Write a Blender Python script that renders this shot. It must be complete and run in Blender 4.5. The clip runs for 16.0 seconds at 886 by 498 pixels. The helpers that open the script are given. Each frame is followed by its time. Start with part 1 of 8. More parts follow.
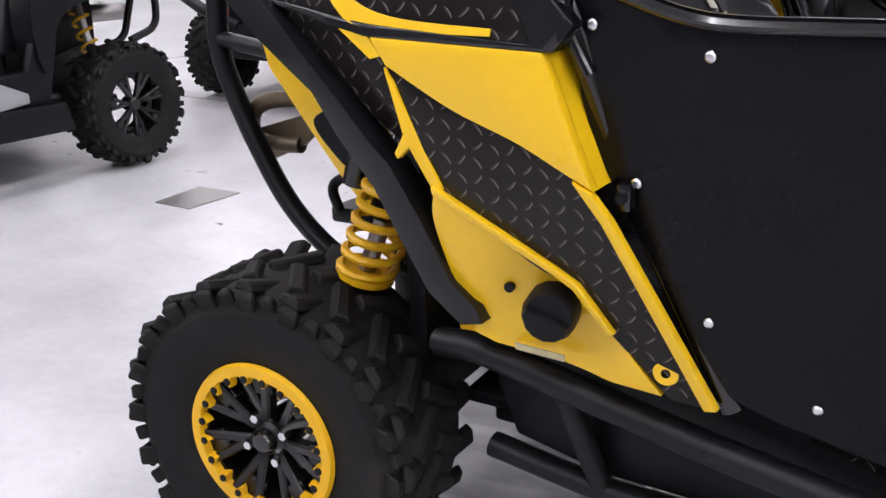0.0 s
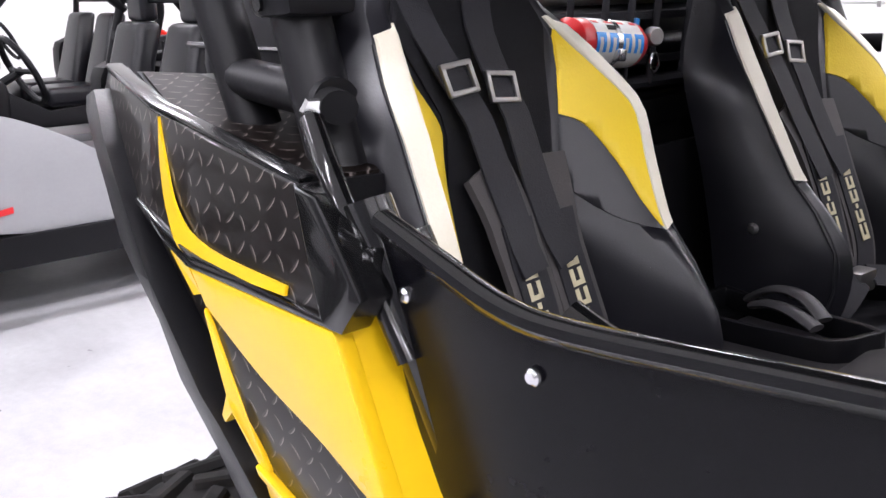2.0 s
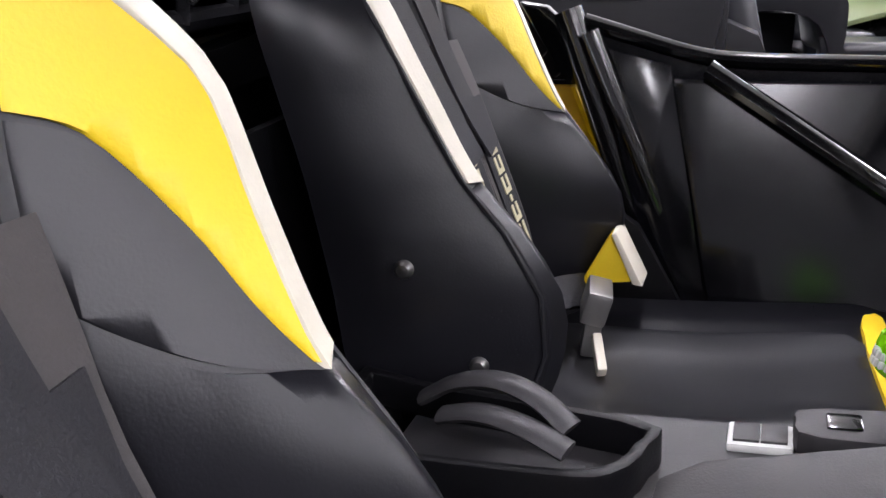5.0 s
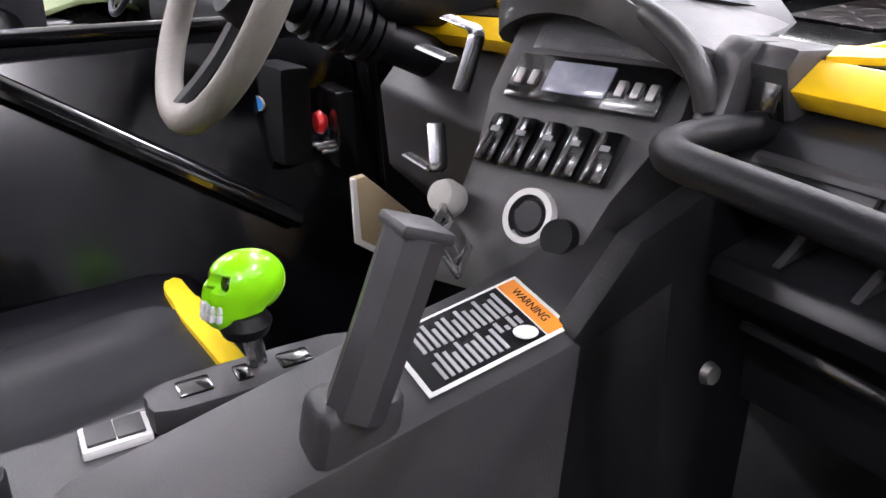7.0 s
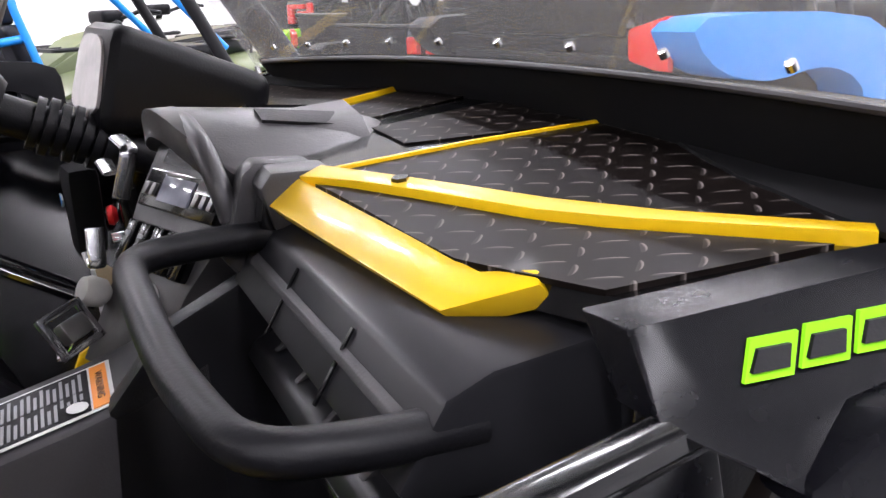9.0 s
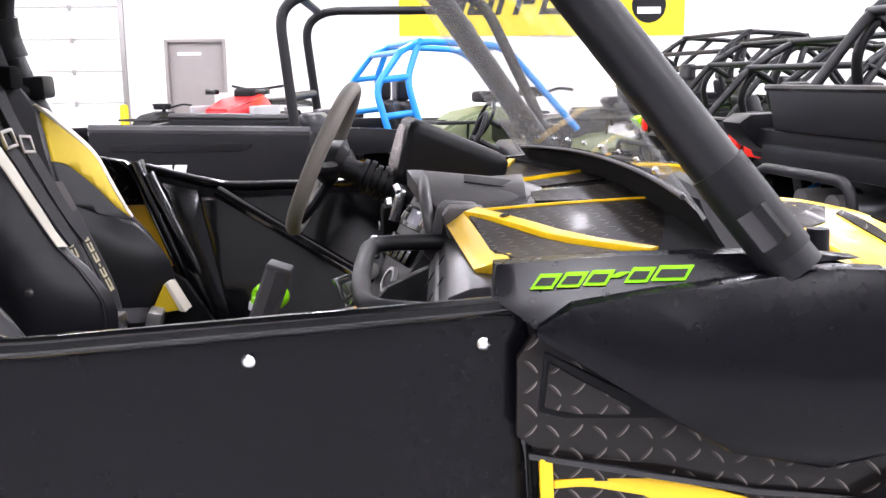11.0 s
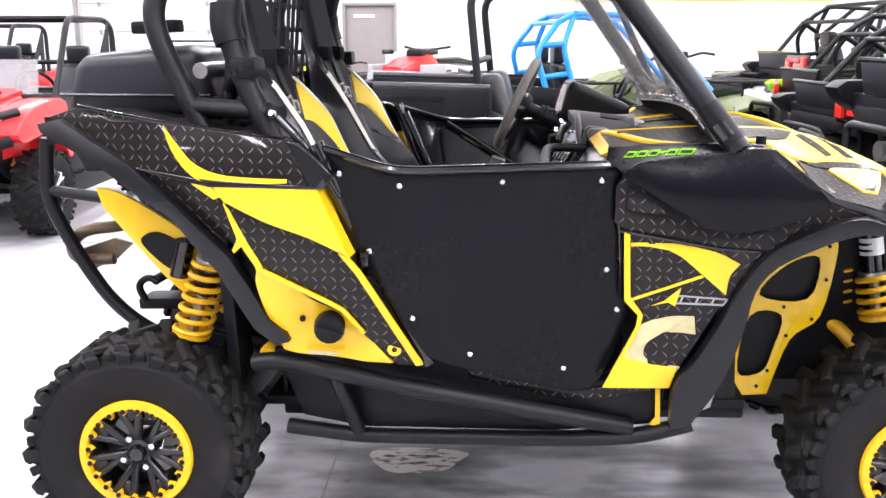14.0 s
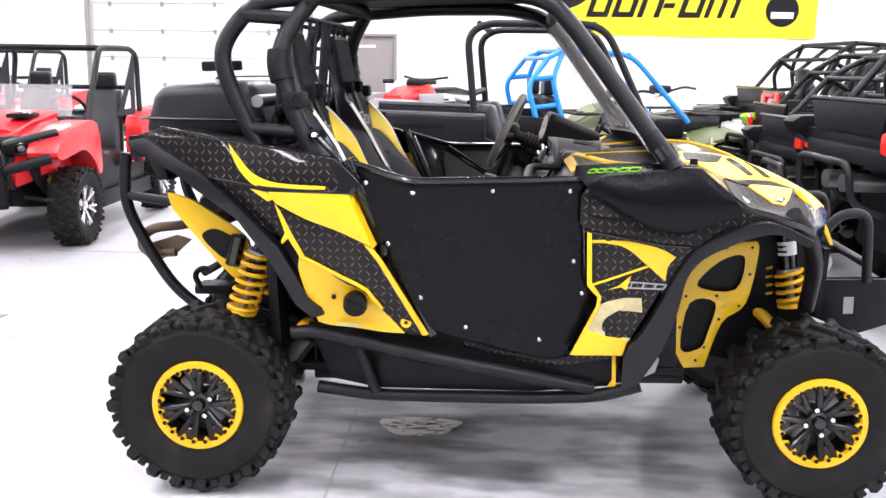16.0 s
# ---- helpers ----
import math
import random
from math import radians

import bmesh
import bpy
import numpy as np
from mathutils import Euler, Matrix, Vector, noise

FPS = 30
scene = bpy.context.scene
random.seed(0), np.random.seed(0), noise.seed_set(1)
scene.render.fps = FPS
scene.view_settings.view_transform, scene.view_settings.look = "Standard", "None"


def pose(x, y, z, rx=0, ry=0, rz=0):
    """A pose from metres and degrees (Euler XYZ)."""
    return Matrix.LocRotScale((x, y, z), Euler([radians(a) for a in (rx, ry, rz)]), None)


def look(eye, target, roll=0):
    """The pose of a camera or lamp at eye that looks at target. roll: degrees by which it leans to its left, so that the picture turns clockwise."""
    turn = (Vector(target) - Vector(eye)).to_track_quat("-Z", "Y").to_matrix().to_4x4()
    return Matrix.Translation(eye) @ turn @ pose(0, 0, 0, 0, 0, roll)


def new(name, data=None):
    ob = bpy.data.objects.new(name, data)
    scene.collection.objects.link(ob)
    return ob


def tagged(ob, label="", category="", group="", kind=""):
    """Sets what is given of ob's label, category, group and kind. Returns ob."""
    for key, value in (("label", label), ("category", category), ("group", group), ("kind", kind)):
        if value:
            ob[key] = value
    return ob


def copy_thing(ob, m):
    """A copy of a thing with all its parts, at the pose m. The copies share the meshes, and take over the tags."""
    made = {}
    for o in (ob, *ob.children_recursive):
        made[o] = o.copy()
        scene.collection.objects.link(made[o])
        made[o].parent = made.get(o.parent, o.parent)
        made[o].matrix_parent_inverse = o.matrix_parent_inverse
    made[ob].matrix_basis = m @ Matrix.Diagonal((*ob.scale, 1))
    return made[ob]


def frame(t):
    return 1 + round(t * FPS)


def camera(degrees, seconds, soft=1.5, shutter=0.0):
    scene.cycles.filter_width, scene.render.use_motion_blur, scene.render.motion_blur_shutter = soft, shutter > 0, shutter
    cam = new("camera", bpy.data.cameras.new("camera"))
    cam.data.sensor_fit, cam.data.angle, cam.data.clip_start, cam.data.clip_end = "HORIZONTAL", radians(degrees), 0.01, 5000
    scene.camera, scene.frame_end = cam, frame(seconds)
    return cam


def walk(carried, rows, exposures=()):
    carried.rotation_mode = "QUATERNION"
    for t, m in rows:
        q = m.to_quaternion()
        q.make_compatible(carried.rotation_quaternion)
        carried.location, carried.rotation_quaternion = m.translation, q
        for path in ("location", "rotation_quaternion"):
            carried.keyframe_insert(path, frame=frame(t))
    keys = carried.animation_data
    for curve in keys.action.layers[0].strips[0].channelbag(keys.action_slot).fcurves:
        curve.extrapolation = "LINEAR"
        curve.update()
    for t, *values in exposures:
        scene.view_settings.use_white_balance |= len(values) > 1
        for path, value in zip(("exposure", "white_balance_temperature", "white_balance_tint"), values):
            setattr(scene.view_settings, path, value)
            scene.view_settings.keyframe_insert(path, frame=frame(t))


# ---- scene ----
cam = camera(51.2, 16.0)
PATH = [
    (0, (0.963, -1.15, 1.244), (0.126, 0.542, 0.583), 0.8),
    (0.5, (1.051, -1.022, 1.295), (0.186, 0.665, 0.659), 1.2),
    (1, (1.079, -0.844, 1.344), (0.071, 0.778, 0.751), 0.5),
    (1.5, (1.104, -0.682, 1.375), (-0.03, 0.859, 0.793), -0.1),
    (2, (1.152, -0.519, 1.387), (-0.173, 0.879, 0.846), -0.9),
    (2.5, (1.168, -0.38, 1.387), (-0.271, 0.902, 0.853), -0.9),
    (3, (1.104, -0.273, 1.383), (-0.369, 0.979, 0.871), -1.8),
    (3.2, (1.065, -0.23, 1.383), (-0.405, 1.027, 0.875), -2.6),
    (5.3, (0.676, 0.118, 1.286), (0.567, 2.003, 0.626), -1.0),
    (5.5, (0.65, 0.133, 1.271), (0.734, 2.014, 0.598), -2.2),
    (6, (0.617, 0.177, 1.251), (1.196, 1.948, 0.524), -0.4),
    (6.5, (0.636, 0.181, 1.259), (1.457, 1.863, 0.553), -0.8),
    (7, (0.696, 0.163, 1.271), (1.757, 1.726, 0.616), 0.2),
    (7.5, (0.777, 0.125, 1.288), (1.986, 1.603, 0.694), 0.3),
    (8, (0.858, 0.054, 1.305), (2.031, 1.572, 0.738), -0.8),
    (8.2, (0.9, 0.012, 1.31), (2.016, 1.572, 0.741), -1.7),
    (10.3, (1.083, -0.615, 1.389), (1.694, 1.238, 0.952), -0.8),
    (10.5, (1.085, -0.69, 1.393), (1.592, 1.199, 0.978), -0.8),
    (11, (1.107, -0.914, 1.396), (1.329, 1.04, 1.036), -0.6),
    (11.5, (1.065, -1.115, 1.4), (1.149, 0.844, 1.008), 0.6),
    (12, (0.986, -1.34, 1.398), (0.945, 0.621, 1.008), -1.2),
    (12.5, (0.993, -1.55, 1.419), (0.999, 0.395, 0.953), -1.3),
    (13, (1.017, -1.806, 1.426), (0.937, 0.14, 0.974), 0.1),
    (13.5, (0.975, -2.057, 1.447), (0.802, -0.114, 1.003), -0.4),
    (14, (0.962, -2.297, 1.462), (0.874, -0.349, 1.018), 0.0),
    (14.5, (0.987, -2.483, 1.482), (0.895, -0.54, 1.018), 0.0),
    (15, (1.012, -2.674, 1.486), (0.888, -0.734, 1.015), 0.1),
    (15.5, (0.992, -2.817, 1.511), (0.879, -0.869, 1.074), 0.6),
    (16, (0.963, -2.972, 1.503), (0.888, -1.011, 1.116), 0.9),
]
EXPOSURES = [(0.0, -0.24), (0.5, -0.04), (1.0, 0.06), (2.0, 0.3), (3.0, 0.65), (5.3, 0.95), (6.0, 1.15), (6.5, 1.28), (7.3, 1.28), (8.2, 0.6), (10.3, 0.74), (11.5, 0.88), (13.0, 0.95), (16.0, 0.62)]
walk(cam, [(t, look(eye, target, roll)) for t, eye, target, roll in PATH], EXPOSURES)

# ---------------------------------------------------------------- world and light
world = bpy.data.worlds.new("showroom_world")
scene.world = world
world.use_nodes = True
world.node_tree.nodes["Background"].inputs[0].default_value = (0.9, 0.95, 1.0, 1)
world.node_tree.nodes["Background"].inputs[1].default_value = 0.3

CX = 0.80          # the middle line in the buggy's drawing
MID = 0.745        # its true middle line
CEIL = 5.2


# ---------------------------------------------------------------- materials
def shader(name):
    m = bpy.data.materials.new(name)
    m.use_nodes = True
    nt = m.node_tree
    return m, nt, nt.nodes["Principled BSDF"]


def mth(nt, op, a, b=None, c=None):
    n = nt.nodes.new("ShaderNodeMath")
    n.operation = op
    for k, v in enumerate((a, b, c)):
        if v is None:
            continue
        if isinstance(v, (int, float)):
            n.inputs[k].default_value = v
        else:
            nt.links.new(v, n.inputs[k])
    return n.outputs[0]


def paint(name, color, rough=0.5, metal=0.0, vary=0.12, scale=6.0, grain=60.0, bump=0.0, coat=0.0, spec=0.5, dirt=None, dirt_amount=0.0):
    m, nt, p = shader(name)
    tc = nt.nodes.new("ShaderNodeTexCoord")
    n1 = nt.nodes.new("ShaderNodeTexNoise")
    n1.inputs["Scale"].default_value, n1.inputs["Detail"].default_value = scale, 4
    n2 = nt.nodes.new("ShaderNodeTexNoise")
    n2.inputs["Scale"].default_value, n2.inputs["Detail"].default_value = grain, 3
    for n in (n1, n2):
        nt.links.new(tc.outputs["Object"], n.inputs["Vector"])
    f = mth(nt, "ADD", mth(nt, "MULTIPLY", n1.outputs["Fac"], 0.6), mth(nt, "MULTIPLY", n2.outputs["Fac"], 0.4))
    mix = nt.nodes.new("ShaderNodeMix")
    mix.data_type = "RGBA"
    mix.inputs["A"].default_value = (*[c * (1 - vary * 1.5) for c in color], 1)
    mix.inputs["B"].default_value = (*[min(1, c * (1 + vary * 1.5)) for c in color], 1)
    nt.links.new(f, mix.inputs["Factor"])
    out = mix.outputs["Result"]
    if dirt:
        r = nt.nodes.new("ShaderNodeMapRange")
        r.inputs["From Min"].default_value, r.inputs["From Max"].default_value = 0.55, 0.75
        r.inputs["To Max"].default_value = dirt_amount
        nt.links.new(n1.outputs["Fac"], r.inputs["Value"])
        mx = nt.nodes.new("ShaderNodeMix")
        mx.data_type = "RGBA"
        nt.links.new(r.outputs[0], mx.inputs["Factor"])
        nt.links.new(out, mx.inputs["A"])
        mx.inputs["B"].default_value = (*dirt, 1)
        out = mx.outputs["Result"]
    nt.links.new(out, p.inputs["Base Color"])
    nt.links.new(mth(nt, "ADD", mth(nt, "MULTIPLY", f, 0.16), rough - 0.08), p.inputs["Roughness"])
    p.inputs["Metallic"].default_value = metal
    p.inputs["Coat Weight"].default_value = coat
    p.inputs["Coat Roughness"].default_value = 0.06
    p.inputs["Specular IOR Level"].default_value = spec
    if bump:
        b = nt.nodes.new("ShaderNodeBump")
        b.inputs["Strength"].default_value, b.inputs["Distance"].default_value = bump, 0.002
        nt.links.new(n2.outputs["Fac"], b.inputs["Height"])
        nt.links.new(b.outputs["Normal"], p.inputs["Normal"])
    return m


def plate_print(name, flat, size=0.0255):
    """Glossy wrap printed with a tread-plate picture: slanted lozenges in two directions."""
    m, nt, p = shader(name)
    tc = nt.nodes.new("ShaderNodeTexCoord")
    s = nt.nodes.new("ShaderNodeSeparateXYZ")
    nt.links.new(tc.outputs["Object"], s.inputs[0])
    wob = nt.nodes.new("ShaderNodeTexNoise")
    wob.inputs["Scale"].default_value = 9
    nt.links.new(tc.outputs["Object"], wob.inputs["Vector"])
    u0, v0 = s.outputs["X"], s.outputs["Y" if flat else "Z"]
    w = mth(nt, "MULTIPLY", mth(nt, "SUBTRACT", wob.outputs["Fac"], 0.5), 0.012)
    u, v = mth(nt, "DIVIDE", mth(nt, "ADD", u0, w), size), mth(nt, "DIVIDE", mth(nt, "SUBTRACT", v0, w), size)
    par = mth(nt, "MODULO", mth(nt, "ABSOLUTE", mth(nt, "ADD", mth(nt, "FLOOR", u), mth(nt, "FLOOR", v))), 2)
    lx, ly = mth(nt, "SUBTRACT", mth(nt, "FRACT", u), 0.5), mth(nt, "SUBTRACT", mth(nt, "FRACT", v), 0.5)
    a, b = mth(nt, "MULTIPLY", mth(nt, "ADD", lx, ly), 0.7071), mth(nt, "MULTIPLY", mth(nt, "SUBTRACT", lx, ly), 0.7071)

    def pick(x, y):
        return mth(nt, "ADD", mth(nt, "MULTIPLY", x, mth(nt, "SUBTRACT", 1, par)), mth(nt, "MULTIPLY", y, par))
    al, ac = pick(a, b), pick(b, a)
    ac = mth(nt, "ADD", ac, mth(nt, "MULTIPLY", mth(nt, "MULTIPLY", al, al), 0.26))
    e = mth(nt, "ADD", mth(nt, "POWER", mth(nt, "ABSOLUTE", mth(nt, "DIVIDE", al, 0.41)), 2.6), mth(nt, "POWER", mth(nt, "ABSOLUTE", mth(nt, "DIVIDE", ac, 0.085)), 2))
    body = nt.nodes.new("ShaderNodeMapRange")
    body.inputs["From Min"].default_value, body.inputs["From Max"].default_value = 1.15, 0.75
    nt.links.new(e, body.inputs["Value"])
    rim = mth(nt, "ADD", mth(nt, "DIVIDE", ac, 0.085), mth(nt, "MULTIPLY", al, 0.9))
    lit = nt.nodes.new("ShaderNodeMapRange")
    lit.inputs["From Min"].default_value, lit.inputs["From Max"].default_value = 0.05, 0.6
    nt.links.new(rim, lit.inputs["Value"])
    n = nt.nodes.new("ShaderNodeTexNoise")
    n.inputs["Scale"].default_value, n.inputs["Detail"].default_value = 22, 5
    nt.links.new(tc.outputs["Object"], n.inputs["Vector"])
    base = nt.nodes.new("ShaderNodeMix")
    base.data_type = "RGBA"
    base.inputs["A"].default_value, base.inputs["B"].default_value = (0.0028, 0.0022, 0.0020, 1), (0.011, 0.008, 0.007, 1)
    nt.links.new(n.outputs["Fac"], base.inputs["Factor"])
    mx = nt.nodes.new("ShaderNodeMix")
    mx.data_type = "RGBA"
    nt.links.new(mth(nt, "MULTIPLY", body.outputs[0], mth(nt, "ADD", mth(nt, "MULTIPLY", lit.outputs[0], 0.85), 0.12)), mx.inputs["Factor"])
    nt.links.new(base.outputs["Result"], mx.inputs["A"])
    mx.inputs["B"].default_value = (0.20, 0.175, 0.16, 1)
    nt.links.new(mx.outputs["Result"], p.inputs["Base Color"])
    p.inputs["Roughness"].default_value = 0.40
    p.inputs["Specular IOR Level"].default_value = 0.06 if flat else 0.14
    p.inputs["Coat Weight"].default_value = 0.05 if flat else 0.35
    p.inputs["Coat Roughness"].default_value = 0.05
    return m


def glow(name, color, strength):
    m, nt, p = shader(name)
    p.inputs["Base Color"].default_value = (*color, 1)
    p.inputs["Emission Color"].default_value = (*color, 1)
    p.inputs["Emission Strength"].default_value = strength
    return m


def clear(name, tint, rough=0.03, alpha=0.18):
    m, nt, p = shader(name)
    p.inputs["Base Color"].default_value = (*tint, 1)
    p.inputs["Roughness"].default_value = rough
    p.inputs["Alpha"].default_value = alpha
    p.inputs["Specular IOR Level"].default_value = 0.6
    return m


YELLOW = paint("yellow_plastic", (0.93, 0.575, 0.009), 0.30, vary=0.05, coat=0.25, dirt=(0.5, 0.3, 0.05), dirt_amount=0.12)
YELLOW_PC = paint("yellow_powdercoat", (0.83, 0.46, 0.006), 0.42, vary=0.08, bump=0.1, dirt=(0.2, 0.13, 0.05), dirt_amount=0.3)
SILVERFADE = paint("brushed_yellow_silver_wrap", (0.55, 0.48, 0.25), 0.30, vary=0.35, scale=14, coat=0.3)
PLATE = plate_print("tread_plate_wrap", False)
PLATE_TOP = plate_print("tread_plate_wrap_top", True)
BLACK_SKIN = paint("black_aluminium_skin", (0.0035, 0.0035, 0.0050), 0.26, vary=0.10, scale=3, spec=0.18, bump=0.03)
BLACK_GLOSS = paint("gloss_black_plastic", (0.004, 0.004, 0.0045), 0.16, vary=0.1, coat=0.5)
BLACK_PLASTIC = paint("textured_black_plastic", (0.0055, 0.0055, 0.0068), 0.44, vary=0.2, bump=0.15, grain=300, spec=0.22)
GREY_PLASTIC = paint("worn_grey_plastic", (0.030, 0.0285, 0.031), 0.50, vary=0.25, bump=0.14, grain=420, dirt=(0.07, 0.067, 0.066), dirt_amount=0.5)
FLARE = paint("black_fender_flare", (0.006, 0.006, 0.0075), 0.34, vary=0.2, bump=0.12, grain=260, spec=0.38)
TUBE = paint("black_powdercoat_tube", (0.008, 0.008, 0.0095), 0.42, vary=0.15, bump=0.15, grain=150, spec=0.3)
RUBBER = paint("dusty_tyre_rubber", (0.009, 0.0087, 0.0087), 0.66, vary=0.25, bump=0.3, grain=90, spec=0.2, dirt=(0.035, 0.032, 0.03), dirt_amount=0.6)
RIMBLACK = paint("satin_black_rim", (0.0035, 0.0035, 0.004), 0.30, vary=0.1, coat=0.1)
CHROME = paint("bright_metal", (0.75, 0.75, 0.76), 0.22, 1.0, vary=0.08)
STEEL = paint("dull_steel", (0.38, 0.37, 0.36), 0.40, 1.0, vary=0.2)
VINYL = paint("black_seat_vinyl", (0.010, 0.010, 0.013), 0.30, vary=0.15, bump=0.08, grain=420, spec=0.45)
VINYL_GREY = paint("charcoal_seat_vinyl", (0.018, 0.018, 0.021), 0.36, vary=0.15, bump=0.10, grain=420)
VINYL_YELLOW = paint("yellow_seat_vinyl", (0.92, 0.65, 0.022), 0.42, vary=0.05, bump=0.2, grain=320)
VINYL_CREAM = paint("cream_seat_piping", (0.82, 0.77, 0.64), 0.45, vary=0.08, bump=0.2, grain=320, dirt=(0.4, 0.33, 0.2), dirt_amount=0.4)
MATTE = paint("matt_black_plastic", (0.012, 0.012, 0.013), 0.9, vary=0.2, spec=0.1)
PALE_PLASTIC = paint("pale_grey_plastic", (0.30, 0.30, 0.30), 0.45, vary=0.15)
SEAT_CLOTH = paint("dark_woven_seat_cloth", (0.010, 0.010, 0.012), 0.85, vary=0.25, bump=0.4, grain=500, spec=0.2)
WEBBING = paint("black_belt_webbing", (0.012, 0.012, 0.016), 0.75, vary=0.2, bump=0.5, grain=420)
WEB_EDGE = paint("charcoal_belt_pad", (0.06, 0.055, 0.055), 0.8, vary=0.2, bump=0.4, grain=420)
BEIGE = paint("beige_lettering", (0.60, 0.54, 0.36), 0.6)
WHITE = paint("white_plastic", (0.75, 0.75, 0.73), 0.4, vary=0.05)
ORANGE = paint("orange_label", (0.85, 0.28, 0.03), 0.4, vary=0.05)
LIME_PRINT = paint("lime_green_print", (0.25, 0.70, 0.01), 0.75, vary=0.06, spec=0.2)
LIME = paint("lime_green_lacquer", (0.30, 0.85, 0.008), 0.22, vary=0.06, coat=0.5)
RED = paint("red_plastic", (0.70, 0.02, 0.025), 0.30, vary=0.08, coat=0.3)
REDLENS = paint("red_lamp_lens", (0.85, 0.03, 0.02), 0.15, vary=0.08, coat=0.5)
BLUE = paint("sky_blue_paint", (0.02, 0.30, 0.85), 0.30, vary=0.06, coat=0.3)
SILVER = paint("silver_grey_plastic", (0.34, 0.34, 0.35), 0.35, vary=0.08, coat=0.2)
GREENPL = paint("army_green_plastic", (0.13, 0.16, 0.07), 0.4, vary=0.1)
WHEELSKIN = paint("grey_worn_wheel_grip", (0.17, 0.155, 0.135), 0.6, vary=0.2, bump=0.4, grain=200)
BANNER = paint("yellow_banner_cloth", (0.85, 0.68, 0.01), 0.6, vary=0.05)
WALLPAINT = paint("white_wall_paint", (0.82, 0.82, 0.80), 0.6, vary=0.03, scale=0.6)
DOORGREY = paint("grey_door_paint", (0.30, 0.28, 0.27), 0.5, vary=0.06)
GLASS = clear("clear_polycarbonate", (0.70, 0.70, 0.70), 0.05, 0.24)
DARKGLASS = clear("smoked_polycarbonate", (0.3, 0.3, 0.32), 0.05, 0.45)
LAMPGLOW = glow("ceiling_lamp_diffuser", (1.0, 0.98, 0.95), 9.0)


def concrete():
    m, nt, p = shader("polished_concrete")
    tc = nt.nodes.new("ShaderNodeTexCoord")
    outs = []
    for sc, det in ((0.45, 5), (3.2, 6), (26, 5), (140, 2)):
        n = nt.nodes.new("ShaderNodeTexNoise")
        n.inputs["Scale"].default_value, n.inputs["Detail"].default_value = sc, det
        nt.links.new(tc.outputs["Object"], n.inputs["Vector"])
        outs.append(n.outputs["Fac"])
    f = mth(nt, "ADD", mth(nt, "ADD", mth(nt, "MULTIPLY", outs[0], 0.4), mth(nt, "MULTIPLY", outs[1], 0.35)), mth(nt, "ADD", mth(nt, "MULTIPLY", outs[2], 0.15), mth(nt, "MULTIPLY", outs[3], 0.10)))
    r = nt.nodes.new("ShaderNodeValToRGB")
    r.color_ramp.elements[0].position, r.color_ramp.elements[0].color = 0.33, (0.36, 0.36, 0.37, 1)
    r.color_ramp.elements[1].position, r.color_ramp.elements[1].color = 0.62, (0.60, 0.60, 0.61, 1)
    nt.links.new(f, r.inputs[0])
    sp = nt.nodes.new("ShaderNodeMapRange")
    sp.inputs["From Min"].default_value, sp.inputs["From Max"].default_value = 0.70, 0.76
    sp.inputs["To Max"].default_value = 0.5
    nt.links.new(outs[1], sp.inputs["Value"])
    mx = nt.nodes.new("ShaderNodeMix")
    mx.data_type = "RGBA"
    nt.links.new(sp.outputs[0], mx.inputs["Factor"])
    nt.links.new(r.outputs[0], mx.inputs["A"])
    mx.inputs["B"].default_value = (0.20, 0.17, 0.14, 1)
    nt.links.new(mx.outputs["Result"], p.inputs["Base Color"])
    nt.links.new(mth(nt, "ADD", mth(nt, "MULTIPLY", outs[1], 0.25), 0.20), p.inputs["Roughness"])
    b = nt.nodes.new("ShaderNodeBump")
    b.inputs["Strength"].default_value, b.inputs["Distance"].default_value = 0.12, 0.003
    nt.links.new(outs[2], b.inputs["Height"])
    nt.links.new(b.outputs["Normal"], p.inputs["Normal"])
    return m


CONCRETE = concrete()


# ---------------------------------------------------------------- mesh helpers
WORLD_BUILT = set()

# The buggy's outlines are drawn along slightly slanted axes, taken off its near side; SQUARE sets them upright and true.
SQUARE = Matrix(((0.9497, 0.1088, -0.0427, 0.0141), (-0.0844, 1.0963, -0.0192, -0.0293), (0.0425, -0.0039, 0.9571, 0.0294), (0, 0, 0, 1)))
CABIN = Matrix(((0.9909, 0.1352, -0.0520, -0.0429), (-0.0603, 1.0284, -0.0479, 0.0365), (0.0531, 0.0280, 0.9889, -0.0409), (0, 0, 0, 1)))
UNCABIN = CABIN.inverted()
SQUARED = set()
# parts that reach across both halves of the body
ACROSS = {"hood", "roof", "cage_cross_tube", "harness_bar", "bed", "tail_panel", "rear_net", "net_strap", "grille", "bulkhead", "underbody", "firewall", "cabin_floor", "seat_base", "rear_shelf", "toe_board", "front_chassis", "rear_chassis", "winch_tray", "bumper_cross_tube", "winch_drum"}


def squared(p):
    """The outer side by SQUARE, passing over into the cabin's own squaring further in."""
    p = Vector(p)
    w = max(0.0, min(1.0, (p.y - 0.24) / 0.20)) * max(0.0, min(1.0, (p.x - 0.36) / 0.16))
    return (SQUARE @ p).lerp(CABIN @ p, w)


def unsquared(q):
    p = UNCABIN @ q
    for k in range(6):
        p = p - UNCABIN.to_3x3() @ (squared(p) - q)
    return p


def mirrored(q):
    """To the far side, which sits a little ahead of the near one."""
    return Vector((q.x + 0.055 * (2 * MID - 2 * q.y), 2 * MID - q.y, q.z))


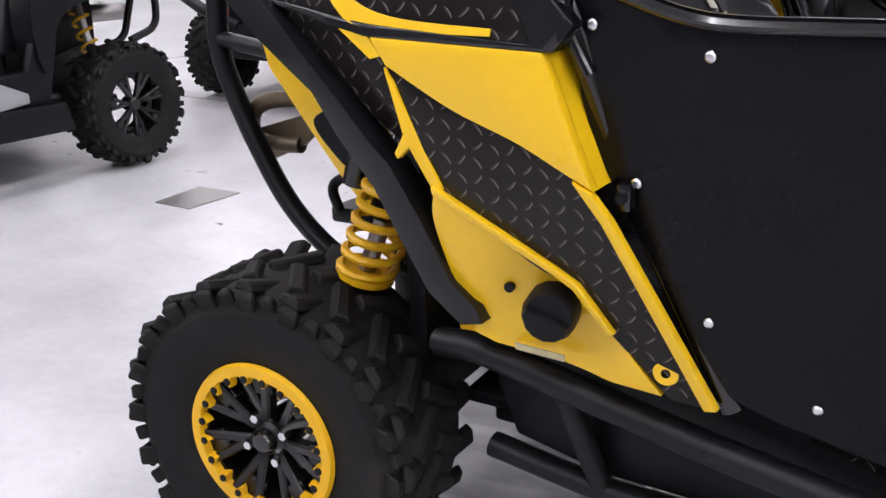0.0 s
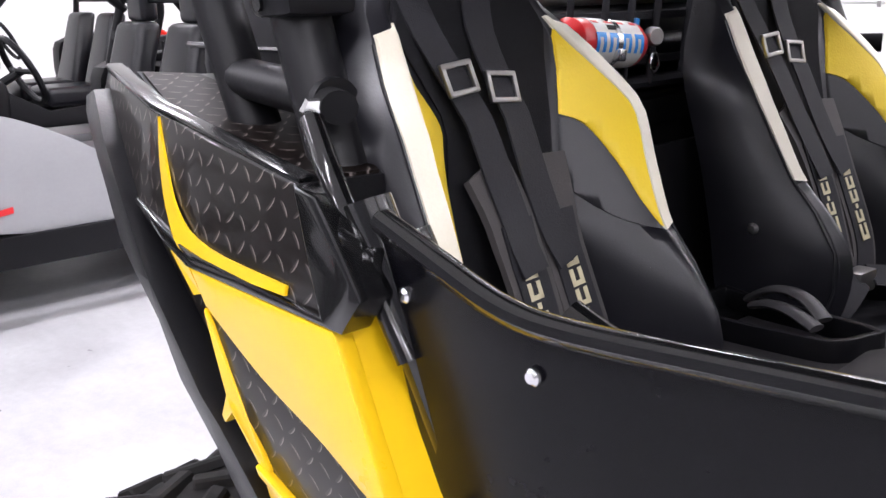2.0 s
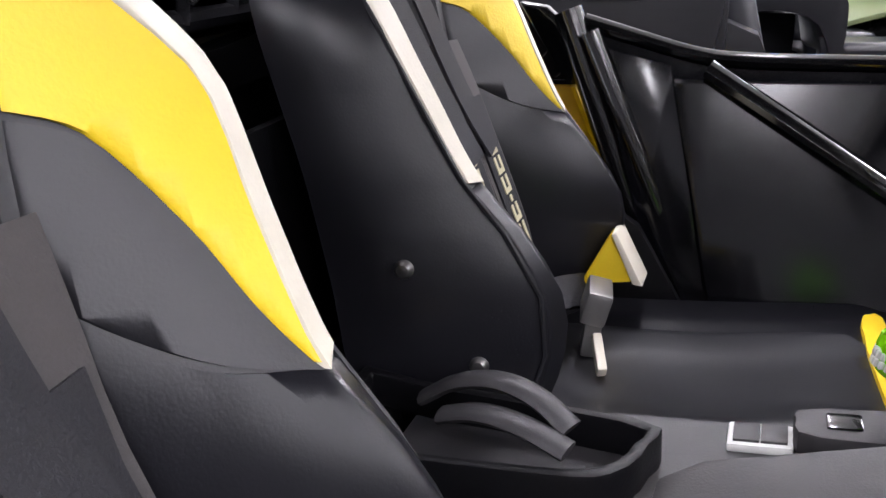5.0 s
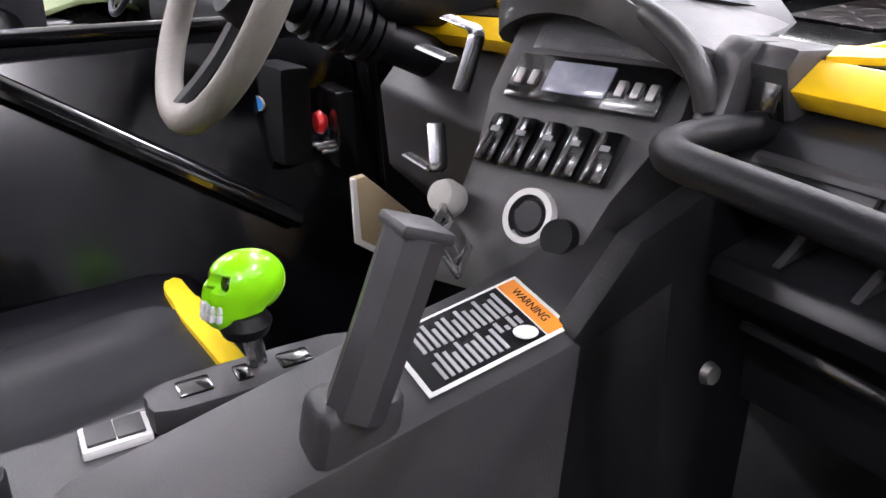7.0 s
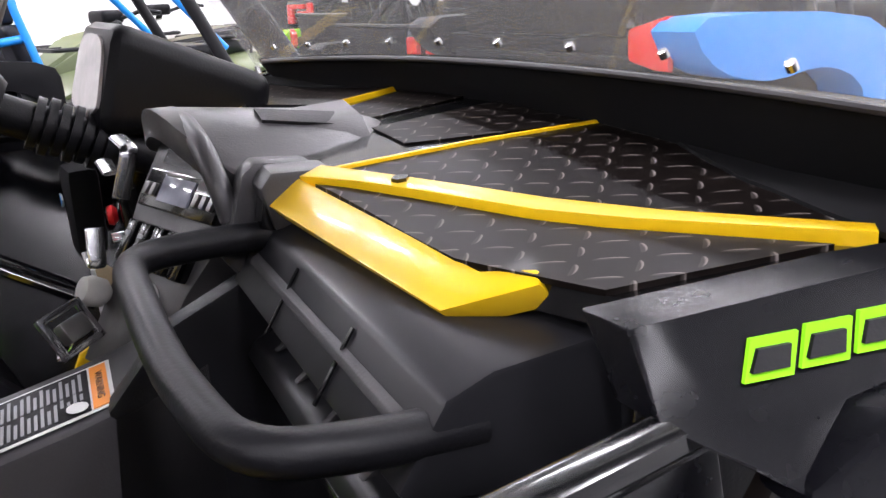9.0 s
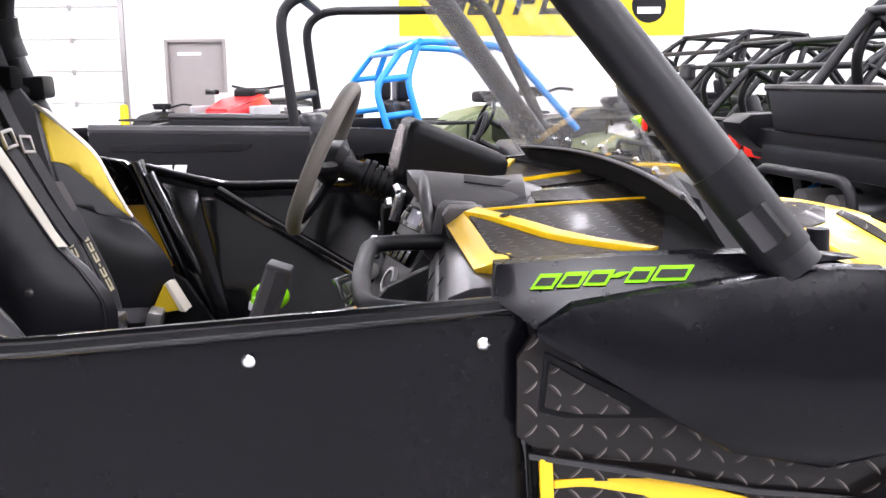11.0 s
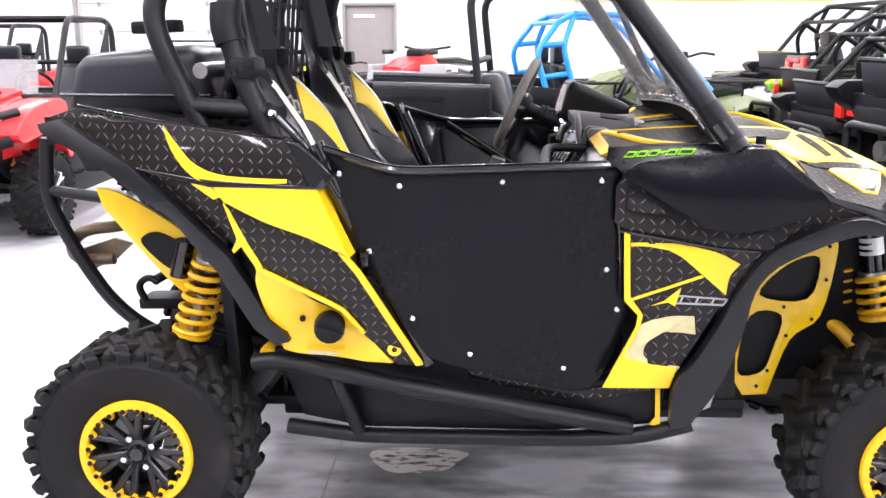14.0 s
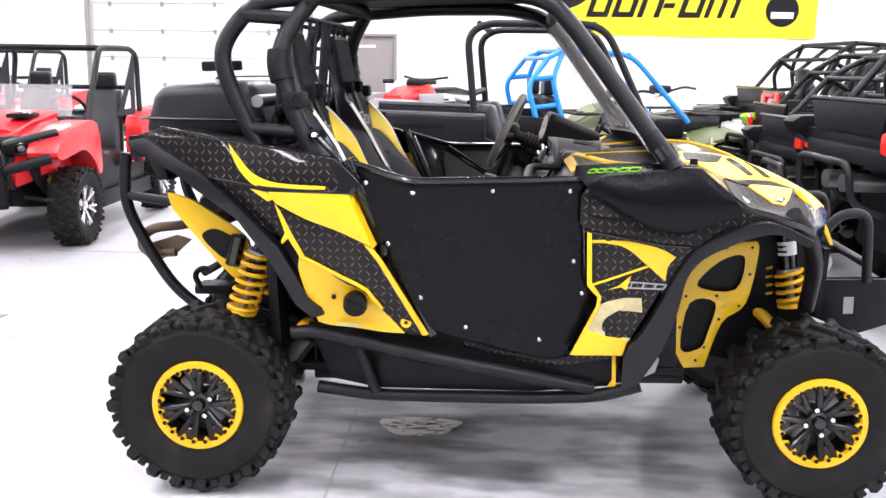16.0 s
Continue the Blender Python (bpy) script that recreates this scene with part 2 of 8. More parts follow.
def spread(p):
    """Squared near half, mirrored to the far half, meeting on the true middle line."""
    far = p[1] > CX
    q = Vector((p[0], 2 * CX - p[1] if far else p[1], p[2]))
    out = squared(q)
    w = max(0.0, min(1.0, (q.y - 0.62) / (CX - 0.62)))
    out.y += w * (MID - squared((q.x, CX, q.z)).y)
    if far:
        out = mirrored(out)
    return out


def link_mesh(name, bm, material, smooth=38):
    bmesh.ops.recalc_face_normals(bm, faces=bm.faces)
    me = bpy.data.meshes.new(name)
    bm.to_mesh(me)
    bm.free()
    me.materials.append(material)
    if smooth:
        me.polygons.foreach_set("use_smooth", [True] * len(me.polygons))
        me.set_sharp_from_angle(angle=radians(smooth))
    return me


def hang(ob, parent):
    ob.parent = parent
    if parent.name in WORLD_BUILT:
        ob.matrix_parent_inverse = parent.matrix_basis.inverted()
    return ob


def part(name, bm, material, parent, label="", at=None, smooth=38, true=False):
    slanted = parent is not None and not true and parent.name in SQUARED
    if slanted and at is None:
        turn = spread if name in ACROSS else squared
        for v in bm.vertices if isinstance(bm, bpy.types.Mesh) else bm.verts:
            v.co = turn(v.co)
    elif slanted:
        at = Matrix.Translation(squared(at.translation) - at.translation) @ at
    me = bm if isinstance(bm, bpy.types.Mesh) else link_mesh(name, bm, material, smooth)
    ob = new(name, me)
    if slanted and at is None:
        SQUARED.add(ob.name)
    if parent is not None:
        hang(ob, parent)
    if at is not None:
        ob.matrix_basis = at
    if label:
        ob["label"] = label
    return ob


def thing(name, m, label, category, group="", world_built=False):
    ob = new(name)
    ob.matrix_basis = m
    ob.empty_display_size = 0.2
    if world_built:
        WORLD_BUILT.add(ob.name)
        SQUARED.add(ob.name)
    return tagged(ob, label, category, group)


def merge(*bms):
    out = bms[0]
    for b in bms[1:]:
        me = bpy.data.meshes.new("tmp")
        b.to_mesh(me)
        b.free()
        out.from_mesh(me)
        bpy.data.meshes.remove(me)
    return out


def block(x0, x1, y0, y1, z0, z1, bevel=0.006, seg=2, taper=None):
    bm = bmesh.new()
    bmesh.ops.create_cube(bm, size=1)
    for v in bm.verts:
        v.co = ((x0 + x1) / 2 + v.co.x * (x1 - x0), (y0 + y1) / 2 + v.co.y * (y1 - y0), (z0 + z1) / 2 + v.co.z * (z1 - z0))
    if taper:
        for v in bm.verts:
            taper(v.co)
    if bevel:
        bmesh.ops.bevel(bm, geom=list(bm.edges), offset=bevel, segments=seg, affect="EDGES", profile=0.6)
    return bm


def moved(bm, m):
    bmesh.ops.transform(bm, matrix=m, verts=bm.verts)
    return bm


def rounded(pts, fillet=0.06, steps=5):
    pts = [Vector(p) for p in pts]
    out = [pts[0]]
    for a, b, c in zip(pts, pts[1:], pts[2:]):
        f1, f2 = min(fillet, (a - b).length * 0.48), min(fillet, (c - b).length * 0.48)
        p, q = b + (a - b).normalized() * f1, b + (c - b).normalized() * f2
        for k in range(steps + 1):
            t = k / steps
            out.append(p * (1 - t) ** 2 + b * 2 * t * (1 - t) + q * t * t)
    out.append(pts[-1])
    return out


def tube(pts, r, fillet=0.06, seg=12, closed=False, flat=1.0):
    path = rounded(pts, fillet) if fillet else [Vector(p) for p in pts]
    bm = bmesh.new()
    rings, side = [], None
    n = len(path)
    for i, p in enumerate(path):
        d = (path[(i + 1) % n] - path[i - 1]) if closed else (path[min(i + 1, n - 1)] - path[max(i - 1, 0)])
        d.normalize()
        if side is None:
            side = d.cross(Vector((0, 0, 1))) if abs(d.z) < 0.9 else d.cross(Vector((0, 1, 0)))
        side = (side - d * side.dot(d)).normalized()
        up = side.cross(d)
        rr = r[i] if isinstance(r, list) else r
        rings.append([bm.verts.new(p + side * math.cos(a) * rr + up * math.sin(a) * rr * flat) for a in (2 * math.pi * k / seg for k in range(seg))])
    for i in range(n if closed else n - 1):
        A, B = rings[i], rings[(i + 1) % n]
        for k in range(seg):
            bm.faces.new((A[k], A[(k + 1) % seg], B[(k + 1) % seg], B[k]))
    if not closed:
        bm.faces.new(rings[0][::-1])
        bm.faces.new(rings[-1])
    return bm


def lathe(profile, n=32, axis="y"):
    """profile: (radius, height along the axis), open or closed by radius 0."""
    bm = bmesh.new()
    rings = []
    for r, h in profile:
        ring = []
        for k in range(n):
            a = 2 * math.pi * k / n
            c, s = r * math.cos(a), r * math.sin(a)
            ring.append(bm.verts.new((c, h, s) if axis == "y" else (c, s, h) if axis == "z" else (h, c, s)))
        rings.append(ring)
    for A, B in zip(rings, rings[1:]):
        for k in range(n):
            bm.faces.new((A[k], A[(k + 1) % n], B[(k + 1) % n], B[k]))
    for ring, r in ((rings[0], profile[0][0]), (rings[-1], profile[-1][0])):
        if r < 1e-4:
            bmesh.ops.remove_doubles(bm, verts=ring, dist=1e-5)
    return bm


def smoothed(pts, steps=4, closed=True):
    """A Catmull-Rom line through 2D points; a point with a third value stays a sharp corner."""
    n, out = len(pts), []
    for i in range(n if closed else n - 1):
        p0, p1, p2, p3 = pts[i - 1] if (closed or i) else pts[i], pts[i], pts[(i + 1) % n], pts[(i + 2) % n] if (closed or i + 2 < n) else pts[(i + 1) % n]
        if len(p1) > 2:
            p0 = p1
        if len(p2) > 2:
            p3 = p2
        for k in range(steps):
            t = k / steps
            out.append(tuple(0.5 * (2 * b + (c - a) * t + (2 * a - 5 * b + 4 * c - d) * t * t + (3 * b - a - 3 * c + d) * t ** 3) for a, b, c, d in zip(p0[:2], p1[:2], p2[:2], p3[:2])))
    if not closed:
        out.append(tuple(pts[-1][:2]))
    return out


def skin(outline, place, back, grid=0.0, bevel=0.0, holes=()):
    """A panel cut from a surface: outline in two dimensions, place(u, v) gives its front and back(u, v) its back."""
    bm = bmesh.new()
    vs = [bm.verts.new((u, v, 0)) for u, v in outline]
    edges = [bm.edges.new((vs[i], vs[(i + 1) % len(vs)])) for i in range(len(vs))]
    for h in holes:
        hv = [bm.verts.new((u, v, 0)) for u, v in h]
        edges += [bm.edges.new((hv[i], hv[(i + 1) % len(hv)])) for i in range(len(hv))]
    if holes:
        bmesh.ops.triangle_fill(bm, edges=edges, use_beauty=True)
    else:
        bm.faces.new(vs)
    if grid:
        lo = [min(p[k] for p in outline) for k in (0, 1)]
        hi = [max(p[k] for p in outline) for k in (0, 1)]
        for k in (0, 1):
            c = lo[k] + grid * 0.5
            while c < hi[k]:
                co, no = [0, 0, 0], [0, 0, 0]
                co[k], no[k] = c, 1
                bmesh.ops.bisect_plane(bm, geom=list(bm.verts) + list(bm.edges) + list(bm.faces), plane_co=co, plane_no=no)
                c += grid
    front = list(bm.verts)
    faces = list(bm.faces)
    rim = [e for e in bm.edges if len(e.link_faces) == 1]
    made = bmesh.ops.duplicate(bm, geom=front + list(bm.edges) + faces)["vert_map"]
    for e in rim:
        a, b = e.verts
        bm.faces.new((a, b, made[b], made[a]))
    for v in front:
        w = made[v]
        u0, v0 = v.co.x, v.co.y
        v.co, w.co = place(u0, v0), back(u0, v0)
    bmesh.ops.recalc_face_normals(bm, faces=bm.faces)
    if bevel:
        sharp = [e for e in bm.edges if len(e.link_faces) == 2 and e.calc_face_angle(0) > 0.9]
        bmesh.ops.bevel(bm, geom=sharp, offset=bevel, segments=2, affect="EDGES", profile=0.6, clamp_overlap=True)
    return bm


def flipped(bm):
    """Mirrored to the buggy's other side."""
    for v in bm.verts:
        q = squared(v.co)
        v.co = unsquared(mirrored(q))
    bmesh.ops.reverse_faces(bm, faces=bm.faces)
    return bm


# ---------------------------------------------------------------- the room
# the room stands a little turned against the buggy, about the foot of the grey door
ROOM = pose(-1.21, 15.40, 0, 0, 0, -5.2) @ Matrix.Translation((2.695, -14.3, 0))


def roomed(ob):
    ob.matrix_basis = ROOM @ ob.matrix_basis
    return ob


def slab(name, x0, x1, y0, y1, z0, z1, material, label=""):
    ob = roomed(part(name, block(x0, x1, y0, y1, z0, z1, 0), material, None, smooth=0))
    return tagged(ob, label, kind="structure")


X0, X1, Y0, Y1 = -14.0, 13.0, -11.0, 14.3
floor = slab("floor", X0 - 0.3, X1 + 0.3, Y0 - 0.3, Y1 + 0.3, -0.2, 0.0, CONCRETE, "grey polished concrete showroom floor with stains")
slab("ceiling", X0 - 0.3, X1 + 0.3, Y0 - 0.3, Y1 + 0.3, CEIL, CEIL + 0.2, WALLPAINT)
slab("wall_west", X0 - 0.3, X0, Y0 - 0.3, Y1 + 0.3, 0, CEIL, WALLPAINT)
slab("wall_east", X1, X1 + 0.3, Y0 - 0.3, Y1 + 0.3, 0, CEIL, WALLPAINT)
# unseen wall, its dark grey chosen to cut fill and reflections on the near side
slab("wall_south", X0, X1, Y0 - 0.3, Y0, 0, CEIL, paint("fill_cutting_wall_grey", (0.22, 0.22, 0.24), 0.6, vary=0.05, scale=0.6))

# the far wall, with the openings of the garage door and the grey door
GX0, GX1, GZ = -8.50, -3.90, 3.6
DX0, DX1, DZ = -3.21, -2.18, 2.11
wall = bmesh.new()
for a in ((X0, GX0, 0, CEIL), (GX0, GX1, GZ, CEIL), (GX1, DX0, 0, CEIL), (DX0, DX1, DZ, CEIL), (DX1, X1, 0, CEIL)):
    wall = merge(wall, block(a[0], a[1], Y1, Y1 + 0.3, a[2], a[3], 0))
tagged(roomed(part("wall_north", wall, WALLPAINT, None, smooth=0)), "white painted showroom wall", kind="structure")

garage = part("door_1", block(GX0, GX1, Y1 + 0.12, Y1 + 0.16, 0, GZ, 0), WALLPAINT, None, smooth=0)
tagged(roomed(garage), "white sectional overhead garage door, closed", kind="structure")
k = 0
while k * 0.53 < GZ - 0.1:
    part("panel", block(GX0 + 0.04, GX1 - 0.04, Y1 + 0.08, Y1 + 0.12, k * 0.53 + 0.012, min(GZ, k * 0.53 + 0.52), 0.01), WALLPAINT, garage, smooth=0)
    for j in range(4):
        part("hinge", block(GX0 + 0.4 + j * 1.1, GX0 + 0.46 + j * 1.1, Y1 + 0.06, Y1 + 0.08, k * 0.53 + 0.47, k * 0.53 + 0.57, 0.004), STEEL, garage)
    k += 1
for x in (GX0 - 0.05, GX1 - 0.03):
    part("track", block(x, x + 0.08, Y1 - 0.06, Y1 + 0.0, 0, GZ + 0.1, 0.006), STEEL, garage)
grey = part("door_2", block(DX0 + 0.05, DX1 - 0.05, Y1 + 0.06, Y1 + 0.11, 0.01, DZ - 0.05, 0.004), DOORGREY, None)
tagged(roomed(grey), "grey painted steel door, closed", kind="structure")
for a in ((DX0, DX0 + 0.05, 0, DZ), (DX1 - 0.05, DX1, 0, DZ), (DX0 + 0.05, DX1 - 0.05, DZ - 0.05, DZ)):
    part("door_frame", block(a[0], a[1], Y1 - 0.02, Y1 + 0.13, a[2], a[3], 0.004), DOORGREY, grey)
part("door_handle", tube([(DX0 + 0.12, Y1 + 0.06, 1.0), (DX0 + 0.12, Y1 + 0.0, 1.0), (DX0 + 0.25, Y1 + 0.0, 1.0)], 0.012, 0.02), STEEL, grey)
part("notice", block(DX0 + 0.2, DX0 + 0.6, Y1 + 0.045, Y1 + 0.058, 1.84, 1.9, 0.002), WHITE, grey)

post = part("bollard", lathe([(0, 1.05), (0.05, 1.04), (0.07, 1.0), (0.07, 0), (0, 0)], 20, "z"), BANNER, None, at=pose(-3.83, 13.9, 0))
tagged(roomed(post), "yellow painted steel bollard beside the garage door", "bollard")

# the yellow banner, with dark slanted bars for its lettering and a round mark
bx0, bx1, bz0, bz1 = 0.75, 5.58, 2.13, 3.35


def on_banner(u, v):
    return Vector((u, Y1 - 0.03 + 0.015 * math.sin(u * 3.1) * (bz1 - v), v))


def banner_lift(d):
    return lambda u, v: on_banner(u, v) - Vector((0, d, 0))


ban = part("banner", skin([(bx0, bz0), (bx1, bz0 - 0.03), (bx1, bz1), (bx0, bz1)], on_banner, banner_lift(-0.006), 0.25), BANNER, None)
tagged(roomed(ban), "yellow cloth banner with dark lettering shapes on the wall", "banner")
# slanted dark shapes with yellow hollows, as wide as the lettering
x = 1.42
for w, h, lift, hollow in ((0.40, 0.44, 0, 1), (0.40, 0.44, 0, 1), (0.40, 0.44, 0, 2), (0.20, 0.09, 0.17, 0), (0.40, 0.44, 0, 1), (0.56, 0.44, 0, 3)):
    z0 = 2.46 + lift

    def slanted(u0, u1, v0, v1):
        return [(x + u + v * 0.32, z0 + v) for u, v in ((u0, v0), (u1, v0), (u1, v1), (u0, v1))]
    bar = part("lettering_shape", skin(slanted(0, w, 0, h), banner_lift(0.008), banner_lift(0.004), 0.3), BLACK_PLASTIC, ban)
    for a, b, c, d in {0: (), 1: ((0.10, w - 0.10, 0.10, h - 0.10),), 2: ((0.10, w - 0.10, -0.002, h - 0.12),), 3: ((0.09, w / 2 - 0.045, -0.002, h - 0.12), (w / 2 + 0.045, w - 0.09, -0.002, h - 0.12))}[hollow]:
        part("hollow", skin(slanted(a, b, c, d), banner_lift(0.011), banner_lift(0.0085), 0.3), BANNER, bar)
    x += w + 0.07
mark = part("round_mark", lathe([(0, -0.006), (0.29, -0.006), (0.29, 0), (0, 0)], 40), BLACK_PLASTIC, ban, at=Matrix.Translation((4.97, Y1 - 0.035, 2.60)))
part("mark_bar", block(-0.20, 0.20, -0.012, -0.007, -0.14, -0.03, 0.002), WHITE, mark)

# floor: drain cover, joints and marks
drain = part("drain_cover", skin([(-2.085, 1.97), (-1.875, 1.963), (-1.845, 2.29), (-2.09, 2.28)], lambda u, v: Vector((u, v, 0.005)), lambda u, v: Vector((u, v, 0.001))), STEEL, None)
tagged(drain, "square dull metal cover set in the floor", "floor cover")
for a in ((0.44, 0.444, -9, 14), (-5.4, -5.385, -9, 14), (6.2, 6.212, -9, 14)):
    tagged(part("joint", block(a[0], a[1], a[2], a[3], 0.0005, 0.0025, 0), paint("joint_filler", (0.30, 0.29, 0.29), 0.7), None, smooth=0), kind="structure")
tagged(part("joint", block(X0, X1, 4.2, 4.215, 0.0006, 0.0026, 0), bpy.data.materials["joint_filler"], None, smooth=0), kind="structure")
random.seed(5)
chips = bmesh.new()
for k in range(70):
    x, y, s = random.uniform(-4, 3), random.uniform(-1.5, 4), random.uniform(0.004, 0.02)
    bm = bmesh.new()
    vs = [bm.verts.new((x + s * random.uniform(0.5, 1.6) * math.cos(a), y + s * random.uniform(0.4, 1) * math.sin(a), 0.0012)) for a in (i * 0.9 for i in range(7))]
    bm.faces.new(vs)
    chips = merge(chips, bm)
tagged(part("floor_scuffs", chips, paint("dark_scuff", (0.12, 0.10, 0.09), 0.8), None, smooth=0), "small dark chips and scuffs on the concrete", "scuffs", kind="stuff")
PX, PY = 0.745, 0.73
# worn white patch and soft grey blotches under the buggy
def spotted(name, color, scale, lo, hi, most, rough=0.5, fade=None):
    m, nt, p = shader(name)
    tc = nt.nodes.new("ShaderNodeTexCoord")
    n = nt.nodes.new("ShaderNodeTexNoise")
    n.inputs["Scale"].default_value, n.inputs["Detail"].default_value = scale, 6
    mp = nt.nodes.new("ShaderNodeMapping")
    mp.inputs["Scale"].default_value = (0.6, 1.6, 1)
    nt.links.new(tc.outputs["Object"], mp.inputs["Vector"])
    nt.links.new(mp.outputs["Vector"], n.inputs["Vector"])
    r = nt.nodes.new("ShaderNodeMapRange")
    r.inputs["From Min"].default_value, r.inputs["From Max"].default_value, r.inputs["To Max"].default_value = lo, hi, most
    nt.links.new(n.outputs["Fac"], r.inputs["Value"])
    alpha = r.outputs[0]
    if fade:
        # thins out towards the rim of the sheet
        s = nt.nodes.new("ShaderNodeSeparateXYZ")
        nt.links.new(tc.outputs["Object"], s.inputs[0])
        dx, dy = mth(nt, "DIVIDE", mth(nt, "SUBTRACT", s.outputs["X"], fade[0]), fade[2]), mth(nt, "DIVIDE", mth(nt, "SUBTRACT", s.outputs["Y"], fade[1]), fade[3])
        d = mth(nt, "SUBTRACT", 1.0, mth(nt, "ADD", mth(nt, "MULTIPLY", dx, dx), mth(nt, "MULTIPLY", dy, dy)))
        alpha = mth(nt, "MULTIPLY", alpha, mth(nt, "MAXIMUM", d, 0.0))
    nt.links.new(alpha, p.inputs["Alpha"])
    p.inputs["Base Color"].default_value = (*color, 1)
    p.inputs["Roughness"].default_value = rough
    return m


patch = skin(smoothed([(PX - 0.15, PY - 0.04), (PX - 0.08, PY - 0.10), (PX + 0.08, PY - 0.08), (PX + 0.14, PY + 0.0), (PX + 0.16, PY + 0.07), (PX - 0.04, PY + 0.10), (PX - 0.18, PY + 0.06)]), lambda u, v: Vector((u, v, 0.0045)), lambda u, v: Vector((u, v, 0.002)))
tagged(part("paint_patch", patch, spotted("chipped_white_floor_paint", (0.80, 0.75, 0.71), 22, 0.36, 0.44, 0.95, 0.3), None), "chipped pale paint patch on the floor", "paint patch")
rust = skin(smoothed([(PX - 0.16, PY - 0.02), (PX + 0.02, PY - 0.06), (PX + 0.20, PY - 0.02), (PX + 0.06, PY + 0.06), (PX - 0.10, PY + 0.05)]), lambda u, v: Vector((u, v, 0.0065)), lambda u, v: Vector((u, v, 0.005)))
tagged(part("rust_stain", rust, spotted("rust_speckle", (0.30, 0.13, 0.05), 30, 0.55, 0.66, 0.6), None), "brown rust speckles on the pale paint", "stain")
blotch_sheet = skin(smoothed([(-0.5, -0.1), (0.6, -0.35), (1.8, -0.3), (2.5, 0.2), (2.4, 1.2), (1.2, 1.5), (0.0, 1.4), (-0.6, 0.8)]), lambda u, v: Vector((u, v, 0.0028)), lambda u, v: Vector((u, v, 0.001)))
tagged(part("floor_blotches", blotch_sheet, spotted("soft_grey_blotches", (0.16, 0.155, 0.15), 3.4, 0.40, 0.72, 0.6, 0.5, (1.0, 0.55, 1.35, 0.8)), None), "soft grey blotches on the concrete under the buggy", "stain", kind="stuff")

# ceiling lamps in rows
lamp = thing("ceiling_light", pose(0, 0, CEIL), "long white fluorescent ceiling light, switched on", "ceiling light", "rows of ceiling lights")
part("housing", block(-0.16, 0.16, -1.2, 1.2, -0.10, -0.02, 0.01), WHITE, lamp)
part("diffuser", block(-0.14, 0.14, -1.17, 1.17, -0.13, -0.095, 0.015), LAMPGLOW, lamp, "glowing white diffuser")
part("rod", tube([(0, -0.9, -0.05), (0, -0.9, 0.32)], 0.008, 0), STEEL, lamp)
part("rod", tube([(0, 0.9, -0.05), (0, 0.9, 0.32)], 0.008, 0), STEEL, lamp)
spots = [(x, y) for x in (-9.5, -6.0, -2.6, 0.8, 4.2, 7.6, 11.0) for y in (-6.0, -1.6, 2.8, 7.2, 11.6)]
for i, (x, y) in enumerate(spots):
    c = lamp if i == 0 else copy_thing(lamp, pose(x, y, CEIL - 0.3))
    if i == 0:
        lamp.matrix_basis = pose(x, y, CEIL - 0.3)
    light = bpy.data.lights.new("lamp_light", "AREA")
    light.shape, light.size, light.size_y, light.energy, light.color = "RECTANGLE", 0.28, 2.3, 68, (0.985, 0.95, 1.085)
    o = new("lamp_light", light)
    o.matrix_basis = pose(x, y, CEIL - 0.45)


# ---------------------------------------------------------------- wheels
def lug_rows(R, w):
    # sign, place across, length, width, radius, skew, step, tilt
    return ((1, w * 0.33, 0.105, 0.036, R * 0.955, 32, 0.0, 0), (-1, w * 0.62, 0.105, 0.036, R * 0.955, -32, 0.5, 0),
            (1, 0.036, 0.085, 0.046, R * 0.932, -14, 0.45, 16), (-1, w - 0.04, 0.085, 0.046, R * 0.932, 14, 0.05, -16),
            (1, -0.004, 0.050, 0.036, R * 0.870, 10, 0.45, 66), (1, 0.002, 0.038, 0.028, R * 0.885, -8, 0.95, 62))


def lug_block(ln, wd, k):
    h = 0.016 * k
    return block(-wd * k / 2, wd * k / 2, -ln * k / 2, ln * k / 2, -h * 0.7, h * 0.5, 0.004, 1, lambda c: setattr(c, "x", c.x * (0.70 if c.z > 0 else 1.15)))


def lug_at(row, i, lugs, rnd):
    sgn, y, ln, wd, r, skew, da, tilt = row
    a = 2 * math.pi * (i + da) / lugs + rnd.uniform(-0.008, 0.008)
    return Matrix.Rotation(-a, 4, "Y") @ Matrix.Translation((0, y, r)) @ Matrix.Rotation(radians(-tilt), 4, "X") @ Matrix.Rotation(radians(skew), 4, "Z")


def tyre_mesh(R, width, rin, lugs=18, seed=1, with_lugs=True):
    w = width
    k = R / 0.34
    prof = [(rin, 0.014), (rin + 0.02 * k, 0.002), (R * 0.70, -0.012), (R * 0.80, -0.014), (R * 0.88, 0.0), (R * 0.925, 0.024), (R * 0.94, w * 0.45), (R * 0.925, w - 0.03), (R * 0.88, w + 0.0), (R * 0.78, w + 0.012), (R * 0.66, w), (rin, w - 0.03)]
    bm = lathe(prof, 64)
    rnd = random.Random(seed)
    for i in range(lugs if with_lugs else 0):
        for row in lug_rows(R, w):
            bm = merge(bm, moved(lug_block(row[2], row[3], k), lug_at(row, i, lugs, rnd)))
    return link_mesh("tyre", bm, RUBBER, 30)


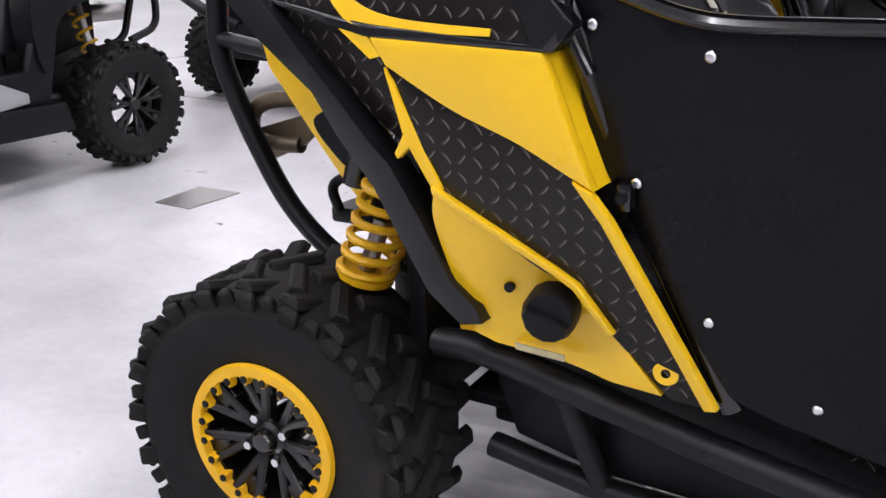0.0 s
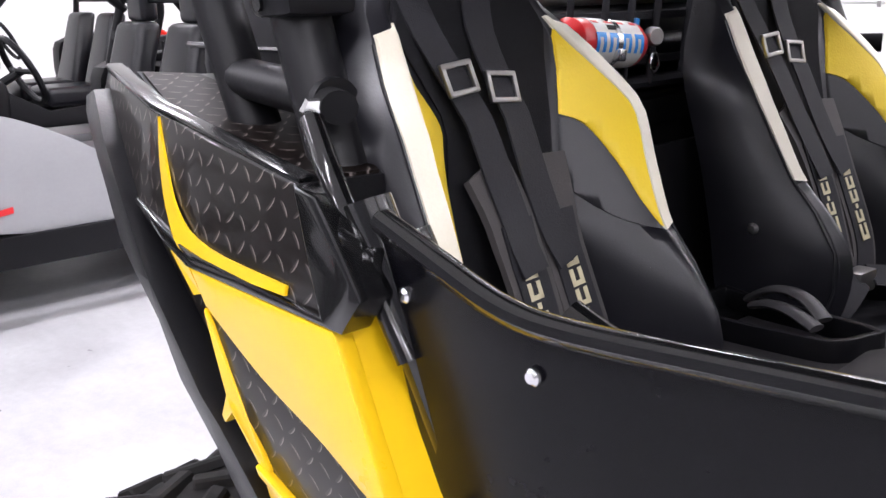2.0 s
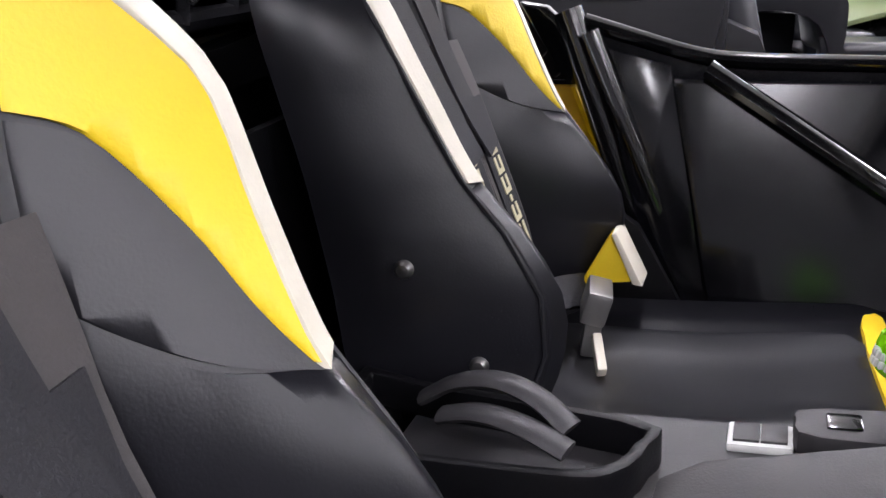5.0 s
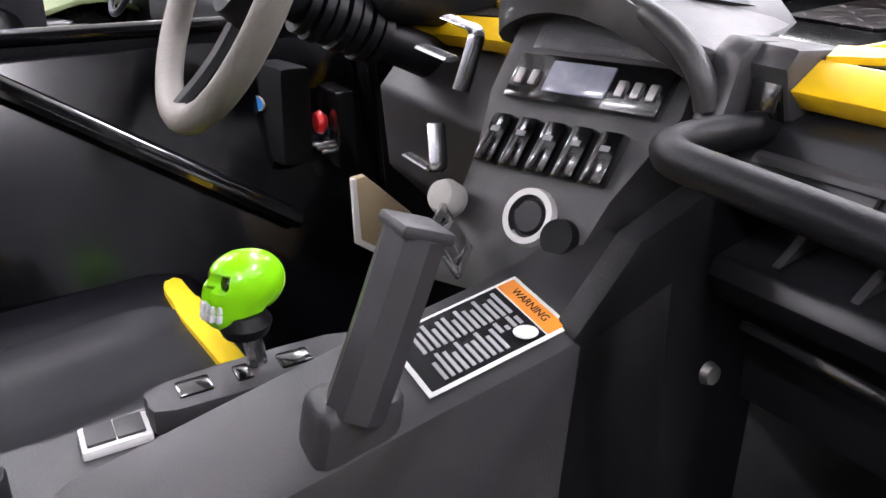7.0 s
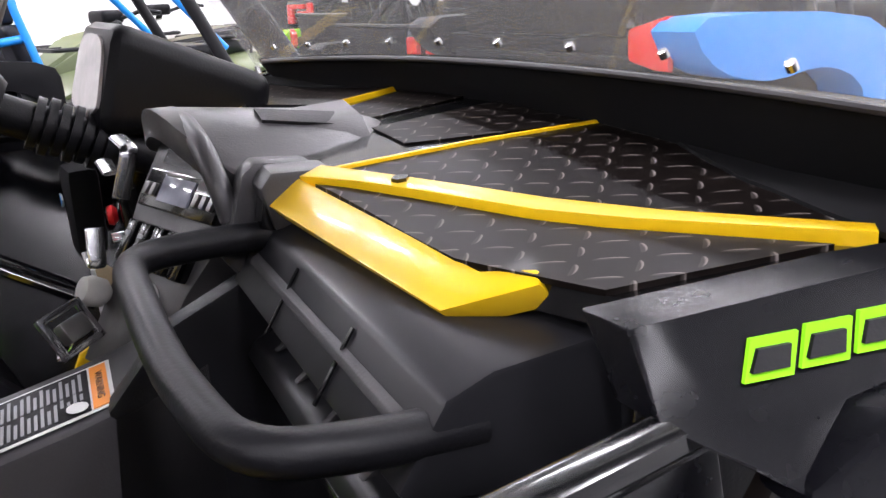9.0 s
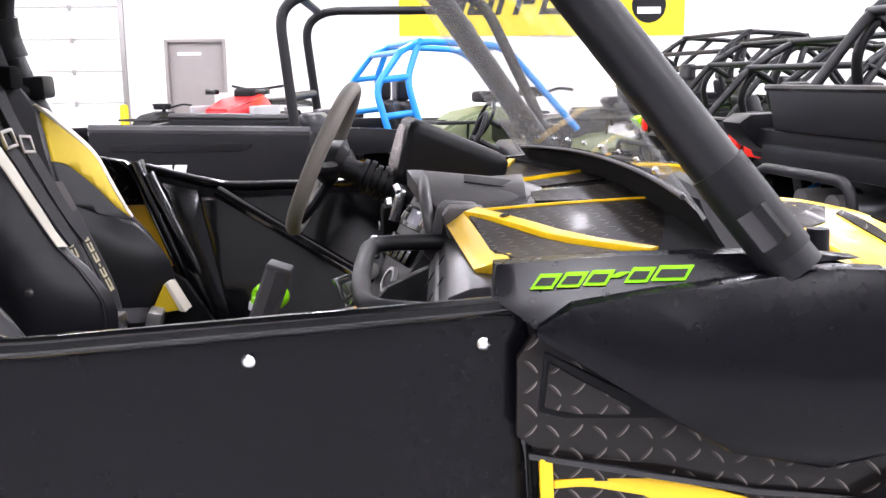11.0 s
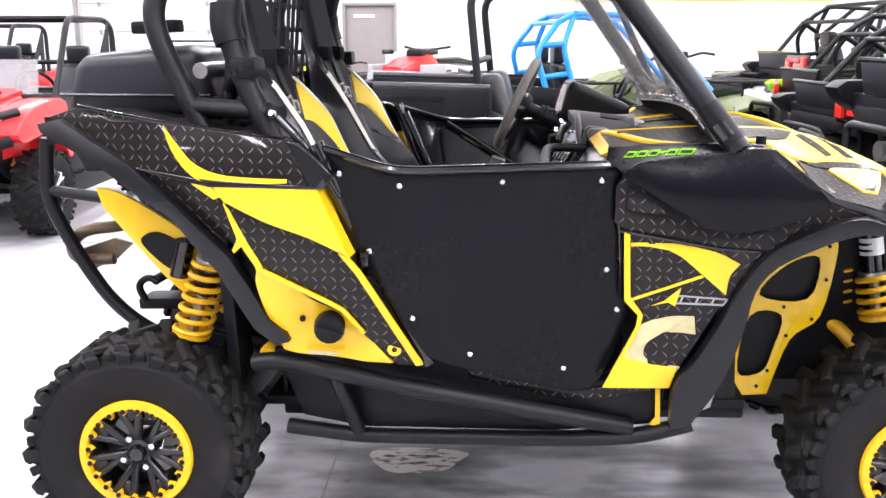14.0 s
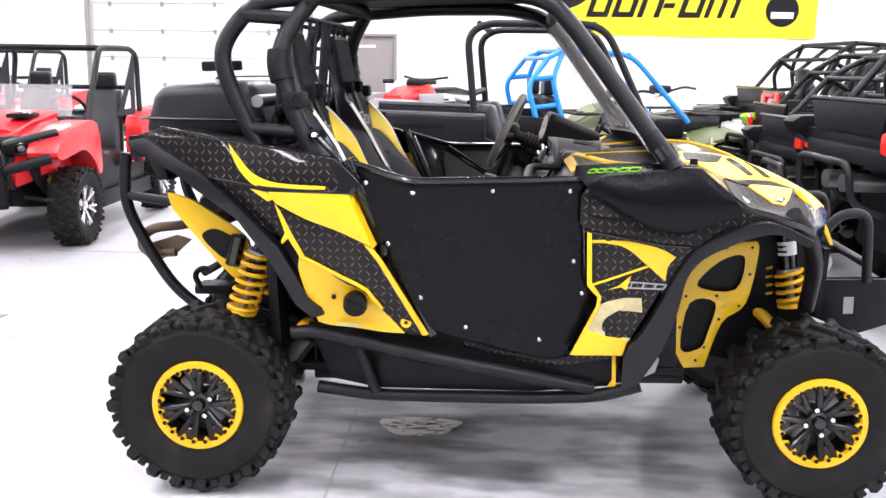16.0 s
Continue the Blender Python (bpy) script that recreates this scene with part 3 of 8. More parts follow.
def ring_mesh(ro, ri, material, bolts=20):
    bm = bmesh.new()
    n = bolts * 8
    rows = [[], [], [], []]
    for i in range(n):
        a = 2 * math.pi * i / n
        lobe = max(0.0, math.cos(a * bolts)) ** 1.2
        inner = ri + 0.020 - 0.018 * lobe
        for row, (r, y) in zip(rows, ((ro, 0.004), (ro - 0.004, -0.006), (inner + 0.002, -0.006), (inner, 0.012))):
            row.append(bm.verts.new((r * math.cos(a), y, r * math.sin(a))))
    for A, B in zip(rows, rows[1:]):
        for i in range(n):
            bm.faces.new((A[i], A[(i + 1) % n], B[(i + 1) % n], B[i]))
    return link_mesh("beadlock_ring", bm, material, 30)


def spoke_mesh(ri, material):
    bm = block(ri - 0.038, ri + 0.002, 0.014, 0.04, -0.03, 0.03, 0.004, 1)
    for da in (-0.17, 0.17):
        b = block(0.030, ri + 0.004, -0.012, 0.016, -0.009, 0.009, 0.004, 1)
        for v in b.verts:
            t = (v.co.x - 0.03) / (ri - 0.026)
            v.co.y += 0.036 - 0.024 * t * t
            v.co.z += (t - 0.1) * da * 0.16 * (1 if t < 0.9 else 1.1)
            v.co.z *= 1 + 0.3 * (1 - t)
        bm = merge(bm, b)
    return link_mesh("spoke", bm, material, 30)


def rim_mesh(ri, depth, material):
    bm = lathe([(ri + 0.02, 0.012), (ri, 0.014), (ri - 0.006, depth * 0.9), (ri - 0.03, depth), (ri - 0.034, depth - 0.006), (ri - 0.012, depth * 0.85)], 48)
    bm = merge(bm, lathe([(0, 0.018), (0.026, 0.018), (0.034, 0.024), (0.040, 0.045), (0.040, depth), (0, depth)], 24))
    return link_mesh("wheel", bm, material, 30)


def bolt_mesh(r, h, material, name="bolt", n=6):
    return link_mesh(name, lathe([(0, -h), (r * 0.8, -h), (r, -h * 0.7), (r, 0), (0, 0)], n), material, 30)


TYRE = tyre_mesh(0.327, 0.25, 0.148, with_lugs=False)
LUGS = [link_mesh("tread_lug", lug_block(row[2], row[3], 1.0), RUBBER, 30) for row in lug_rows(0.327, 0.25)]
SPOKE = spoke_mesh(0.132, RIMBLACK)
RING = ring_mesh(0.161, 0.116, YELLOW_PC)
RIM = rim_mesh(0.132, 0.11, RIMBLACK)
BOLT = bolt_mesh(0.0052, 0.006, BLACK_PLASTIC)
RING_BOLT = bolt_mesh(0.0075, 0.004, BLACK_PLASTIC, "ring_bolt", 10)
NUT = bolt_mesh(0.011, 0.02, CHROME, "lug_nut")
CAP = link_mesh("hub_cap", lathe([(0, -0.002), (0.018, 0.0), (0.024, 0.010), (0.024, 0.03), (0, 0.03)], 24), BLACK_GLOSS)
DISC = link_mesh("brake_disc", lathe([(0.045, 0.10), (0.105, 0.10), (0.105, 0.106), (0.045, 0.106), (0.045, 0.10)], 40), STEEL)


def wheel(parent, m, tyre=TYRE, ring=RING, rim=RIM, bolts=20):
    w = part("wheel", rim, None, parent, "black spoked alloy wheel", at=m, true=True)
    part("tyre", tyre, None, w, "chunky mud tyre with dusty lugs")
    rnd = random.Random(1)
    for i in range(20):
        for row, mesh in zip(lug_rows(0.327, 0.25), LUGS):
            part("tread_lug", mesh, None, w, at=lug_at(row, i, 20, rnd))
    for i in range(7):
        part("spoke", SPOKE, None, w, at=pose(0, 0, 0, 0, i * 360 / 7, 0))
    if ring:
        part("beadlock_ring", ring, None, w, "yellow beadlock ring")
        for i in range(bolts):
            a = 2 * math.pi * i / bolts
            part("ring_bolt", RING_BOLT, None, w, at=Matrix.Translation((0.132 * math.cos(a), -0.0055, 0.132 * math.sin(a))))
        for i in range(4):
            a = 2 * math.pi * i / 4 + 0.6
            part("lug_nut", NUT, None, w, at=Matrix.Translation((0.046 * math.cos(a), 0.03, 0.046 * math.sin(a))))
        part("hub_cap", CAP, None, w)
        part("brake_disc", DISC, None, w)
    return w


# ---------------------------------------------------------------- the buggy
buggy = thing("side_by_side_buggy", pose(1.07, MID, 0), "yellow and black two-seat off-road buggy with tread-plate graphics and black doors", "off-road buggy", world_built=True)
for x, spin in ((0.0, 7), (2.14, 20)):
    wheel(buggy, pose(x, 0.045, 0.331, 0, spin, 0))
    wheel(buggy, pose(x, 2 * MID - 0.045, 0.331, 0, spin, 180))


def lerp(table, x):
    if x <= table[0][0]:
        return table[0][1]
    for (a, p), (b, q) in zip(table, table[1:]):
        if x <= b:
            return p + (q - p) * (x - a) / (b - a)
    return table[-1][1]


def y_rear(x, z):
    return 0.075 + 0.2 * max(0.0, 0.92 - z) + 0.20 * max(0.0, 0.30 - x) ** 1.3 + 0.18 * max(0.0, z - 1.10)


def y_door(x, z):
    return 0.125 + 0.13 * (x - 0.65) + 0.035 * (1.1 - z)


def y_front(x, z):
    return 0.198 - 0.06 * max(0.0, min(1.0, (x - 1.5) / 0.3))


def side(name, outline, surf, material, lift=0.0, thick=0.012, bevel=0.003, holes=(), grid=0.0, label="", both=True, parent=None):
    for far in ((False, True) if both else (False,)):
        bm = skin(outline, lambda u, v: Vector((u, surf(u, v) - lift, v)), lambda u, v: Vector((u, surf(u, v) - lift + thick, v)), grid, bevel, holes)
        ob = part(name, flipped(bm) if far else bm, material, parent or buggy, label)
    return ob


def pipe(name, pts, r, material=TUBE, fillet=0.08, both=True, label="", parent=None, seg=14):
    for far in ((False, True) if both else (False,)):
        bm = tube(pts, r, fillet, seg)
        ob = part(name, flipped(bm) if far else bm, material, parent or buggy, label)
    return ob


def tucked(z):
    # the arch draws in below the shoulder line and comes out again at its foot
    return max(0.0, min(1.0, (1.24 - z) / 0.26)) * max(0.0, min(1.0, (z - 0.66) / 0.20))


# rear quarter
side("rear_side_panel", [(-0.21, 1.290), (-0.10, 1.318), (0.15, 1.272), (0.512, 1.212), (0.578, 1.092), (0.31, 1.114), (0.07, 1.150), (-0.07, 1.228)], y_rear, PLATE, 0, 0.015, grid=0.12, label="black panel printed with tread plate")
side("swoosh", smoothed([(0.168, 1.262, 1), (0.191, 1.200), (0.236, 1.142), (0.303, 1.110), (0.515, 1.103, 1), (0.516, 1.113, 1), (0.35, 1.126), (0.262, 1.158), (0.209, 1.212)]), y_rear, YELLOW, 0.003, 0.003, 0, grid=0.12, label="yellow curved stripe")
side("pillar_cover", [(0.515, 1.214), (0.555, 1.205), (0.640, 1.12), (0.612, 1.084), (0.30, 1.098), (0.07, 1.146), (0.075, 1.152), (0.31, 1.116), (0.578, 1.094)], lambda x, z: y_rear(x, z) - 0.004, BLACK_GLOSS, 0, 0.03, grid=0.1)
side("lower_quarter_panel", [(0.07, 1.143), (0.305, 1.100), (0.352, 1.045), (0.362, 0.977), (0.346, 0.926), (0.287, 0.965), (0.19, 1.050)], lambda x, z: y_rear(x, z) + 0.03 * tucked(z), PLATE, 0, 0.012, grid=0.15)
side("quarter_stripe", [(0.25, 1.108), (0.305, 1.099), (0.33, 1.07), (0.31, 1.065)], y_rear, YELLOW, 0.003, 0.003, 0)
side("tank_cover", smoothed([(0.31, 1.098, 1), (0.597, 1.084, 1), (0.672, 0.897, 1), (0.564, 0.953), (0.448, 0.998), (0.338, 1.056, 1)], 5), y_rear, YELLOW, 0.004, 0.02, 0.004, grid=0.12, label="yellow side panel")
for far in (False, True):
    def on_return(u, v):
        # u: down the panel's front edge, v: in from it
        x, z = 0.594 + 0.075 * u, 1.084 - 0.187 * u
        return Vector((x + 0.004 * v, y_rear(x, z) - 0.002 + 0.060 * v, z + 0.004 * v))
    bm = skin([(0, 0), (1, 0), (1, 1), (0, 1)], on_return, lambda u, v: on_return(u, v) + Vector((-0.006, 0.004, 0)), 0.3)
    part("tank_return", flipped(bm) if far else bm, YELLOW, buggy, "yellow folded panel edge")
side("tank_band", smoothed([(0.338, 1.054, 1), (0.448, 0.997), (0.564, 0.951), (0.652, 0.907), (0.685, 0.859, 1), (0.826, 0.568, 1), (0.768, 0.568, 1), (0.682, 0.664), (0.615, 0.738), (0.555, 0.770), (0.412, 0.873, 1)], 5), y_rear, PLATE, 0.0, 0.012, 0.002, grid=0.12, label="black band printed with tread plate")
side("band_edge", [(0.640, 0.912), (0.668, 0.897), (0.695, 0.858), (0.840, 0.570), (0.820, 0.566), (0.680, 0.852)], y_rear, YELLOW, 0.008, 0.016, 0.003)
side("band_edge", [(0.335, 1.055), (0.350, 1.035), (0.425, 0.872), (0.408, 0.868), (0.375, 0.935), (0.352, 0.915), (0.348, 0.925), (0.365, 0.955)], y_rear, YELLOW, 0.006, 0.014, 0.003)


def y_bowl(x, z):
    d = math.hypot(x - 0.586, (z - 0.692) * 0.9)
    return y_rear(x, z) + 0.035 * max(0.0, 1 - (d / 0.13) ** 2)


side("tank_lower", smoothed([(0.410, 0.873, 1), (0.50, 0.815), (0.557, 0.785), (0.63, 0.745), (0.682, 0.672), (0.755, 0.575, 1), (0.62, 0.585), (0.512, 0.600), (0.445, 0.620, 1), (0.42, 0.703), (0.398, 0.816)], 5), y_bowl, YELLOW, 0.004, 0.03, 0.004, grid=0.035, label="yellow fuel filler panel")
side("panel_lip", [(0.408, 0.880), (0.50, 0.828), (0.60, 0.772), (0.638, 0.748), (0.690, 0.672), (0.678, 0.668), (0.628, 0.738), (0.595, 0.760), (0.50, 0.812), (0.408, 0.864)], y_rear, YELLOW, 0.012, 0.014, 0.004)
side("worn_label", [(0.515, 0.604), (0.60, 0.600), (0.60, 0.612), (0.515, 0.617)], y_rear, SILVERFADE, 0.006, 0.003, 0)
capm = lathe([(0, -0.040), (0.026, -0.040), (0.037, -0.036), (0.041, -0.026), (0.041, 0.01), (0, 0.01)], 14)
cap = part("fuel_cap", capm, BLACK_PLASTIC, buggy, "black screw fuel cap", at=pose(0.586, 0.122, 0.692, 4, 20, 8))
part("cap_grip", block(-0.034, 0.034, -0.054, -0.036, -0.009, 0.009, 0.005), BLACK_PLASTIC, cap)
part("hole", lathe([(0, -0.004), (0.008, -0.004), (0.008, 0.004), (0, 0.004)], 14), BLACK_PLASTIC, buggy, at=pose(0.508, 0.128, 0.712))
part("washer", lathe([(0.007, -0.005), (0.018, -0.005), (0.020, 0.0), (0.007, 0.0)], 20), YELLOW, buggy, "yellow round fastener", at=pose(0.762, 0.138, 0.617))

# wide black flares along the rear wheel opening
side("rear_flare", [(-0.235, 1.272), (-0.16, 1.285), (0.075, 1.155), (0.198, 1.049), (0.335, 0.905), (0.385, 0.798), (0.42, 0.715), (0.462, 0.675), (0.470, 0.650), (0.43, 0.640), (0.375, 0.690), (0.295, 0.862), (0.188, 1.008), (-0.035, 1.160), (-0.222, 1.250)], lambda x, z: y_rear(x, z) - 0.022 - 0.012 * math.sin(max(0, min(1, (1.28 - z) / 0.6)) * 3.1) + 0.026 * tucked(z), FLARE, 0, 0.05, 0.010, grid=0.12, label="black plastic fender flare")

DOOR_LINER = paint("satin_door_liner", (0.0030, 0.0030, 0.0042), 0.14, vary=0.2, scale=5, spec=0.45, bump=0.02)

# the door: a folded black skin on its frame
door_outline = smoothed([(0.608, 1.186, 1), (0.690, 1.158), (0.775, 1.132), (0.84, 1.122), (1.10, 1.114), (1.386, 1.106, 1), (1.396, 1.060, 1), (1.380, 0.945), (1.384, 0.910), (1.387, 0.746, 1), (1.416, 0.692, 1), (1.396, 0.638), (1.330, 0.492), (1.275, 0.458), (1.199, 0.468), (1.029, 0.522), (0.87, 0.575), (0.821, 0.635), (0.680, 0.890), (0.644, 0.961), (0.608, 1.115, 1)], 3)


def y_skin(x, z):
    fold = max(0.0, 1 - (x - 0.79) / 0.42) if x > 0.79 else max(0.0, 1 - (0.79 - x) / 0.18)
    return y_door(x, z) - 0.032 * fold * max(0.35, min(1.0, 1 - (1.05 - z) / 0.7))


for far in (False, True):
    bm = skin(door_outline, lambda u, v: Vector((u, y_skin(u, v), v)), lambda u, v: Vector((u, y_skin(u, v) + 0.006, v)), 0.06, 0.0015)
    dr = part("door", flipped(bm) if far else bm, BLACK_SKIN, buggy, "flat black sheet-metal door with bright bolts")
    lip = tube([(x, y_skin(x, z) + 0.006, z - 0.007) for x, z in ((0.61, 1.19), (0.775, 1.134), (0.84, 1.126), (1.385, 1.114))], 0.0125, 0.05, 10)
    part("door_frame", flipped(lip) if far else lip, BLACK_GLOSS, dr, "gloss black tubular door frame")
    inner = skin([(0.742, 1.10), (1.36, 1.085), (1.36, 0.72), (1.25, 0.54), (1.02, 0.58), (0.90, 0.62), (0.80, 0.80)], lambda u, v: Vector((u, y_door(u, v) + 0.016 + 0.20 * (1.10 - v), v)), lambda u, v: Vector((u, y_door(u, v) + 0.010 + 0.20 * (1.10 - v), v)), 0.1, 0.001)
    part("inner_panel", flipped(inner) if far else inner, DOOR_LINER, dr, "satin black inner door sheet")
    inner = skin([(0.625, 1.15), (0.738, 1.12), (0.742, 1.09), (0.798, 0.80), (0.89, 0.62), (0.84, 0.63), (0.70, 0.89)], lambda u, v: Vector((u, y_door(u, v) + 0.020 + 0.10 * (1.15 - v), v)), lambda u, v: Vector((u, y_door(u, v) + 0.014 + 0.10 * (1.15 - v), v)), 0, 0.001)
    part("inner_panel", flipped(inner) if far else inner, DOOR_LINER, dr, "satin black inner door sheet")
    for pts in (((0.62, 1.17), (0.86, 0.60), (1.02, 0.54), (1.27, 0.48)), ((1.38, 1.11), (1.385, 0.70), (1.30, 0.49)), ((0.79, 1.115), (1.22, 0.845))):
        fr = tube([(x, y_door(x, z) + 0.030 + (0.20 * (1.10 - z) if len(pts) == 2 else 0.0), z) for x, z in pts], 0.015, 0.05, 10)
        part("door_frame", flipped(fr) if far else fr, BLACK_GLOSS, dr)
    for x, z in ((0.646, 1.118), (0.808, 1.081), (1.075, 1.077), (1.339, 1.066), (0.712, 0.903), (1.351, 0.816), (0.817, 0.705), (1.379, 0.698), (0.968, 0.587), (1.228, 0.529)):
        y = y_skin(x, z) - 0.001
        for inside in (False, True):
            b = moved(lathe([(0, -0.005), (0.005, -0.0048), (0.0078, -0.0026), (0.0081, 0.0), (0, 0)], 14), pose(x, y + (0.008 if inside else 0), z, 0, 0, 180 if inside else 0))
            part("bolt", flipped(b) if far else b, CHROME, dr)

# gap behind the door: hinge post and latch
pipe("hinge_post", [(0.585, 0.125, 1.20), (0.69, 0.15, 0.90), (0.85, 0.18, 0.56)], 0.022, BLACK_GLOSS)
pipe("door_strut", [(0.485, 0.135, 1.27), (0.545, 0.115, 1.215), (0.60, 0.115, 1.13), (0.64, 0.12, 1.05)], 0.012, BLACK_GLOSS, 0.03, both=False)
for z, x in ((1.14, 0.607), (0.885, 0.70)):
    part("hinge", block(x - 0.010, x + 0.012, 0.105, 0.125, z - 0.02, z + 0.02, 0.005), BLACK_GLOSS, buggy)
    part("bolt", BOLT, None, buggy, at=Matrix.Translation((x, 0.105, z)) @ Matrix.Scale(1.6, 4))

# front fender side
side("fender_side", [(1.376, 1.05), (1.40, 1.085), (1.60, 0.95), (1.705, 0.92), (1.90, 1.01), (1.99, 0.972), (1.752, 0.872), (1.66, 0.75), (1.55, 0.55), (1.55, 0.48), (1.40, 0.48), (1.40, 0.60), (1.445, 0.68), (1.405, 0.74), (1.405, 0.93), (1.372, 0.955)], y_front, PLATE, 0, 0.012, 0.002, grid=0.12, label="black front fender side printed with tread plate")
side("seam", [(1.385, 0.936), (1.64, 0.890), (1.75, 0.884), (1.75, 0.878), (1.64, 0.882), (1.385, 0.928)], y_front, BLACK_GLOSS, 0.006, 0.008, 0.001)
side("fender_shoulder", [(1.398, 1.088), (1.352, 1.118), (1.36, 1.152), (1.50, 1.158), (1.70, 1.158), (1.765, 1.150), (1.716, 1.148), (1.44, 1.113)], lambda x, z: 0.178 + max(0.0, z - (1.085 + 0.19 * (x - 1.40))) * 0.9, BLACK_SKIN, 0, 0.03, 0.004, grid=0.06, label="satin black fender shoulder")
side("upper_fender", [(1.398, 1.092), (1.44, 1.115), (1.716, 1.152), (1.765, 1.150), (1.855, 1.070), (1.890, 1.022), (1.893, 1.004), (1.705, 0.928), (1.605, 0.946), (1.396, 1.080)], lambda x, z: y_front(x, z) - 0.02 - 0.10 * max(0, 1.0 - abs(z - 1.02) / 0.12) * max(0, min(1, (x - 1.40) / 0.2)) * 0.5, BLACK_SKIN, 0, 0.03, 0.006, grid=0.08, label="satin black upper fender")
side("fender_recess", [(1.408, 1.058), (1.56, 0.972), (1.43, 0.975), (1.398, 0.985)], y_front, MATTE, 0.004, 0.01, 0.003)
side("fender_inset", [(1.412, 1.046), (1.520, 0.978), (1.44, 0.982), (1.405, 0.992)], y_front, PLATE, 0.008, 0.006, 0.001)
side("fender_stripe", [(1.397, 0.930), (1.413, 0.930), (1.414, 0.748), (1.448, 0.695), (1.440, 0.660), (1.352, 0.484), (1.336, 0.482), (1.428, 0.660), (1.434, 0.694), (1.397, 0.736)], y_front, YELLOW, 0.008, 0.012, 0.003, label="yellow edge stripe")
side("fender_arc", smoothed([(1.414, 0.898, 1), (1.518, 0.898), (1.629, 0.878), (1.695, 0.846, 1), (1.670, 0.812), (1.661, 0.760, 1), (1.598, 0.816), (1.534, 0.868), (1.46, 0.887), (1.414, 0.888, 1)], 5), y_front, YELLOW, 0.004, 0.004, 0.001, label="yellow crescent graphic")
side("fender_line", [(1.415, 0.742), (1.60, 0.812), (1.605, 0.806), (1.415, 0.734)], y_front, YELLOW, 0.003, 0.003, 0)
side("lower_graphic", smoothed([(1.438, 0.665, 1), (1.50, 0.690), (1.583, 0.696, 1), (1.587, 0.645, 1), (1.515, 0.645), (1.46, 0.615), (1.452, 0.575), (1.50, 0.556), (1.548, 0.548, 1), (1.505, 0.484, 1), (1.340, 0.482, 1), (1.39, 0.575, 1)], 5), y_front, SILVERFADE, 0.004, 0.004, 0.001, label="yellow graphic fading to brushed silver")
side("fender_foot", [(1.345, 0.482), (1.52, 0.484), (1.54, 0.545), (1.47, 0.552), (1.392, 0.575)], y_front, YELLOW, 0.008, 0.012, 0.003)
# an outlined mark: thin silver strokes with a yellow wedge
for x0, z0, x1, z1 in ((1.470, 0.738, 1.500, 0.764), (1.500, 0.764, 1.512, 0.742), (1.530, 0.752, 1.665, 0.748), (1.522, 0.730, 1.655, 0.732), (1.545, 0.732, 1.553, 0.751), (1.585, 0.732, 1.593, 0.750), (1.625, 0.732, 1.633, 0.749), (1.655, 0.732, 1.665, 0.748)):
    d = Vector((x1 - x0, z1 - z0)).normalized() * 0.0022
    side("mark_stroke", [(x0 + d.y, z0 - d.x), (x1 + d.y, z1 - d.x), (x1 - d.y, z1 + d.x), (x0 - d.y, z0 + d.x)], y_front, SILVER, 0.004, 0.003, 0, label="thin silver stroke")
side("wedge_mark", [(1.470, 0.722), (1.506, 0.737), (1.548, 0.775), (1.532, 0.722), (1.514, 0.732)], y_front, YELLOW, 0.006, 0.003, 0, label="yellow wedge mark")

# front flare and mud guard
side("front_flare", smoothed([(2.13, 0.905, 1), (2.02, 0.962), (1.945, 0.968), (1.842, 0.932), (1.757, 0.880), (1.695, 0.790), (1.640, 0.680), (1.582, 0.575), (1.530, 0.500), (1.520, 0.375, 1), (1.570, 0.388, 1), (1.650, 0.520), (1.702, 0.670), (1.728, 0.780), (1.780, 0.850), (1.860, 0.892), (1.940, 0.922), (2.02, 0.930), (2.11, 0.885, 1)], 3), lambda x, z: y_front(x, z) - 0.035, FLARE, 0, 0.05, 0.010, grid=0.12, label="black plastic front fender flare")
side("mud_guard", [(1.545, 0.395), (1.625, 0.470), (1.655, 0.455), (1.640, 0.405), (1.575, 0.372)], lambda x, z: 0.235, PALE_PLASTIC, 0, 0.02, 0.006)
side("inner_fender", smoothed([(1.817, 0.799), (1.92, 0.835), (2.004, 0.843, 1), (2.014, 0.800), (1.975, 0.610), (1.892, 0.535), (1.832, 0.362, 1), (1.69, 0.357, 1), (1.728, 0.627), (1.769, 0.737)], 4), lambda x, z: 0.42, YELLOW, 0, 0.008, 0.002, holes=(smoothed([(1.876, 0.768), (1.964, 0.786), (1.936, 0.662), (1.80, 0.678)], 4), smoothed([(1.775, 0.612), (1.866, 0.612), (1.842, 0.500), (1.815, 0.436), (1.745, 0.436)], 4)), label="yellow inner fender plate with two windows")
side("inner_fender_backing", [(1.70, 0.37), (1.82, 0.37), (1.96, 0.60), (2.0, 0.83), (1.82, 0.79), (1.74, 0.63)], lambda x, z: 0.44, BLACK_PLASTIC, 0, 0.01, 0)
for x, z in ((1.80, 0.80), (1.90, 0.82), (1.99, 0.82), (1.985, 0.72), (1.95, 0.60), (1.88, 0.55), (1.83, 0.44), (1.72, 0.38), (1.74, 0.52), (1.76, 0.64), (1.87, 0.64), (1.80, 0.39)):
    part("rivet", BOLT, None, buggy, at=Matrix.Translation((x, 0.419, z)))

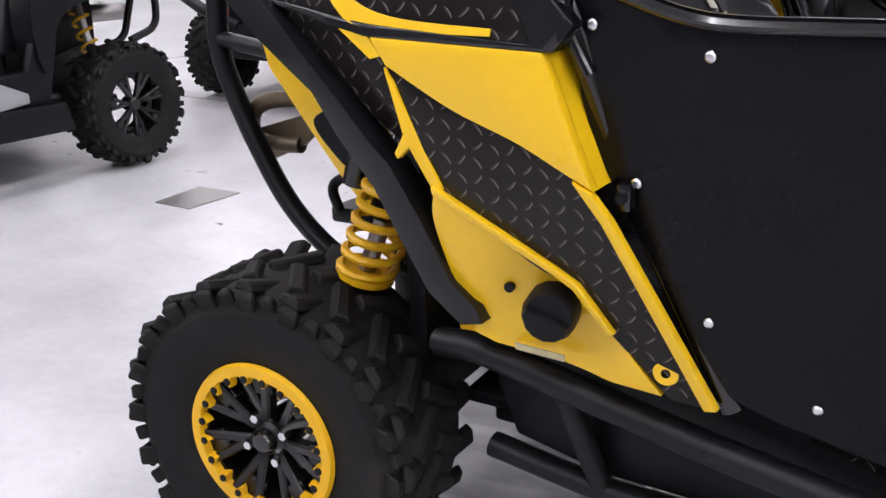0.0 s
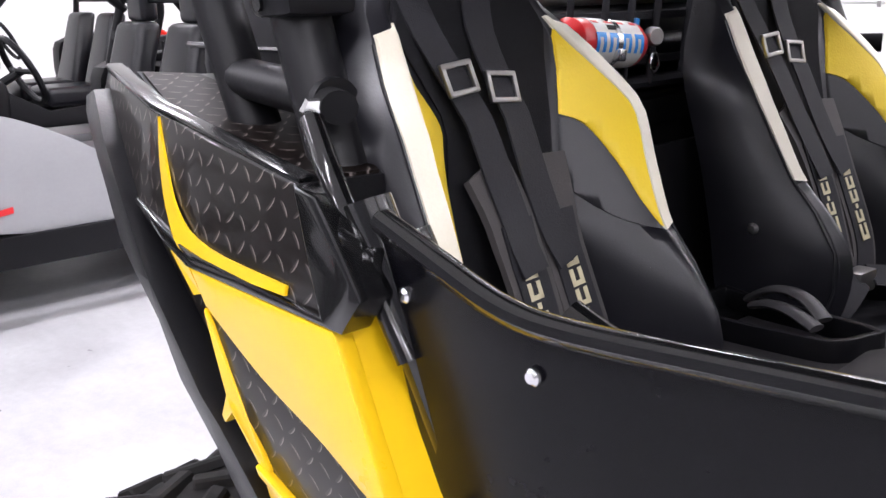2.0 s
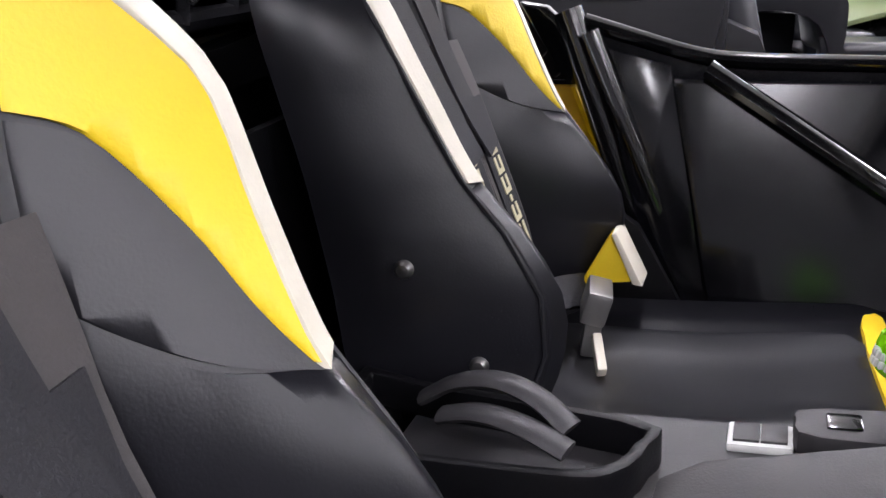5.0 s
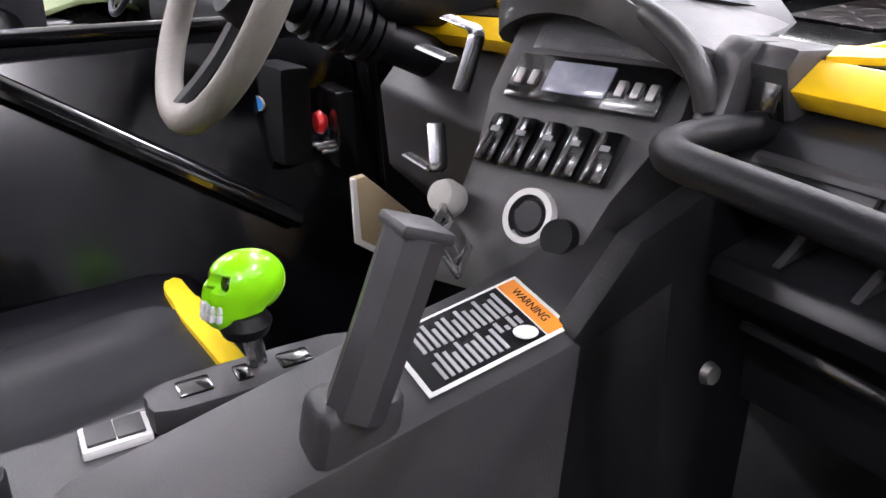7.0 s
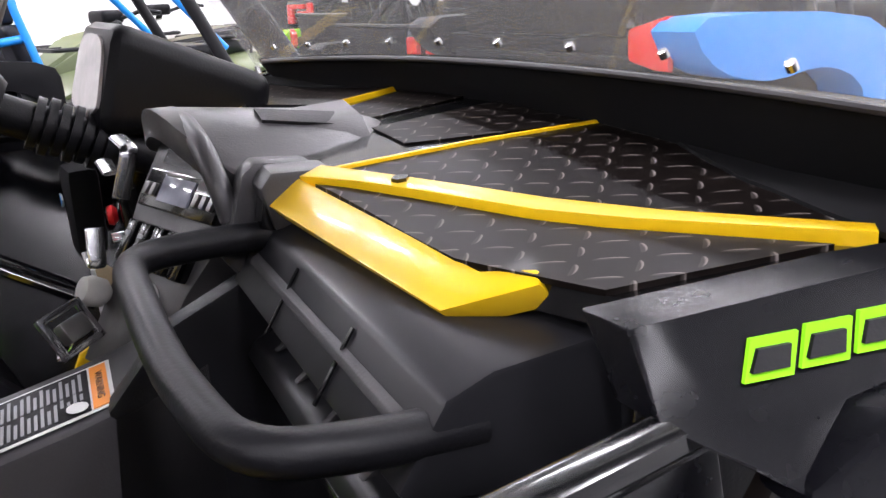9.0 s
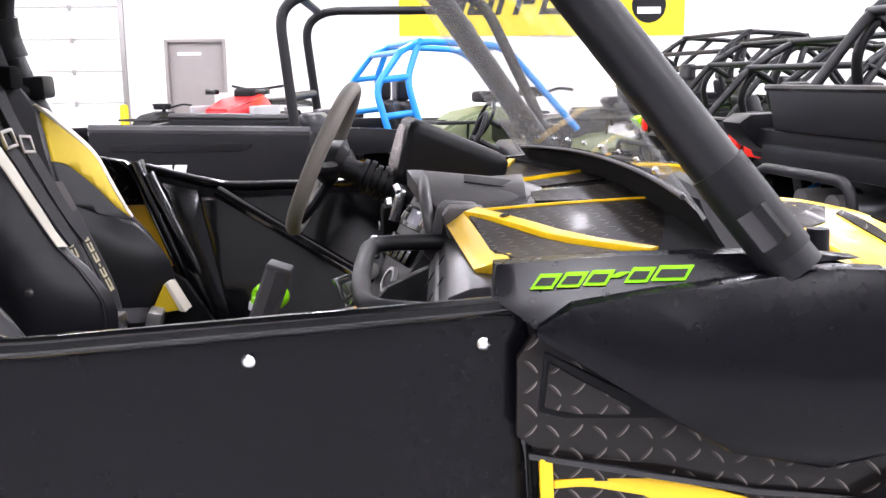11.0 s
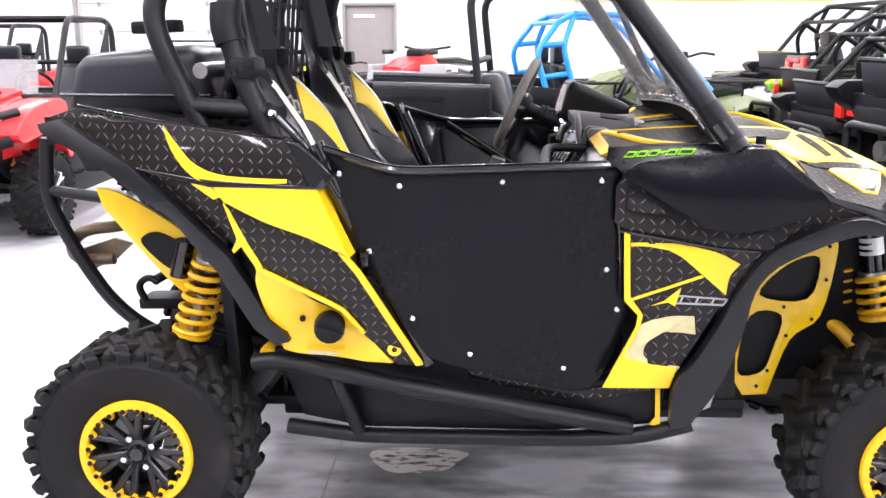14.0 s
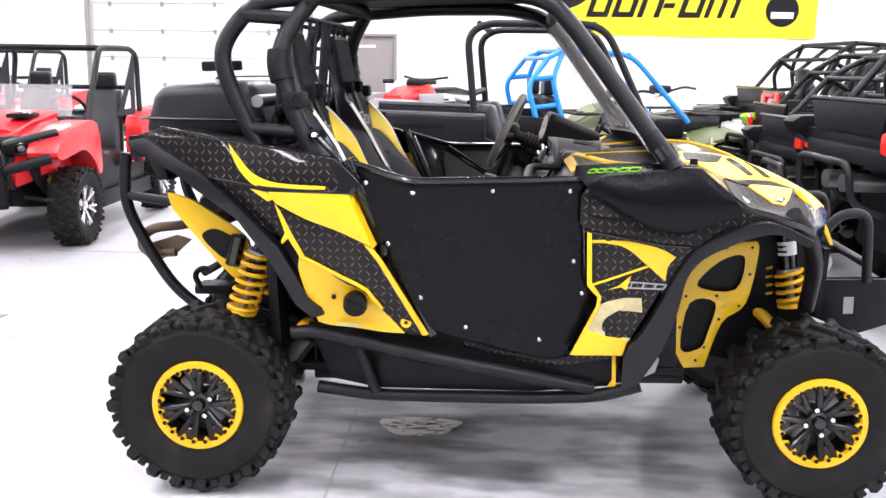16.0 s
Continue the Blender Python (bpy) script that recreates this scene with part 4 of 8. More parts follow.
# rock slider
pipe("slider_tube", [(0.335, 0.18, 0.560), (0.42, 0.165, 0.575), (0.81, 0.19, 0.474), (1.198, 0.22, 0.387), (1.42, 0.25, 0.335)], 0.026, label="black rock slider tube")
pipe("slider_tube", [(0.39, 0.255, 0.325), (0.62, 0.25, 0.298), (1.19, 0.25, 0.296), (1.44, 0.25, 0.306), (1.59, 0.25, 0.350)], 0.024)
pipe("slider_brace", [(0.565, 0.19, 0.520), (0.615, 0.25, 0.305)], 0.022, fillet=0)
side("sill", [(0.36, 0.575), (0.82, 0.560), (1.20, 0.455), (1.34, 0.478), (1.52, 0.480), (1.50, 0.345), (1.20, 0.318), (0.62, 0.325), (0.44, 0.36)], lambda x, z: 0.255, BLACK_PLASTIC, 0, 0.03, 0.008, label="black sill panel")
side("sill_plate", smoothed([(0.95, 0.520, 1), (1.10, 0.478), (1.25, 0.452), (1.40, 0.470), (1.52, 0.478, 1), (1.50, 0.455), (1.30, 0.425), (1.15, 0.438), (0.95, 0.490, 1)], 4), lambda x, z: 0.248, PLATE, 0, 0.006, 0.001)
side("sill_trim", [(1.488, 0.47), (1.502, 0.47), (1.502, 0.34), (1.47, 0.345), (1.488, 0.37)], lambda x, z: 0.246, YELLOW, 0, 0.006, 0.002)

# body core, dark, behind the panels
for far in (False, True):
    core = skin([(0.05, 1.13)] + ([(0.44, 1.12), (0.54, 1.02), (0.70, 0.90), (0.86, 0.60)]) + [ (1.28, 0.46), (1.40, 0.50), (1.42, 1.06), (1.70, 1.05), (1.72, 0.80), (1.55, 0.50), (1.45, 0.36), (0.50, 0.36), (0.40, 0.62), (0.25, 0.90)], lambda u, v: Vector((u, 0.21 if far else 0.30, v)), lambda u, v: Vector((u, 0.23 if far else 0.32, v)))
    # the doorway stays open above the sill
    part("body_core", flipped(core) if far else core, BLACK_PLASTIC, buggy)
part("bulkhead", block(0.352, 0.366, 0.33, 2 * CX - 0.20, 0.36, 1.14, 0.004), BLACK_PLASTIC, buggy)
part("underbody", block(0.35, 1.75, 0.32, 2 * CX - 0.32, 0.33, 0.37, 0.01), BLACK_PLASTIC, buggy)
part("firewall", block(0.22, 0.26, 0.24, 2 * CX - 0.24, 0.37, 1.22, 0.01), BLACK_PLASTIC, buggy, "black panel behind the seats")


# ---------------------------------------------------------------- hood, cage, windscreen
HOOD_MID = [(1.29, 1.114), (1.35, 1.134), (1.65, 1.145), (1.76, 1.148), (1.85, 1.140), (1.90, 1.128), (1.956, 1.112), (2.046, 1.073), (2.145, 1.021), (2.217, 0.974), (2.26, 0.930), (2.293, 0.80)]
HOOD_EDGE = [(1.29, 1.09), (1.36, 1.142), (1.50, 1.148), (1.72, 1.150), (1.77, 1.147), (1.86, 1.066), (1.92, 1.015), (2.02, 0.985), (2.12, 0.945), (2.22, 0.87), (2.28, 0.78)]


def hood_z(x, y):
    a = abs(y - CX)
    a0 = 0.40 - 0.10 * max(0.0, min(1.0, (x - 1.72) / 0.12))
    t = max(0.0, min(1.0, (a - a0) / (0.60 - a0)))
    crown = 0.010 * max(0.0, 1 - (a / 0.40) ** 2)
    # the nose is hollow along the middle
    crown -= 0.07 * max(0.0, min(1.0, (0.24 - a) / 0.14)) * max(0.0, min(1.0, (x - 1.72) / 0.12))
    return (lerp(HOOD_MID, x) + crown) * (1 - t) + lerp(HOOD_EDGE, x) * t


def on_hood(lift):
    return lambda u, v: Vector((u, v, hood_z(u, v) + lift))


def top(name, outline, material, lift=0.004, thick=0.004, grid=0.07, both=True, label="", bevel=0.0):
    for far in ((False, True) if both else (False,)):
        bm = skin(outline, on_hood(lift), on_hood(lift - thick), grid, bevel)
        part(name, flipped(bm) if far else bm, material, buggy, label)


part("hood", skin([(1.345, 0.69), (1.375, 0.40), (1.41, 0.27), (1.62, 0.20), (1.90, 0.16), (2.06, 0.16), (2.16, 0.22), (2.22, 0.34), (2.27, 0.55), (2.28, CX), (2.27, 2 * CX - 0.55), (2.22, 2 * CX - 0.34), (2.16, 2 * CX - 0.22), (2.06, 2 * CX - 0.16), (1.90, 2 * CX - 0.16), (1.62, 2 * CX - 0.20), (1.41, 2 * CX - 0.27), (1.375, 2 * CX - 0.40), (1.345, 2 * CX - 0.69)], on_hood(0), on_hood(-0.02), 0.06), BLACK_GLOSS, buggy, "gloss black plastic hood")
# the rear part of the hood: tread plate between yellow bars
top("hood_inset", smoothed([(1.36, 0.650, 1), (1.50, 0.635), (1.655, 0.606, 1), (1.67, 0.45), (1.64, 0.32), (1.56, 0.285, 1), (1.46, 0.45)], 4), PLATE_TOP, 0.004)
top("hood_inset", [(1.345, 0.63), (1.445, 0.43), (1.535, 0.275), (1.40, 0.30), (1.37, 0.40)], PLATE_TOP, 0.004)
top("yellow_bar", [(1.337, 0.652), (1.360, 0.660), (1.470, 0.445), (1.565, 0.274), (1.552, 0.264), (1.452, 0.428)], YELLOW, 0.010, 0.012, bevel=0.003, label="yellow hood bar")
top("yellow_bar", [(1.340, 0.660), (1.50, 0.642), (1.66, 0.606), (1.66, 0.602), (1.50, 0.637), (1.345, 0.653)], YELLOW, 0.007, 0.008)
top("bar_bolt", [(1.40 + 0.008 * math.cos(k), 0.560 + 0.008 * math.sin(k)) for k in range(6)], BLACK_GLOSS, 0.013, 0.006, 0)
top("hood_apron", [(1.545, 0.23), (1.60, 0.36), (1.64, 0.50), (1.655, CX), (1.724, CX), (1.724, 0.22)], MATTE, 0.007, 0.004, label="matt black band in front of the windscreen")
top("hood_centre", [(1.46, 0.70), (1.64, 0.62), (1.67, 0.66), (1.68, 0.80), (1.46, 0.80)], PLATE_TOP, 0.0020, 0.0015, 0.04)
for far in (False, True):
    def on_strip(u, v):
        # u: across the car, v: up the slanted face
        return Vector((1.302 + 0.135 * (0.69 - u) + 0.030 * v, u, 1.127 - 0.035 * (0.69 - u) + 0.020 * v))
    bm = skin([(0.672, 0.0), (0.688, 0.35), (0.675, 1.0), (0.378, 1.0), (0.345, 1.45), (0.335, 1.2), (0.378, 0.0)], on_strip, lambda u, v: on_strip(u, v) + Vector((0.014, 0, -0.016)), 0, 0.002)
    part("edge_strip", flipped(bm) if far else bm, YELLOW, buggy, "bright yellow strip along the dash edge")
# the nose: yellow panels bordering tread-plate insets, and headlamp pods
top("nose_cover", [(1.728, 0.300), (1.733, 0.565), (1.86, 0.555), (1.91, 0.565), (2.00, 0.57), (2.10, 0.57), (2.19, 0.56), (2.255, 0.53), (2.197, 0.400), (2.152, 0.478), (2.13, 0.468), (2.046, 0.442), (1.964, 0.393), (1.878, 0.338), (1.83, 0.310)], YELLOW, 0.004, 0.006, 0.03, label="yellow nose panel")
top("nose_inset", [(1.742, 0.345), (1.80, 0.385), (1.862, 0.448), (1.885, 0.508), (1.80, 0.522), (1.742, 0.525)], PLATE_TOP, 0.006, 0.004, 0.03)
top("nose_inset", [(1.893, 0.487), (1.912, 0.510), (1.950, 0.472), (1.984, 0.431), (1.966, 0.414)], PLATE_TOP, 0.006, 0.004, 0.03)
top("nose_inset", [(1.962, 0.518), (2.006, 0.506), (2.050, 0.462), (2.026, 0.446)], PLATE_TOP, 0.006, 0.004, 0.03)
top("nose_band", [(1.876, 0.330), (1.964, 0.389), (2.046, 0.438), (2.128, 0.462), (2.122, 0.452), (2.045, 0.405), (1.965, 0.352)], PLATE_TOP, 0.003, 0.006, 0.03)
top("fender_top", [(1.868, 0.315), (1.956, 0.342), (2.12, 0.450), (2.145, 0.445), (2.172, 0.36), (2.145, 0.25), (2.10, 0.185), (1.97, 0.165), (1.885, 0.165)], PLATE_TOP, 0.002, 0.006, 0.04, label="fender top printed with tread plate")
top("lamp_bezel", [(1.956, 0.337), (1.970, 0.354), (2.045, 0.400), (2.122, 0.447), (2.10, 0.36), (2.073, 0.293), (2.027, 0.270)], YELLOW, 0.007, 0.010, 0.03, bevel=0.002, label="yellow headlamp surround")
top("headlamp", [(2.034, 0.282), (2.068, 0.296), (2.086, 0.345), (2.055, 0.330)], BLACK_GLOSS, 0.009, 0.006, 0.03, label="dark headlamp lens")
for far in (False, True):
    lens = moved(lathe([(0, -0.006), (0.006, -0.004), (0.010, 0.0), (0.010, 0.01), (0, 0.01)], 20, "x"), pose(2.064, 2 * CX - 0.312 if far else 0.312, hood_z(2.064, 0.312) + 0.010, 0, 150, 0))
    part("lamp_lens", lens, CHROME, buggy)
for pts in ([(2.08, 0.20, 0.98), (2.15, 0.26, 0.90), (2.20, 0.34, 0.78), (2.18, 0.38, 0.60)],):
    pipe("nose_strut", pts, 0.03, BLACK_PLASTIC)
side("grille_edge", [(2.125, 1.025), (2.142, 1.029), (2.208, 0.935), (2.244, 0.894), (2.271, 0.822), (2.258, 0.822), (2.23, 0.885), (2.194, 0.923)], lambda x, z: 0.42, YELLOW, 0, 0.012, 0.003)
part("grille", skin([(0.44, 0.55), (2 * CX - 0.44, 0.55), (2 * CX - 0.46, 0.80), (0.46, 0.80)], lambda u, v: Vector((2.27 - (0.8 - v) * 0.1, u, v)), lambda u, v: Vector((2.25 - (0.8 - v) * 0.1, u, v))), BLACK_PLASTIC, buggy)
def y_mark(x, z):
    return 0.178 + max(0.0, z - (1.085 + 0.19 * (x - 1.40))) * 0.9


# a row of slanted lime outlined shapes
x = 1.396
for wide in (0.025, 0.025, 0.025, 0.011, 0.025, 0.037):
    z0 = 1.128 + (x - 1.404) * 0.045
    hi = 0.0145 if wide > 0.02 else 0.005
    lo = 0.0 if wide > 0.02 else 0.006
    side("fender_mark", [(x, z0 + lo), (x + wide, z0 + lo), (x + wide + 0.014, z0 + lo + hi), (x + 0.014, z0 + lo + hi)], y_mark, LIME_PRINT, 0.003, 0.002, 0, label="lime green outlined mark")
    if wide > 0.02:
        side("mark_bar", [(x + 0.005, z0 + 0.0035), (x + wide - 0.001, z0 + 0.0035), (x + wide + 0.006, z0 + 0.0112), (x + 0.014, z0 + 0.0112)], y_mark, BLACK_PLASTIC, 0.005, 0.002, 0)
    x += wide + 0.005
part("glass_knob", lathe([(0, 0.026), (0.013, 0.026), (0.014, 0), (0, 0)], 16, "z"), BLACK_PLASTIC, buggy, at=pose(1.76, 0.27, 1.14))

R = 0.029
pipe("cage_front_pillar", [(1.685, 0.165, 1.145), (1.345, 0.285, 1.632), (1.27, 0.315, 1.715), (1.10, 0.335, 1.755), (0.75, 0.34, 1.765), (0.45, 0.31, 1.755)], 0.0298, label="black roll cage tube")
pipe("cage_mid_pillar", [(0.45, 0.31, 1.755), (0.365, 0.25, 1.655), (0.328, 0.205, 1.54), (0.372, 0.195, 1.38), (0.462, 0.185, 1.16)], 0.031)
pipe("pillar_pad", [(0.335, 0.215, 1.57), (0.332, 0.204, 1.52), (0.345, 0.20, 1.47)], 0.041, BLACK_PLASTIC)
pipe("cage_rear_hoop", [(0.262, 0.20, 1.20), (0.181, 0.20, 1.386), (0.128, 0.20, 1.526), (0.14, 0.215, 1.62), (0.245, 0.26, 1.745), (0.45, 0.31, 1.757)], R)
pipe("cage_stay", [(0.210, 0.20, 1.306), (0.440, 0.19, 1.283)], 0.026, fillet=0)
pipe("cage_stay", [(0.195, 0.235, 1.700), (0.385, 0.262, 1.680)], 0.025, fillet=0)
for z, x in ((1.755, 0.45), (1.30, 0.25)):
    part("cage_cross_tube", tube([(x, 0.25, z), (x, 2 * CX - 0.25, z)], 0.026, 0), TUBE, buggy)
part("cage_cross_tube", tube([(1.30, 0.31, 1.70), (1.30, 2 * CX - 0.31, 1.70)], 0.024, 0), TUBE, buggy)
part("harness_bar", tube([(0.24, 0.22, 1.40), (0.24, 2 * CX - 0.22, 1.40)], 0.022, 0), STEEL, buggy, "bare metal harness bar")
def on_pillar(u, v, r):
    axis = Vector((-0.34, 0.12, 0.487)).normalized()
    out = (Vector((-0.25, -1, 0.0)) - axis * axis.dot(Vector((-0.25, -1, 0.0)))).normalized()
    return Vector((1.668, 0.171, 1.169)) + axis * (0.012 + v) + (out * math.cos(u) + axis.cross(out) * math.sin(u)) * r


for far in (False, True):
    for name, bm, mt in (("clamp", block(0.352, 0.425, 0.155, 0.235, 1.375, 1.43, 0.012), BLACK_PLASTIC), ("clamp_arm", tube([(0.385, 0.21, 1.40), (0.31, 0.27, 1.36), (0.27, 0.33, 1.33)], 0.024, 0.03), BLACK_PLASTIC), ("base_collar", tube([(1.672, 0.170, 1.163), (1.605, 0.194, 1.259)], 0.0322, 0), BLACK_PLASTIC),
                         ("base_plate", skin([(-0.55, 0.0), (0.55, 0.0), (0.55, 0.045), (-0.55, 0.045)], lambda u, v: on_pillar(u, v, 0.0338), lambda u, v: on_pillar(u, v, 0.032), 0.02), BLACK_GLOSS), ("side_lug", tube([(0.425, 0.188, 1.282), (0.488, 0.164, 1.280)], 0.0185, 0), MATTE)):
        part(name, flipped(bm) if far else bm, mt, buggy)
    for a in range(3):
        hole = moved(lathe([(0, -0.004), (0.008, -0.004), (0.008, 0.002), (0, 0.002)], 12), pose(0.368 + a * 0.021, 0.155, 1.39 + 0.012 * a))
        part("clamp_hole", flipped(hole) if far else hole, BLACK_GLOSS, buggy)
part("bolt", lathe([(0, -0.016), (0.012, -0.014), (0.014, 0), (0, 0)], 6), CHROME, buggy, at=pose(0.462, 0.150, 1.278, 0, 0, 60))

part("roof", skin(smoothed([(0.42, 0.36, 1), (0.42, 2 * CX - 0.36, 1), (1.25, 2 * CX - 0.34), (1.36, 2 * CX - 0.42), (1.40, CX), (1.36, 0.42), (1.25, 0.34)], 4), lambda u, v: Vector((u, v, 1.79 + 0.02 * math.cos((v - CX) * 2.4) - 0.35 * max(0, u - 1.18) ** 1.2)), lambda u, v: Vector((u, v, 1.765 + 0.02 * math.cos((v - CX) * 2.4) - 0.35 * max(0, u - 1.18) ** 1.2)), 0.1, 0.004), BLACK_PLASTIC, buggy, "black moulded roof")


def on_glass(u, v):
    # leaning back from its bowed lower edge
    w = (u - MID) * (1 - 0.12 * v)
    return Vector((1.572 - 0.10 * (u - MID) ** 2 + 0.045 * (u - MID) - 0.31 * v, MID + w, 1.248 - 0.022 * (u - MID) + 0.012 * (1 - (u - MID) ** 2 / 0.36) + 0.44 * v))


W0 = 0.665
glass = part("windscreen", skin(smoothed([(MID - W0, 0.03), (MID - W0 + 0.06, 0.0), (MID, -0.01), (MID + W0 - 0.06, 0.0), (MID + W0, 0.03), (MID + W0, 1, 1), (MID - W0, 1, 1)], 3), on_glass, lambda u, v: on_glass(u, v) + Vector((0.004, 0, 0.003)), 0.08), GLASS, buggy, "clear polycarbonate windscreen", true=True)
glass.visible_shadow = False
edge = tube([on_glass(MID - W0 + 0.04 + (2 * W0 - 0.08) * k / 12, -0.006) for k in range(13)], 0.0035, 0, 8)
part("screen_edge", edge, GREY_PLASTIC, glass, true=True)
for k in range(9):
    p = on_glass(MID - 0.54 + 0.135 * k, 0.035)
    part("screen_bolt", lathe([(0, -0.004), (0.0042, -0.003), (0.0042, 0.003), (0, 0.003)], 10), CHROME, glass, at=Matrix.Translation(p + Vector((-0.004, 0, 0.004))) @ pose(0, 0, 0, -55, 0, -90), true=True)


def on_cowl(u, v):
    p = on_glass(u, 0.02)
    return Vector((p.x + 0.012 + 0.085 * v, u, p.z - 0.006 - (p.z - 1.150) * v ** 0.8))


part("cowl", skin([(MID - 0.655, 0), (MID + 0.655, 0), (MID + 0.655, 1), (MID - 0.655, 1)], on_cowl, lambda u, v: on_cowl(u, v) + Vector((0.010, 0, -0.004)), 0.06), MATTE, buggy, "black band below the windscreen", true=True)
# ---------------------------------------------------------------- rear end
def deck_z(x):
    return lerp([(-0.21, 1.283), (-0.10, 1.310), (0.15, 1.264), (0.512, 1.204), (0.60, 1.13)], x)


part("bed", skin([(-0.21, 0.29), (-0.10, 0.20), (0.15, 0.138), (0.49, 0.112), (0.50, 0.20), (0.30, 0.27), (0.27, 0.40), (0.27, 2 * CX - 0.40), (0.30, 2 * CX - 0.27), (0.50, 2 * CX - 0.20), (0.49, 2 * CX - 0.112), (0.15, 2 * CX - 0.138), (-0.10, 2 * CX - 0.20), (-0.21, 2 * CX - 0.29), (-0.30, 0.5), (-0.30, 0.3)], lambda u, v: Vector((u, v, deck_z(u) - 0.035 * max(0.0, min(1.0, (0.40 - abs(v - CX)) / 0.1 + 0.4)))), lambda u, v: Vector((u, v, deck_z(u) - 0.08)), 0.10), BLACK_PLASTIC, buggy, "black plastic cargo bed")
for far in (False, True):
    bm = skin([(-0.08, 0.20), (0.15, 0.142), (0.485, 0.116), (0.495, 0.198), (0.30, 0.262), (-0.04, 0.262)], lambda u, v: Vector((u, v, deck_z(u) + 0.004)), lambda u, v: Vector((u, v, deck_z(u) - 0.004)), 0.10)
    part("deck_plate", flipped(bm) if far else bm, PLATE_TOP, buggy, "deck edge printed with tread plate")
side("bed_ridge", [(-0.10, 1.313), (0.15, 1.268), (0.512, 1.207), (0.512, 1.217), (0.15, 1.279), (-0.10, 1.325)], lambda x, z: y_rear(x, 1.25) - 0.003, BLACK_GLOSS, 0, 0.022, 0.003)
part("tail_panel", skin([(0.42, 1.10), (2 * CX - 0.42, 1.10), (2 * CX - 0.34, 1.26), (0.34, 1.26)], lambda u, v: Vector((-0.26 - 0.1 * (v - 1.02), u, v)), lambda u, v: Vector((-0.22, u, v)), 0.2, 0.005), BLACK_PLASTIC, buggy)
pipe("rear_bumper_strut", [(-0.415, 0.42, 1.045), (-0.16, 0.42, 1.005)], 0.018, label="black rear bumper strut")
pipe("rear_bumper_tube", [(-0.385, 0.42, 1.21), (-0.400, 0.42, 1.13), (-0.412, 0.42, 1.01), (-0.340, 0.42, 0.84), (-0.245, 0.42, 0.675), (-0.13, 0.42, 0.575), (0.02, 0.42, 0.52)], 0.022, label="black rear bumper tube")
part("rear_bumper_tube", tube([(-0.245, 0.70, 0.66), (-0.245, 2 * CX - 0.42, 0.66)], 0.018, 0), TUBE, buggy)
part("tow_hook", tube([(-0.17, 0.50, 0.645), (-0.195, 0.50, 0.700), (-0.155, 0.50, 0.732), (-0.118, 0.50, 0.712)], 0.012, 0.04), TUBE, buggy)
part("hitch", block(-0.20, -0.04, 0.50, 0.60, 0.615, 0.655, 0.010), BLACK_PLASTIC, buggy)
cover = part("heat_shield", skin(smoothed([(-0.190, 1.062, 1), (-0.13, 1.048), (-0.04, 1.0), (0.119, 0.875), (0.10, 0.75), (0.06, 0.720, 1), (-0.01, 0.790), (-0.175, 1.000, 1)], 4), lambda u, v: Vector((u, 0.335, v)), lambda u, v: Vector((u, 0.35, v)), 0, 0.004), YELLOW, buggy, "yellow heat shield plate")
part("shield_slot", skin(smoothed([(-0.06, 0.90), (0.0, 0.92), (0.09, 0.86), (0.04, 0.80), (-0.03, 0.85)], 4), lambda u, v: Vector((u, 0.328, v)), lambda u, v: Vector((u, 0.333, v))), BLACK_PLASTIC, cover)
part("muffler", moved(lathe([(0, -0.20), (0.07, -0.20), (0.085, -0.18), (0.085, 0.30), (0, 0.30)], 24), pose(-0.20, 0.95, 0.93)), BLACK_PLASTIC, buggy)
RUSTY = paint("rusty_brown_steel", (0.16, 0.12, 0.08), 0.5, 0.6, vary=0.3)
part("exhaust_pipe", tube([(-0.10, 0.66, 0.93), (-0.22, 0.50, 0.905), (-0.33, 0.46, 0.905), (-0.385, 0.46, 0.86), (-0.37, 0.46, 0.80), (-0.25, 0.48, 0.80)], 0.020, 0.05), RUSTY, buggy, "dull curved exhaust pipe")
part("exhaust_plate", skin([(-0.38, 0.83), (-0.24, 0.87), (-0.18, 0.85), (-0.24, 0.80), (-0.355, 0.752), (-0.385, 0.79)], lambda u, v: Vector((u, 0.475, v)), lambda u, v: Vector((u, 0.49, v)), 0, 0.004), RUSTY, buggy)
part("gearbox", block(-0.12, 0.35, 0.62, 1.0, 0.36, 0.72, 0.04), BLACK_PLASTIC, buggy)


def coil(a, b, r, wire, turns, n=14):
    a, b = Vector(a), Vector(b)
    d = (b - a).normalized()
    s = d.cross(Vector((0, 1, 0))).normalized()
    u = d.cross(s)
    pts = []
    for k in range(int(turns * n) + 1):
        t = k / (turns * n)
        e = min(1.0, t * turns / 0.8, (1 - t) * turns / 0.8)
        an = 2 * math.pi * k / n
        pts.append(a + (b - a) * t + s * math.cos(an) * r + u * math.sin(an) * r)
    return tube(pts, wire, 0, 7)


